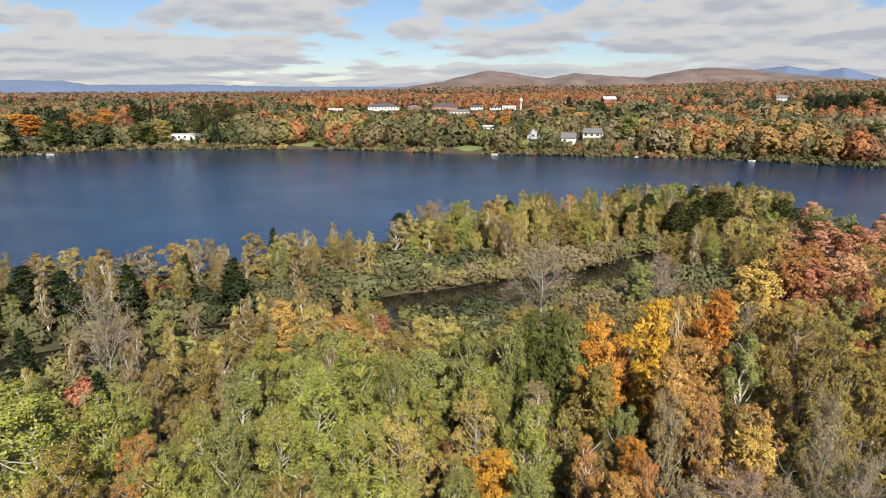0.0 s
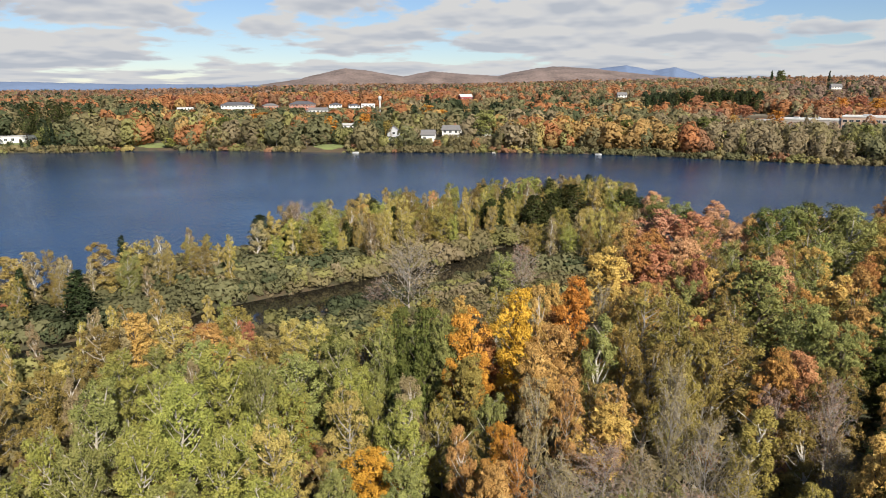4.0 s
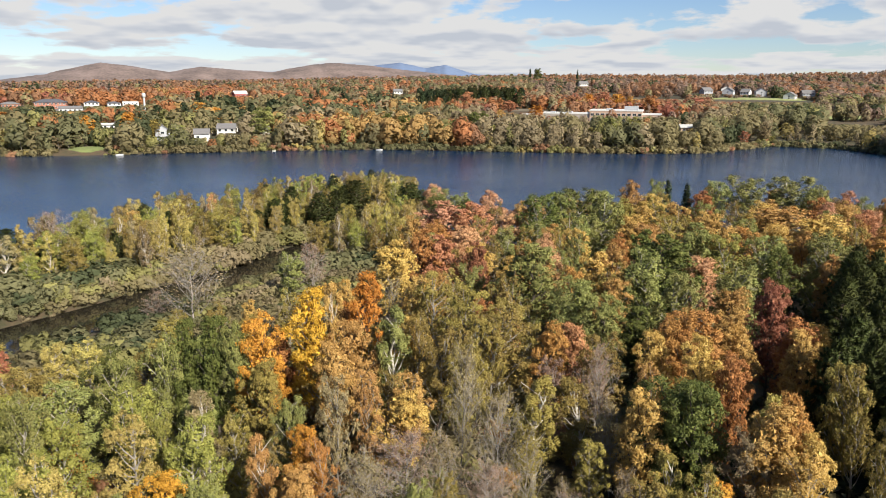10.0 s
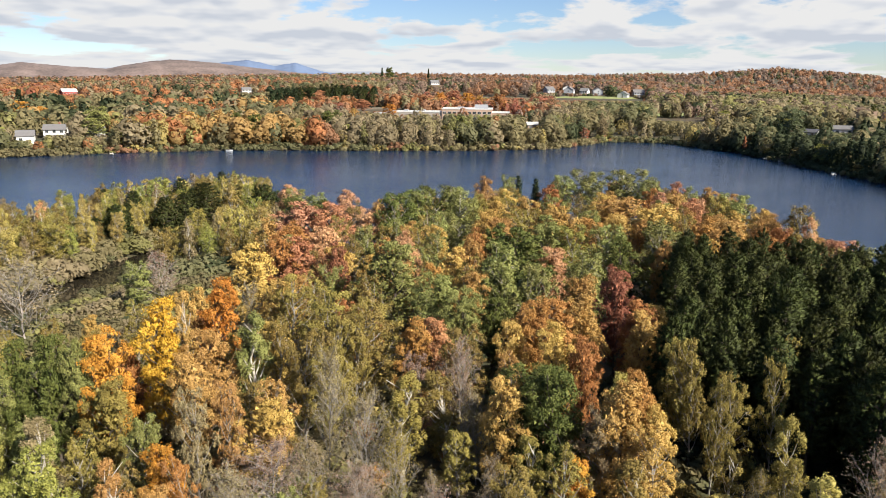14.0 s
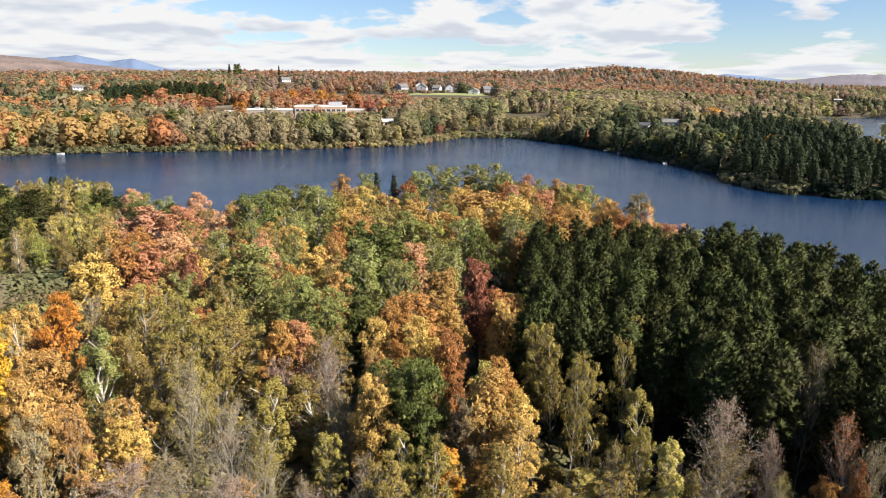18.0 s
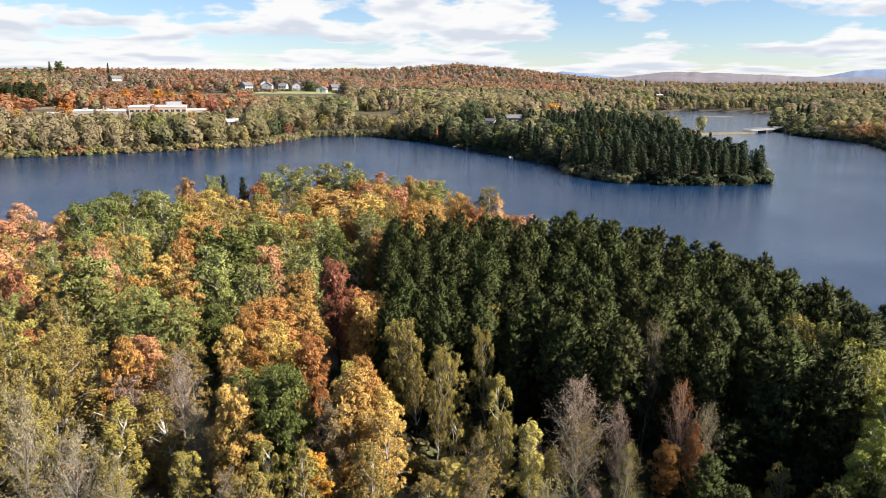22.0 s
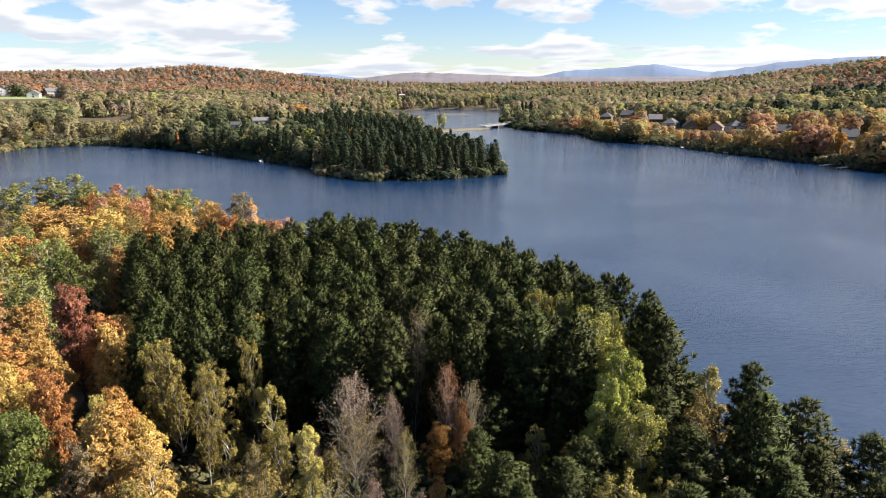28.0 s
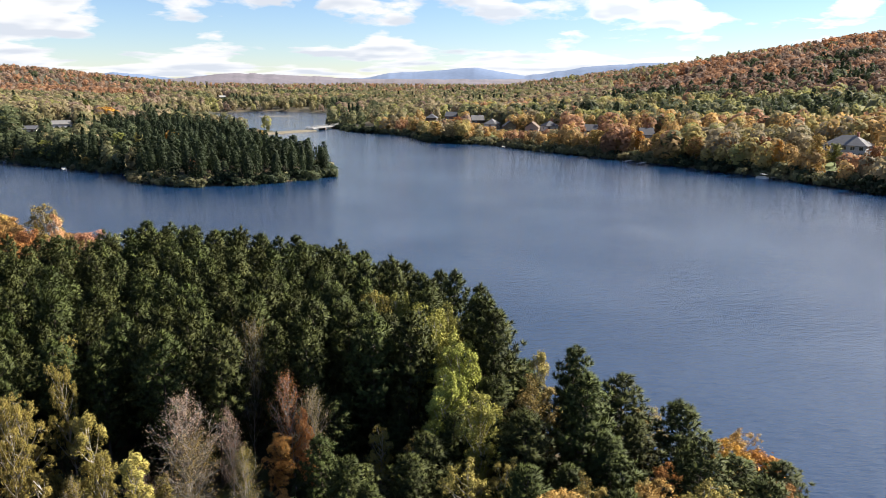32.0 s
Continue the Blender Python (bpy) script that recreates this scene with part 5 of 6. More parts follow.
field("ground_lawn", "lawn between shore trees", -78, 414, 12, 8, 0, LAWN)
field("ground_lawn", "lawn between the houses and the shore", 148, 353, 16, 9, -30, LAWN)
field("ground_lawn", "lawn in front of the eastern houses", 408, -97, 16, 10, -40, LAWN)
field("ground_lawn", "lawn below the hipped house", 226, -181, 9, 8, 0, LAWN)
field("ground_road", "pale gravel yard beyond the upper lake", 860, 132, 16, 42, 10, FIELD_TAN)
field("ground_field", "tan fields far beyond the upper lake", 1100, 170, 60, 30, 0, FIELD_TAN)
field("marsh_islet_ground", "low marsh islet in the upper lake", 715, 56, 9, 22, 5, FIELD_TAN, floor=0.5)
for x, y, w, h in ((1010, 150, 8, 2.2),):
    house("farm_building", "low pale farm building beyond the upper lake", x, y, w, 6, h, 10, PALEWALL, ROOF_PALE, "gable", 1, 0.3, category="building")


field("ground_pasture", "brown pasture on the upper slope", 537, 537, 60, 26, -45, FIELD_TAN)
field("ground_lawn", "lawn running down to a small dock", 14, 383, 9, 7, 0, LAWN)
for clear in ((59.3, 1.7, -2.75, 545), (35.4, 2.0, -2.3, 585), (53.4, 3.2, -1.3, 790), (45.0, 2.6, -1.15, 750), (-20.0, 2.6, -4.75, 415), (-11.0, 1.2, -4.6, 418), (1.9, 1.2, -5.0, 385)):
    SIGHT.append(clear)


# ---- docks and boats ----
def dock(x, y, ln, turn):
    ob = new("dock")
    ob.matrix_world = pose(x, y, 0, 0, 0, turn)
    tagged(ob, "grey weathered wooden dock on posts in the lake", "dock")
    for i in range(int(ln / 0.5)):
        part("plank", boxes((i * 0.5 + 0.02, i * 0.5 + 0.48, -0.8, 0.8, 0.42, 0.48)), PLANK, ob)
    part("beam", boxes((0, ln, -0.7, -0.6, 0.28, 0.42), (0, ln, 0.6, 0.7, 0.28, 0.42)), PLANK, ob)
    for i in range(3):
        for s in (-0.75, 0.75):
            part("post", boxes((0.2 + i * (ln - 0.4) / 2 - 0.07, 0.2 + i * (ln - 0.4) / 2 + 0.07, s - 0.07, s + 0.07, -3.2, 0.8)), PLANK, ob)


def boat(x, y, turn, ln=4.6, sail=False, label="small white boat moored at the shore"):
    ob = new("sailing_dinghy" if sail else "motor_boat")
    ob.matrix_world = pose(x, y, 0, 0, 0, turn)
    tagged(ob, label, "boat")
    v, f = [], []
    for i in range(9):
        k = i / 8
        half = 0.85 * math.sin(min(1, 0.35 + k * 0.9) * math.pi * 0.62) * (1 - max(0, k - 0.55) ** 2 * 4.6)
        for s, z in ((-1, 0.55 + 0.15 * k), (-0.75, -0.05), (0, -0.2), (0.75, -0.05), (1, 0.55 + 0.15 * k), (0.86, 0.5 + 0.15 * k), (0.6, 0.12), (-0.6, 0.12), (-0.86, 0.5 + 0.15 * k)):
            v.append((ln * (k - 0.5), half * s, z))
    for i in range(8):
        f += [(i * 9 + j, i * 9 + (j + 1) % 9, i * 9 + 9 + (j + 1) % 9, i * 9 + 9 + j) for j in range(9)]
    p = new("hull", mesh_of("hull", v, f, [HULL], smooth=False))
    p.parent = ob
    part("transom", boxes((-ln / 2 - 0.04, -ln / 2 + 0.02, -0.6, 0.6, -0.1, 0.55)), HULL, ob)
    for k in (-0.2, 0.15):
        part("bench", boxes((ln * k - 0.15, ln * k + 0.15, -0.6, 0.6, 0.34, 0.4)), PLANK, ob)
    if sail:
        part("mast", boxes((0.4, 0.48, -0.04, 0.04, 0.1, 4.0)), STEEL, ob)
        bm = bmesh.new()
        t = [bm.verts.new(q) for q in ((0.36, 0.0, 0.7), (-1.9, 0.12, 0.75), (0.36, 0.0, 3.9), (0.36, 0.03, 0.7), (-1.9, 0.15, 0.75), (0.36, 0.03, 3.9))]
        for q in ((0, 1, 2), (5, 4, 3), (0, 3, 4, 1), (1, 4, 5, 2), (2, 5, 3, 0)):
            bm.faces.new([t[i] for i in q])
        part("sail", bm, HULL, ob, "white triangular sail")
    else:
        part("outboard_motor", boxes((-ln / 2 - 0.35, -ln / 2 - 0.04, -0.16, 0.16, 0.2, 0.9)), ROOF_DARK, ob, "dark outboard motor")
    return ob


def pontoon(x, y, turn):
    ob = new("pontoon_boat")
    ob.matrix_world = pose(x, y, 0, 0, 0, turn) @ Matrix.Diagonal((0.75, 0.75, 0.7, 1))
    tagged(ob, "white pontoon boat with a canopy beside a dock", "boat")
    for s in (-0.9, 0.9):
        v, f = tubes([((-2.8, s, 0.1), (2.4, s, 0.1), 0.3, 0.3), ((2.4, s, 0.1), (3.0, s, 0.22), 0.3, 0.06)], 10)
        p = new("float", mesh_of("float", v, f, [STEEL], smooth=True))
        p.parent = ob
    part("deck", boxes((-2.8, 2.6, -1.2, 1.2, 0.4, 0.5)), HULL, ob)
    part("side_panel", boxes((-2.7, 2.5, -1.2, -1.14, 0.5, 1.1), (-2.7, 2.5, 1.14, 1.2, 0.5, 1.1), (2.44, 2.5, -1.14, 1.14, 0.5, 1.1)), HULL, ob)
    part("canopy", boxes((-1.8, 1.0, -1.25, 1.25, 2.3, 2.4)), HULL, ob)
    for px in (-1.7, 0.9):
        for s in (-1.15, 1.15):
            part("pole", boxes((px - 0.03, px + 0.03, s - 0.03, s + 0.03, 0.5, 2.3)), STEEL, ob)
    part("seat", boxes((-2.5, -1.9, -1.0, 1.0, 0.5, 0.95), (1.6, 2.3, -1.0, 0.2, 0.5, 0.95)), ROOF_GREY, ob)


pontoon(231, -153, 30)
dock(229, -162, 6, 70)
dock(342, -103, 7, 170)
dock(366, -90, 7, 160)
dock(292, -130, 8, 130)
dock(284, -133, 8, 130)
dock(297, 107, 8, 200)
boat(287, 103, 20, 5.0)
dock(330, 149, 7, 200)
boat(322, 139, 25)
dock(-214, 371, 8, -60)
boat(-206, 367, 15, 3.8)

boat(27, 366, 5, 3.4)
dock(98, 354, 8, -105)
boat(147, 332, -30, 3.2)


# ---- trees across the water that stand out ----
plant("spruce_tree", -224, 363, 16.0, 12.8, "spruce", 2)
plant("maple_tree", -209, 380, 15.4, 19.7, "deep", 2)
plant("maple_tree", -235, 401, 17.0, 22.6, "orange", 2)
plant("maple_tree", -244, 396, 17.0, 15.1, "orange", 2)
plant("maple_tree", -208, 404, 18.8, 18.5, "rust", 2)
plant("maple_tree", -196, 411, 20.4, 17.0, "orange", 2)
plant("maple_tree", -186, 410, 19.6, 11.0, "red", 2)
plant("pine_tree", -190, 441, 20.2, 15.6, "needle", 2)
plant("spruce_tree", -183, 444, 19.9, 7.0, "spruce", 2)
plant("maple_tree", -171, 405, 13.0, 23.6, "deep", 2)
plant("maple_tree", -163, 409, 15.7, 15.0, "yellow", 2)
plant("pine_tree", -146, 417, 24.0, 8.6, "needle", 2)
plant("pine_tree", -142, 423, 23.1, 8.7, "needle", 2)
plant("pine_tree", -134, 421, 24.8, 9.3, "needle", 2)
plant("pine_tree", -126, 426, 23.0, 8.7, "needle", 2)
plant("pine_tree", -133, 432, 21.0, 8.8, "needle", 2)
plant("maple_tree", -133, 409, 10.9, 14.0, "green", 2)
plant("spruce_tree", -123, 454, 19.5, 7.6, "spruce", 2)
plant("maple_tree", -111, 436, 13.2, 11.0, "gold", 2)
plant("oak_tree", -98, 419, 14.1, 14.0, "tan", 2)
plant("maple_tree", -109, 414, 10.5, 13.9, "green", 2)
plant("maple_tree", -52, 412, 15.7, 10.1, "gold", 2)
plant("maple_tree", -43, 418, 14.1, 13.6, "deep", 2)
plant("maple_tree", -23, 449, 14.1, 21.9, "orange", 2)
plant("maple_tree", -33, 444, 11.6, 14.5, "rust", 2)
plant("maple_tree", 1, 430, 14.0, 15.7, "gold", 2)
plant("maple_tree", 15, 400, 14.4, 11.7, "orange", 2)
plant("maple_tree", 36, 403, 15.1, 13.2, "orange", 2)
plant("oak_tree", -8, 396, 10.6, 11.6, "olive", 2)
plant("oak_tree", -22, 397, 9.9, 12.9, "olive", 2)
plant("maple_tree", -71, 405, 6.0, 8.7, "lime", 2)
plant("oak_tree", -62, 404, 6.8, 10.0, "tan", 2)
plant("oak_tree", 2, 385, 6.6, 8.1, "tan", 2)
plant("maple_tree", 47, 397, 12.0, 10.4, "olive", 2)
plant("spruce_tree", 75, 474, 14.2, 11.7, "spruce", 2)
plant("maple_tree", 88, 492, 14.3, 13.8, "orange", 2)
plant("spruce_tree", -70, 797, 12.5, 13.0, "spruce", 2)
plant("maple_tree", 24, 389, 8.6, 9.5, "green", 2)
plant("aspen_tree", 57, 381, 10.7, 10.6, "lime", 2)
plant("maple_tree", 143, 371, 14.7, 12.9, "orange", 2)
plant("maple_tree", 99, 379, 18.7, 15.9, "green", 2)
plant("maple_tree", 160, 372, 14.5, 9.2, "gold", 2)
plant("maple_tree", 164, 359, 14.4, 10.9, "deep", 2)
plant("maple_tree", 168, 346, 14.5, 12.5, "deep", 2)
plant("maple_tree", 175, 343, 14.5, 15.0, "green", 2)
plant("maple_tree", 122, 365, 12.2, 14.4, "olive", 2)
plant("maple_tree", 131, 365, 13.0, 11.3, "lime", 2)
plant("oak_tree", 186, 337, 14.6, 12.5, "tan", 2)
plant("maple_tree", 204, 333, 14.3, 11.4, "deep", 2)
plant("maple_tree", 92, 461, 12.6, 11.4, "orange", 2)
plant("pine_tree", 100, 459, 13.9, 9.5, "needle", 2)
plant("aspen_tree", 107, 363, 9.6, 9.2, "lime", 2)
plant("aspen_tree", 115, 367, 11.4, 10.6, "olive", 2)
plant("maple_tree", 287, 286, 11.1, 5.9, "red", 2)
plant("maple_tree", 256, 280, 14.1, 11.1, "green", 2)
plant("aspen_tree", 263, 271, 14.2, 9.8, "lime", 2)
plant("maple_tree", 368, 367, 17.9, 14.8, "rust", 2)
plant("maple_tree", 358, 431, 13.8, 13.6, "red", 2)
plant("maple_tree", 368, 429, 15.9, 14.7, "orange", 2)
plant("maple_tree", 380, 425, 18.0, 15.7, "red", 2)
plant("maple_tree", 381, 410, 16.4, 13.6, "orange", 2)
plant("maple_tree", 384, 401, 14.7, 10.8, "rust", 2)
plant("birch_tree", 279, 265, 10.6, 5.0, "lime", 2)
plant("birch_tree", 324, 251, 8.2, 6.0, "red", 2)
plant("oak_tree", 325, 266, 7.5, 11.6, "mauve", 2)
plant("maple_tree", 346, 255, 12.5, 9.8, "tan", 2)
plant("aspen_tree", 350, 255, 4.2, 7.0, "lime", 2)
plant("maple_tree", 685, 924, 25.5, 20.5, "deep", 2)
plant("maple_tree", 280, 377, 12.4, 11.4, "orange", 2)
plant("maple_tree", 244, 366, 11.4, 7.9, "gold", 2)
plant("maple_tree", 227, 365, 11.4, 14.0, "deep", 2)
plant("maple_tree", 287, 481, 18.0, 13.6, "red", 2)
plant("maple_tree", 313, 458, 10.5, 15.3, "red", 2)
plant("pine_tree", 296, 522, 19.6, 7.8, "needle", 2)
plant("pine_tree", 303, 524, 20.2, 7.9, "needle", 2)
plant("pine_tree", 304, 517, 20.8, 7.8, "needle", 2)
plant("pine_tree", 313, 518, 20.9, 7.9, "needle", 2)
plant("pine_tree", 314, 511, 21.6, 7.8, "needle", 2)
plant("pine_tree", 321, 513, 21.2, 7.9, "needle", 2)
plant("pine_tree", 322, 506, 20.9, 7.8, "needle", 2)
plant("pine_tree", 329, 508, 20.0, 7.9, "needle", 2)
plant("pine_tree", 330, 501, 19.7, 7.8, "needle", 2)
plant("pine_tree", 337, 503, 19.4, 7.9, "needle", 2)
plant("pine_tree", 338, 496, 18.6, 7.8, "needle", 2)
plant("pine_tree", 344, 497, 18.0, 7.9, "needle", 2)
plant("pine_tree", 345, 491, 17.6, 7.8, "needle", 2)
plant("pine_tree", 288, 527, 18.7, 8.8, "spruce", 2)
plant("pine_tree", 279, 525, 17.6, 8.7, "spruce", 2)
plant("pine_tree", 271, 524, 16.6, 8.6, "spruce", 2)
plant("pine_tree", 287, 516, 17.5, 8.6, "spruce", 2)
plant("spruce_tree", 675, 931, 24.6, 9.3, "spruce", 2)
plant("spruce_tree", 753, 909, 24.0, 7.7, "spruce", 2)
plant("aspen_tree", 237, 297, 8.0, 8.0, "tan", 2)
plant("oak_tree", 241, 291, 9.2, 8.0, "tan", 2)
plant("oak_tree", 248, 285, 8.8, 8.0, "olive", 2)
plant("maple_tree", 225, 306, 6.9, 9.3, "olive", 2)
plant("maple_tree", 221, 315, 8.6, 9.4, "lime", 2)
plant("maple_tree", 208, 318, 8.4, 11.1, "lime", 2)
plant("maple_tree", 181, 332, 10.0, 12.3, "green", 2)
plant("maple_tree", 193, 333, 10.9, 11.3, "deep", 2)
plant("maple_tree", 166, 342, 8.9, 11.1, "olive", 2)
plant("maple_tree", 152, 354, 9.1, 11.3, "olive", 2)
plant("maple_tree", 300, 265, 7.4, 9.7, "olive", 2)
plant("oak_tree", 307, 264, 7.0, 8.5, "gold", 2)
plant("spruce_tree", 347, 168, 8.0, 3.4, "red", 2)
plant("maple_tree", 474, 160, 11.2, 8.9, "orange", 2)
plant("maple_tree", 485, 157, 15.4, 7.5, "deep", 2)
plant("maple_tree", 478, 205, 8.1, 6.3, "orange", 2)
plant("maple_tree", 432, 127, 12.9, 16.1, "orange", 2)
plant("maple_tree", 426, 222, 12.2, 9.7, "lime", 2)
plant("maple_tree", 395, 170, 11.0, 12.2, "lime", 2)
plant("maple_tree", 405, 195, 10.1, 11.7, "olive", 2)
plant("maple_tree", 311, 68, 9.3, 7.7, "orange", 2)
plant("maple_tree", 302, 79, 10.2, 5.6, "yellow", 2)
plant("birch_tree", 246, 47, 5.9, 4.1, "rust", 2)
plant("oak_tree", 462, 51, 5.2, 11.3, "tan", 2)
plant("maple_tree", 458, 45, 6.9, 8.2, "gold", 2)
plant("maple_tree", 334, 150, 6.2, 8.9, "olive", 2)
plant("oak_tree", 318, 128, 6.3, 11.1, "olive", 2)
plant("oak_tree", 309, 116, 9.4, 10.7, "lime", 2)
plant("aspen_tree", 293, 97, 4.1, 7.5, "yellow", 2)
plant("oak_tree", 285, 86, 5.9, 6.3, "tan", 2)
plant("aspen_tree", 377, 207, 4.3, 10.5, "tan", 2)
plant("aspen_tree", 288, 83, 12.5, 7.3, "lime", 2)
plant("maple_tree", 525, -124, 9.4, 7.9, "orange", 2)
plant("maple_tree", 409, -73, 11.7, 8.4, "rust", 2)
plant("maple_tree", 390, -181, 8.9, 12.2, "rust", 2)
plant("aspen_tree", 351, -144, 11.3, 6.2, "yellow", 2)
plant("maple_tree", 403, -58, 10.6, 9.9, "gold", 2)
plant("maple_tree", 395, -66, 10.7, 9.7, "tan", 2)
plant("maple_tree", 327, -125, 8.8, 8.5, "gold", 2)
plant("maple_tree", 319, -130, 10.6, 10.1, "gold", 2)
plant("maple_tree", 307, -134, 10.9, 9.8, "rust", 2)
plant("maple_tree", 301, -136, 10.6, 7.0, "orange", 2)
plant("maple_tree", 292, -143, 10.4, 9.5, "gold", 2)
plant("maple_tree", 370, -107, 5.9, 8.8, "rust", 2)
plant("maple_tree", 340, -118, 6.2, 8.8, "rust", 2)
plant("maple_tree", 348, -111, 5.7, 8.9, "gold", 2)
plant("maple_tree", 301, -136, 7.6, 8.0, "rust", 2)
plant("maple_tree", 290, -139, 9.5, 7.8, "gold", 2)
plant("maple_tree", 284, -144, 10.6, 9.3, "olive", 2)
plant("maple_tree", 272, -148, 9.7, 8.6, "gold", 2)
plant("maple_tree", 262, -157, 11.7, 7.4, "rust", 2)
plant("maple_tree", 247, -162, 11.2, 7.2, "rust", 2)
plant("maple_tree", 237, -163, 11.2, 4.7, "orange", 2)
plant("maple_tree", 245, -173, 9.8, 8.3, "tan", 2)
plant("maple_tree", 228, -171, 13.2, 8.3, "gold", 2)
plant("maple_tree", 228, -179, 8.8, 7.1, "lime", 2)
plant("maple_tree", 308, -131, 7.7, 9.2, "gold", 2)
plant("maple_tree", 322, -125, 9.7, 11.2, "gold", 2)
plant("aspen_tree", 274, -141, 5.9, 7.5, "yellow", 2)
plant("maple_tree", 209, -178, 10.5, 6.7, "rust", 2)
# ---- far woods ----
def far_shape(seed, kind, n):
    """A small tree for the far woods, one metre high: a stem of three faces and clumps of leaves, all three-cornered."""
    rng = np.random.default_rng(seed)
    if kind == "round":
        k = (np.arange(10) + rng.uniform(0, 1, 10)) / 10
        a = np.arange(10) * 2.4 + rng.uniform(-0.4, 0.4, 10)
        r = 0.165 * np.sqrt(np.clip(1 - (np.abs(k - 0.4) / 0.62) ** 2, 0.08, 1))
        c = np.column_stack([np.cos(a) * r, np.sin(a) * r, 0.13 + 0.68 * k])
        leaves = lobes_to_cards(rng, c, rng.uniform(0.14, 0.22, 10), n, 0.155 * math.sqrt(120 / n), rough=0.16, least=0.92, heart=np.array([0, 0, 0.36]), share=0.88, hull=True)
    elif kind == "bush":
        a = rng.uniform(0, 6.28, 7)
        c = np.column_stack([np.cos(a) * 0.4, np.sin(a) * 0.4, rng.uniform(0.25, 0.6, 7)])
        leaves = lobes_to_cards(rng, c, rng.uniform(0.28, 0.42, 7), n, 0.25 * math.sqrt(120 / n), rough=0.35, least=0.6, heart=np.zeros(3), share=0.65, hull=True)
    elif kind == "narrow":
        k = np.linspace(0, 1, 10)
        c = np.column_stack([rng.normal(size=10) * 0.055, rng.normal(size=10) * 0.055, 0.10 + 0.78 * k])
        leaves = lobes_to_cards(rng, c, 0.145 - 0.085 * k, n, 0.105 * math.sqrt(120 / n), 1.25, rough=0.18, least=0.85, heart=np.array([0, 0, 0.3]), share=0.75, hull=True)
    else:
        k = rng.uniform(0, 1, n) ** 1.2
        a = rng.uniform(0, 6.28, n)
        tier = 0.80 + 0.20 * np.sin(k * 42 + 1.5 * np.sin(2 * a + seed))
        lump = 0.85 + 0.15 * np.sin(3 * a + 11 * k + seed)
        full = (1 - k) ** 0.85 if kind == "fir" else np.clip(1 - (np.abs(k - 0.35) / 0.74) ** 2, 0.02, 1) ** 0.65
        r = (0.20 if kind == "fir" else 0.21) * full * rng.uniform(0.7, 1.08, n) * (tier if kind == "fir" else lump)
        d = np.column_stack([np.cos(a), np.sin(a), 0.25 + 0.9 * np.clip(k - 0.5, 0, 1)])
        pos = np.column_stack([np.cos(a) * r, np.sin(a) * r, (0.03 if kind == "fir" else 0.14) + (0.95 if kind == "fir" else 0.84) * k - 0.12 * r])
        leaves = cards(rng, pos, d, 0.088 * math.sqrt(150 / n), 1.3, rough=0.45, share=0.6)
    v, f, nor = leaves
    tv, tf = tubes([((0, 0, -0.05), (0, 0, 0.3), 0.012, 0.006)], 3)
    tf = np.vstack([tf[:, [0, 1, 2]], tf[:, [0, 2, 3]]])
    return np.vstack([v, tv]), np.vstack([f, tf + len(v)]), np.concatenate([np.zeros(len(f), int), np.ones(len(tf), int)]), np.vstack([nor, unit(tv * np.array([1, 1, 0]))])


PALETTE = ["green", "deep", "lime", "olive", "yellow", "gold", "orange", "rust", "red", "tan", "mauve", "wine", "needle", "spruce"]
FAR_MATS = [far_leaf("far_leaf_" + c, FAR_COLOUR[c]) for c in PALETTE] + [BARK_GREY]
SMALL = {(k, s, n): far_shape(s * 31 + len(k), k, n) for k in ("round", "narrow", "fir", "pine", "bush") for s in range(4) for n in ((280, 100, 36) if k != "bush" else (280, 180, 80))}


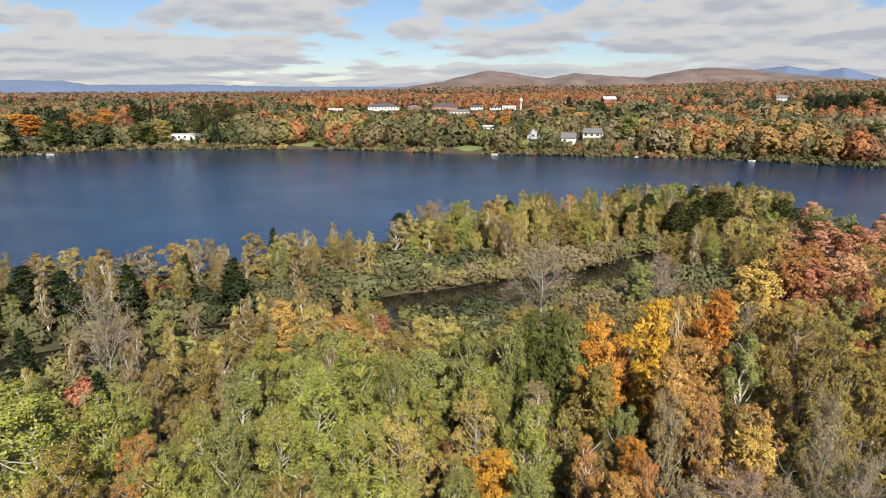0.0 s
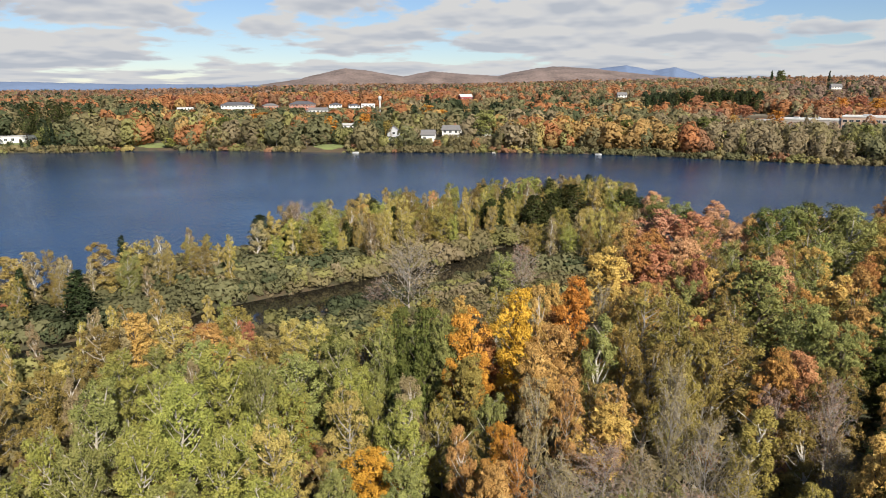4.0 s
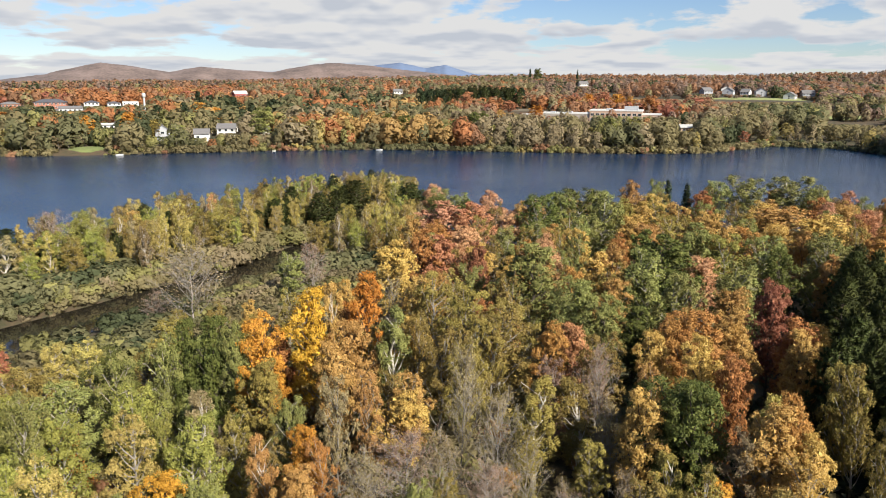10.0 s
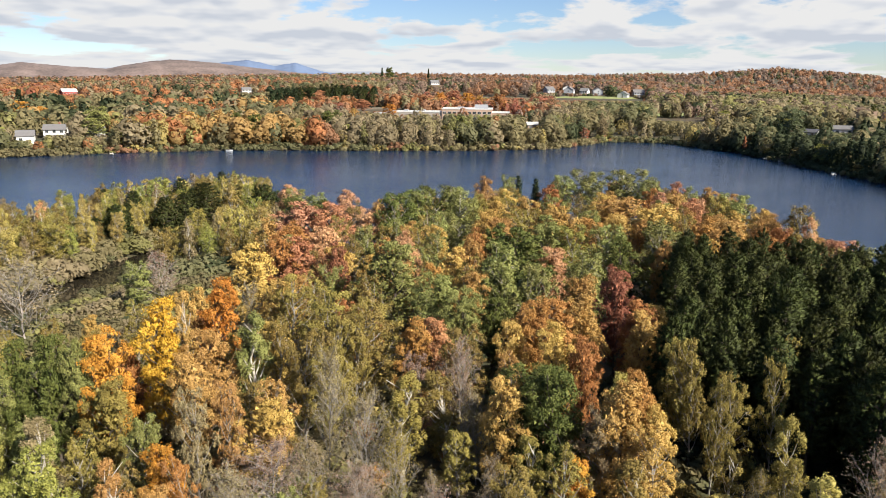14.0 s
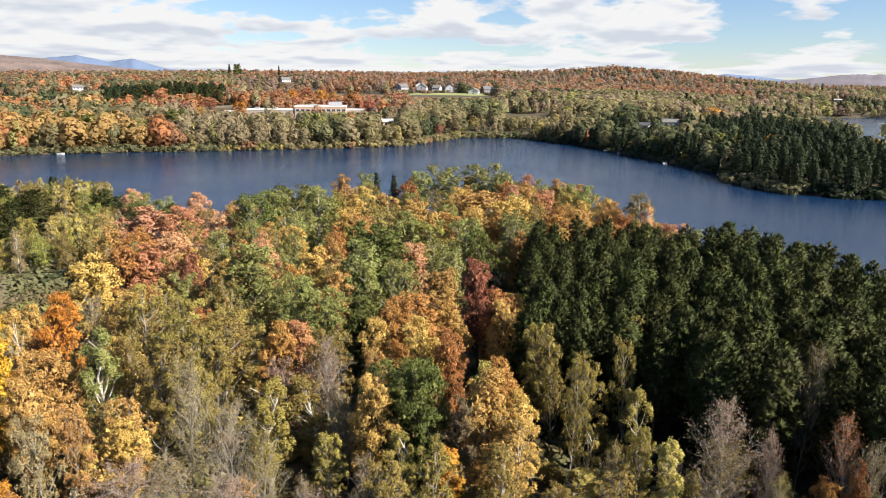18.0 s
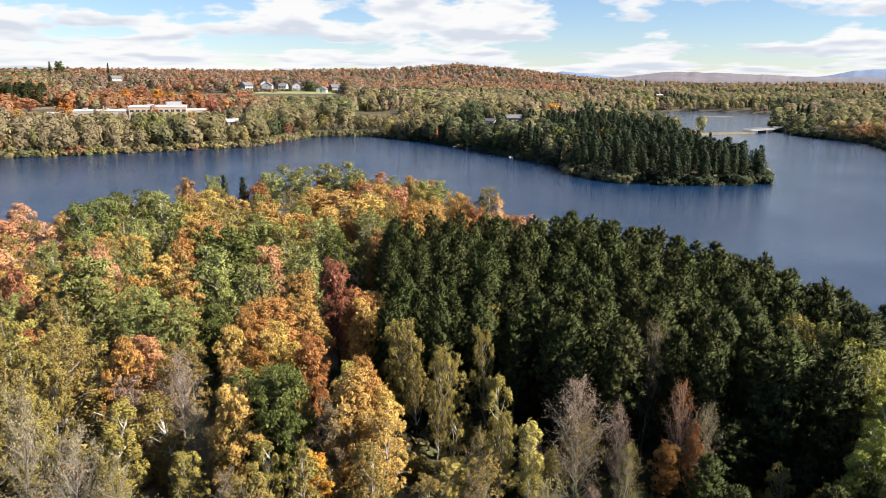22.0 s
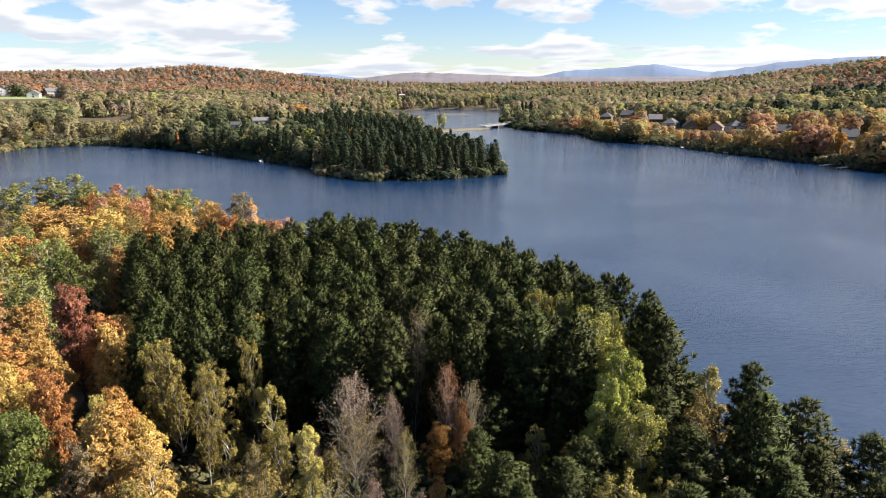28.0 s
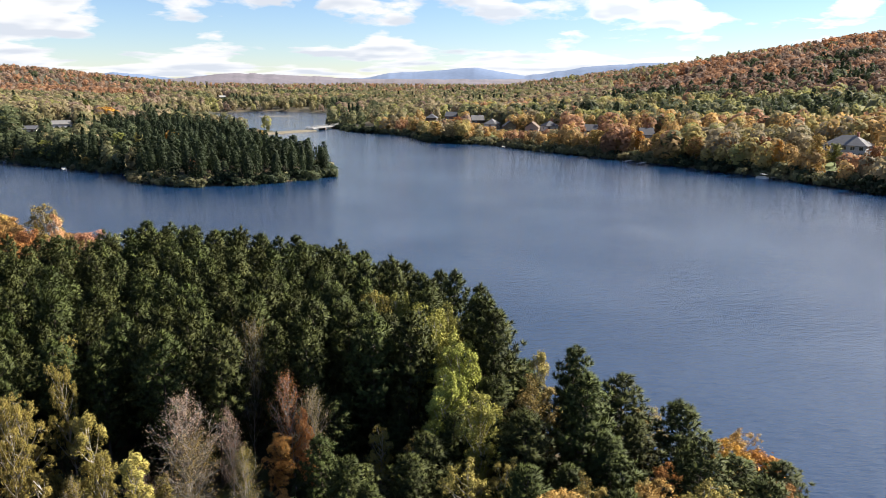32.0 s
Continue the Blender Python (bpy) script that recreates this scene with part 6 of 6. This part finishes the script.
def woods(name, label, rng, xs, ys, mix, high, n, clump=45):
    """One joined mass of woods: every tree placed on the ground, turned, sized and coloured on its own."""
    zs = ground_z(xs, ys)
    share = np.cumsum([m[2] for m in mix]) / sum(m[2] for m in mix)
    drift = 0.5 + np.arcsin(np.sin(3.0 * ripple(xs + 37 * clump, ys, clump) + 2.0 * ripple(xs, ys - 90, clump * 2.7))) / math.pi
    kinds = np.searchsorted(share, np.clip(np.where(rng.uniform(size=len(xs)) < 0.80, drift, rng.uniform(size=len(xs))), 0, 0.999))
    bear, far = np.degrees(np.arctan2(xs, ys)), np.hypot(xs, ys)
    room = np.full(len(xs), 99.0)
    for b0, half, up, dist in SIGHT:
        hit = (np.abs(bear - b0) < half + 0.35) & (far < dist)
        room = np.where(hit, np.minimum(room, EYE[2] + far * np.tan(np.radians(up)) - zs), room)
    V, F, I, N, base = [], [], [], [], 0
    for x, y, z, k, top in zip(xs, ys, zs, kinds, room):
        shape, colour, _ = mix[k]
        v, f, part_of, nor = SMALL[(shape, int(rng.integers(0, 4)), n)]
        h = rng.uniform(*high) * (1.12 if shape in ("fir", "pine") else 1.0)
        w = h * rng.uniform(0.85, 1.2) * (0.98 if shape == "round" else 0.95)
        if top < h:
            if top < 2.5:
                continue
            h, w = top, max(top, w * 0.6)
        a = rng.uniform(0, 6.28)
        c, s = math.cos(a), math.sin(a)
        V.append(np.column_stack([(v[:, 0] * c - v[:, 1] * s) * w + x, (v[:, 0] * s + v[:, 1] * c) * w + y, v[:, 2] * h + z]))
        N.append(np.column_stack([nor[:, 0] * c - nor[:, 1] * s, nor[:, 0] * s + nor[:, 1] * c, nor[:, 2]]))
        F.append(f + base)
        I.append(np.where(part_of == 0, PALETTE.index(colour), len(PALETTE)))
        base += len(v)
    if V:
        ob = new(name, mesh_of(name, np.vstack(V), np.vstack(F), FAR_MATS, np.concatenate(I), normals=np.vstack(N)))
        tagged(ob, label, "woods", kind="stuff")


def sow(seed, n, a0, a1, d0, d1, gap, s0, s1):
    """Random places on the far land, s0 to s1 metres inland, with a least gap kept by a grid."""
    rng = np.random.default_rng(seed)
    m = n * (150 if s1 < 10 else 24 if s1 < 100 else 7)
    a = np.radians(rng.uniform(a0, a1, m))
    d = np.sqrt(rng.uniform(d0 * d0, d1 * d1, m))
    x, y = d * np.sin(a), d * np.cos(a)
    ds = shore(x, y)
    ok = (ds > s0) & (ds < s1) & (d > 205)
    for ox, oy, r in OPEN:
        ok &= np.hypot(x - ox, y - oy) > r
    x, y = x[ok], y[ok]
    _, first = np.unique(np.stack([np.floor(x / gap), np.floor(y / gap)]), axis=1, return_index=True)
    first = rng.permutation(first)[:n]
    return x[first], y[first], rng


MIX_SHORE = [("round", "deep", 0.6), ("round", "green", 3), ("round", "lime", 2.5), ("round", "olive", 5), ("narrow", "olive", 2), ("round", "tan", 3.5), ("narrow", "yellow", 0.8), ("round", "gold", 1.5), ("round", "orange", 0.8)]
MIX_THICKET = [("round", "green", 1.5), ("narrow", "lime", 1), ("round", "olive", 4), ("narrow", "tan", 5), ("round", "tan", 4), ("narrow", "yellow", 0.8), ("round", "rust", 0.8)]
MIX_BAY = [("fir", "spruce", 0.6), ("round", "deep", 4), ("round", "green", 3), ("round", "olive", 3), ("narrow", "olive", 1.5), ("narrow", "tan", 1.5), ("round", "yellow", 0.5)]
MIX_TOWN = [("pine", "needle", 1.4), ("round", "deep", 1.5), ("round", "green", 4), ("round", "olive", 3), ("round", "tan", 1), ("round", "gold", 1.2), ("round", "orange", 3)]
MIX_MAPLES = [("round", "gold", 1), ("round", "orange", 6), ("round", "rust", 4), ("round", "red", 1.2), ("round", "olive", 0.5)]
MIX_SLOPES = [("round", "deep", 0.8), ("round", "green", 2.4), ("round", "olive", 4), ("round", "tan", 3), ("round", "rust", 3), ("round", "orange", 1.4)]
MIX_PASTURE = [("round", "deep", 0.8), ("round", "green", 1.5), ("round", "lime", 1), ("round", "olive", 5), ("round", "tan", 4), ("round", "mauve", 1.5), ("round", "rust", 0.8)]
MIX_POINT = [("fir", "spruce", 2), ("pine", "needle", 9)]
MIX_NECK = [("fir", "spruce", 1.2), ("pine", "needle", 2.5), ("round", "deep", 3), ("round", "green", 2.5), ("round", "olive", 3.5), ("narrow", "olive", 1), ("round", "tan", 1.5), ("narrow", "yellow", 0.5)]
MIX_WEST = [("pine", "needle", 1.6), ("fir", "spruce", 0.6), ("round", "deep", 1.5), ("round", "green", 4), ("round", "olive", 4), ("round", "lime", 1.6), ("round", "gold", 0.8), ("round", "orange", 0.6)]
MIX_WESTBACK = [("pine", "needle", 1.6), ("round", "deep", 2), ("round", "green", 3.5), ("round", "olive", 3), ("round", "rust", 1.6), ("round", "orange", 1)]
# The eastern hill's shade is put into these darker leaf colours.
MIX_EASTSHADE = [("pine", "needle", 2.5), ("round", "deep", 2), ("round", "wine", 7), ("round", "mauve", 2), ("round", "rust", 4)]
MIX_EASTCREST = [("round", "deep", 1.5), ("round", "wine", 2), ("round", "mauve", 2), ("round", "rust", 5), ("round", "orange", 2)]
MIX_EAST = [("round", "green", 1), ("round", "lime", 2), ("round", "olive", 3), ("round", "tan", 2.5), ("round", "yellow", 2), ("round", "gold", 4), ("narrow", "gold", 1.5), ("round", "rust", 1.5)]
MIX_EASTLOW = [("pine", "needle", 0.8), ("round", "deep", 2), ("round", "green", 2.5), ("round", "lime", 4), ("narrow", "lime", 2), ("narrow", "olive", 2), ("round", "yellow", 2.5), ("round", "gold", 1.5), ("round", "rust", 2)]
MIX_VALLEY = [("fir", "spruce", 0.5), ("round", "deep", 1.5), ("round", "green", 3.5), ("round", "olive", 4), ("round", "lime", 1.4), ("round", "tan", 3), ("round", "mauve", 1)]
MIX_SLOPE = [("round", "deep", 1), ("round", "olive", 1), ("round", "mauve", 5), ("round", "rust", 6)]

BUSH_WARM = [("bush", "olive", 4), ("bush", "lime", 1.5), ("bush", "rust", 1), ("bush", "yellow", 1), ("bush", "green", 2)]
BUSH_DARK = [("bush", "deep", 3), ("bush", "spruce", 2), ("bush", "green", 2), ("bush", "olive", 0.6)]
for seed, label, n, sector, gap, inland, mix, high, fine in [
    (31, "low bushes along the far waterline", 620, (-36, 58, 330, 470), 2.8, (-0.8, 4), BUSH_WARM, (1.5, 3.8), 80),
    (32, "dark bushes along the waterline of the point", 520, (54, 92, 232, 460), 2.3, (-1.2, 4), BUSH_DARK, (1.5, 3.6), 80),
    (33, "dark bushes along the eastern waterline", 560, (88, 134, 235, 600), 2.6, (-1.0, 5), BUSH_DARK, (1.5, 4.0), 80),
    (41, "mixed green and yellow trees along the far shore", 420, (-36, -6, 340, 520), 5.4, (3, 60), MIX_WEST, (6, 17), 280),
    (42, "olive and yellow-green trees along the far shore", 470, (-8, 31, 330, 480), 5.0, (3, 55), MIX_SHORE, (6.5, 16.5), 280),
    (66, "thin tan and olive trees on the bank below the school", 330, (31, 51, 330, 480), 4.6, (3, 55), MIX_THICKET, (6, 14.5), 280),
    (43, "dark spruces and pines on the wooded point", 700, (74, 92, 232, 460), 4.1, (1.5, 90), MIX_POINT, (6.0, 10.5), 280),
    (55, "mixed olive and dark trees on the neck of the point", 460, (61, 75, 250, 460), 5.0, (1.5, 90), MIX_NECK, (6.5, 10.5), 280),
    (44, "dark green and olive trees in the bay", 340, (51, 72, 300, 560), 5.4, (3, 90), MIX_BAY, (6.5, 15), 280),
    (45, "golden and orange trees along the eastern shore", 560, (94, 134, 235, 480), 5.0, (3, 70), MIX_EAST, (5, 13.5), 280),
    (46, "green and rust woods behind the western shore", 1300, (-38, -12, 400, 1100), 7.5, (50, 700), MIX_WESTBACK, (9, 15), 100),
    (67, "green and orange trees among the houses", 900, (-12, 30, 400, 730), 6.6, (50, 290), MIX_TOWN, (7, 16), 100),
    (68, "belt of orange maples behind the white buildings", 700, (-13, 13, 725, 1010), 7.5, (200, 800), MIX_MAPLES, (10, 15), 100),
    (69, "olive and rust woods on the slope across the lake", 1100, (13, 37, 690, 1200), 7.2, (200, 800), MIX_SLOPES, (9, 14), 100),
    (70, "orange and red maples above the school", 420, (30, 50, 500, 640), 6.6, (90, 260), MIX_MAPLES, (9, 13), 100),
    (71, "olive and tan woods on the pastures", 700, (30, 60, 440, 800), 7.2, (48, 330), MIX_PASTURE, (8, 12), 100),
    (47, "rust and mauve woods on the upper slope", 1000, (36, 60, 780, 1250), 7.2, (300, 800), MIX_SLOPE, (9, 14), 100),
    (48, "autumn woods beyond the bay", 1000, (52, 84, 320, 900), 7.0, (70, 210), MIX_VALLEY, (9, 14), 100),
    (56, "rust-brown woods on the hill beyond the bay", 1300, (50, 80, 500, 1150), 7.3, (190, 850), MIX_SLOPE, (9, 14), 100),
    (54, "trees along the banks of the upper lake", 620, (62, 112, 440, 900), 6.0, (2, 70), MIX_VALLEY, (8, 12), 100),
    (49, "woods round the upper lake", 2600, (78, 112, 480, 1150), 7.5, (40, 800), MIX_VALLEY, (9, 14), 100),
    (50, "mixed green and yellow-green woods below the eastern hill", 950, (100, 136, 280, 700), 6.8, (65, 200), MIX_EASTLOW, (8, 13), 100),
    (53, "woods on the eastern hill, its shade put into dark green and wine-red", 1300, (104, 136, 380, 800), 7.0, (180, 480), MIX_EASTSHADE, (9, 14), 100),
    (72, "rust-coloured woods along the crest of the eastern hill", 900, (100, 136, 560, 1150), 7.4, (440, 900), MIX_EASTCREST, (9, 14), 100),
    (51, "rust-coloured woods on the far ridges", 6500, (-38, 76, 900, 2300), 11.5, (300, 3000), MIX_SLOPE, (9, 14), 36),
    (52, "woods of the far valley", 3200, (74, 136, 900, 2600), 12.5, (60, 3000), MIX_VALLEY + MIX_SLOPE, (9, 14), 36),
    (73, "stand of dark pines at the edge of the cleared slope", 170, (27, 35.5, 595, 690), 4.4, (90, 400), [("pine", "needle", 1)], (11, 14.5), 100),
]:
    xs, ys, rng = sow(seed, n, *sector, gap, *inland)
    woods("woods", label, rng, xs, ys, mix, high, fine)


def near_bushes(seed, label, n, a0, a1, d0, d1, gap, need, mix, high, fine=80):
    """The low growth of the marsh and of the forest's floor."""
    rng = np.random.default_rng(seed)
    a, d = np.radians(rng.uniform(a0, a1, n * 5)), np.sqrt(rng.uniform(d0 * d0, d1 * d1, n * 5))
    x, y = d * np.sin(a), d * np.cos(a)
    # The near bank of the slough carries only sedge, so that its water lies open.
    gap_to = reach(SLOUGH, x, y, False)
    before = np.hypot(x, y) < np.interp(np.degrees(np.arctan2(x, y)), np.degrees(np.arctan2(SLOUGH[:, 0], SLOUGH[:, 1])), np.hypot(SLOUGH[:, 0], SLOUGH[:, 1]))
    ok = (shore(x, y) > need) & (gap_to > 6.0) & ~(before & (gap_to < 14) & (x > -18) & (rng.uniform(size=len(x)) < 0.9))
    x, y = x[ok], y[ok]
    _, first = np.unique(np.stack([np.floor(x / gap), np.floor(y / gap)]), axis=1, return_index=True)
    first = rng.permutation(first)[:n]
    woods("undergrowth", label, rng, x[first], y[first], mix, high, fine, 9)


MARSH = [("bush", "deep", 1), ("bush", "green", 4), ("bush", "lime", 2), ("bush", "olive", 4), ("bush", "tan", 1)]
near_bushes(61, "olive and green marsh shrubs on the spit", 800, -16, 28, 120, 185, 1.9, 0.3, MARSH, (1.8, 4.2), 280)
near_bushes(65, "low marsh plants beside the slough", 900, -16, 28, 84, 130, 1.6, 0.3, MARSH, (1.2, 3.0), 280)
near_bushes(62, "olive and tan shrubs in the western marsh", 360, -37, -6, 55, 132, 2.2, 0.4, MARSH, (1.5, 3.8), 280)
near_bushes(63, "brown and green undergrowth below the near trees", 620, -36, 60, 26, 75, 1.9, 1.0, BUSH_WARM, (1.0, 2.6), 180)
near_bushes(64, "dark undergrowth along the edge of the pines", 620, 44, 130, 24, 120, 1.9, 0.4, BUSH_DARK, (1.0, 2.8))


def sedge(seed, label, n):
    """Low tufts of sedge along both banks of the slough."""
    rng = np.random.default_rng(seed)
    k = rng.uniform(2, len(SLOUGH) - 1.01, n * 4)
    i = k.astype(int)
    p = SLOUGH[i] + (SLOUGH[i + 1] - SLOUGH[i]) * (k - i)[:, None] + rng.normal(size=(n * 4, 2)) * 6.5
    gap_to = reach(SLOUGH, p[:, 0], p[:, 1], False)
    p = p[(gap_to > 6.2 + 1.0 * np.sin(p[:, 0] * 0.45)) & (gap_to < 14)][:n]
    woods("sedge", label, rng, p[:, 0], p[:, 1], [("bush", "olive", 4), ("bush", "tan", 3), ("bush", "green", 2), ("bush", "rust", 0.6)], (0.4, 0.95), 80, 6)


sedge(66, "low tan and olive sedge on the banks of the slough", 650)


# ---- mountains on the horizon ----
def ridge(name, label, dist, crest, mat, seed, deep=500):
    """A long hill: its crest at the given bearings and angles of sight, falling off to both sides."""
    rng = np.random.default_rng(seed)
    ba = np.array([c[0] for c in crest], float)
    ev = np.array([c[1] for c in crest], float)
    b = np.arange(ba[0], ba[-1], 0.12)
    top = EYE[2] + dist * np.tan(np.radians(np.interp(b, ba, ev)))
    top = top + np.convolve(rng.normal(size=len(b)), np.ones(5) / 5, "same") * 2.2
    rows = []
    for j, k in enumerate(np.linspace(-1, 1, 13)):
        d = dist + k * deep
        fall = math.cos(k * math.pi / 2) ** 1.2
        x, y = d * np.sin(np.radians(b)), d * np.cos(np.radians(b))
        bump = 0.9 + 0.07 * ripple(x, y, 190) + 0.04 * ripple(x + 300, y, 75)
        z = -20 + (top + 20) * fall * (1.0 if abs(k) < 0.05 else np.clip(bump, 0.6, 1.0))
        rows.append(np.column_stack([d * np.sin(np.radians(b)), d * np.cos(np.radians(b)), z]))
    v = np.vstack(rows)
    i = np.arange(len(v)).reshape(13, len(b))
    q = np.stack([i[:-1, :-1], i[:-1, 1:], i[1:, 1:], i[1:, :-1]], -1).reshape(-1, 4)[:, ::-1]
    ob = new(name, mesh_of(name, v, q, [mat], smooth=True))
    tagged(ob, label, "mountain", kind="structure")


HILL_RUST = plain("hill_forest_rust", (0.135, 0.100, 0.088), 1.0, 0, 0.010, 0.6, 0)
# The haze of distance is put into this blue base colour.
HILL_HAZE = plain("hill_painted_haze", (0.105, 0.150, 0.245), 1.0, 0, 0.004, 0.15, 0)
HILL_MID = plain("hill_far_mauve", (0.125, 0.11, 0.13), 1.0, 0, 0.008, 0.3, 0)
ridge("backdrop_hills", "rust and green wooded mountains on the horizon", 3600, [(-3, 0.1), (0, 0.55), (2, 1.05), (3.6, 1.38), (5.2, 1.22), (8.1, 0.75), (10.4, 1.16), (13, 0.95), (15.7, 0.8), (18, 1.25), (20.1, 1.52), (23, 1.35), (26, 1.0), (31, 0.5), (36, 0.2)], HILL_RUST, 1)
ridge("backdrop_hills", "mountain tops on the horizon, distance haze put into their blue colour", 4300, [(20, 0.3), (22.5, 1.2), (25.6, 1.56), (27.6, 1.15), (29.2, 1.4), (31.2, 0.78), (34, 0.4), (37, 0.2)], HILL_HAZE, 2)
ridge("backdrop_hills", "low hills on the flat horizon, distance haze put into their blue colour", 4300, [(-40, 0.6), (-28, 0.55), (-26.5, 0.25), (-20, 0.3), (-12, 0.15), (-2, 0.1)], HILL_HAZE, 3)
ridge("backdrop_hills", "mauve wooded hills beyond the upper lake", 3400, [(74, 0.05), (78.3, 0.12), (82, 0.54), (83.6, 0.56), (87.9, 0.36), (92.3, 0.16), (106, 0.15), (118, 0.15)], HILL_MID, 4)
ridge("backdrop_hills", "mountains beyond the valley, distance haze put into their blue colour", 4400, [(69, 0.2), (72.3, 0.25), (74.1, 0.6), (76, 0.4), (78.3, 0.15), (81, 0.45), (88, 0.25), (92.3, 0.2), (94.5, 0.6), (98.2, 0.83), (101.3, 1.08), (105.3, 0.45), (108, 0.8), (110.6, 1.2), (114.8, 1.42), (122, 1.3)], HILL_HAZE, 5)
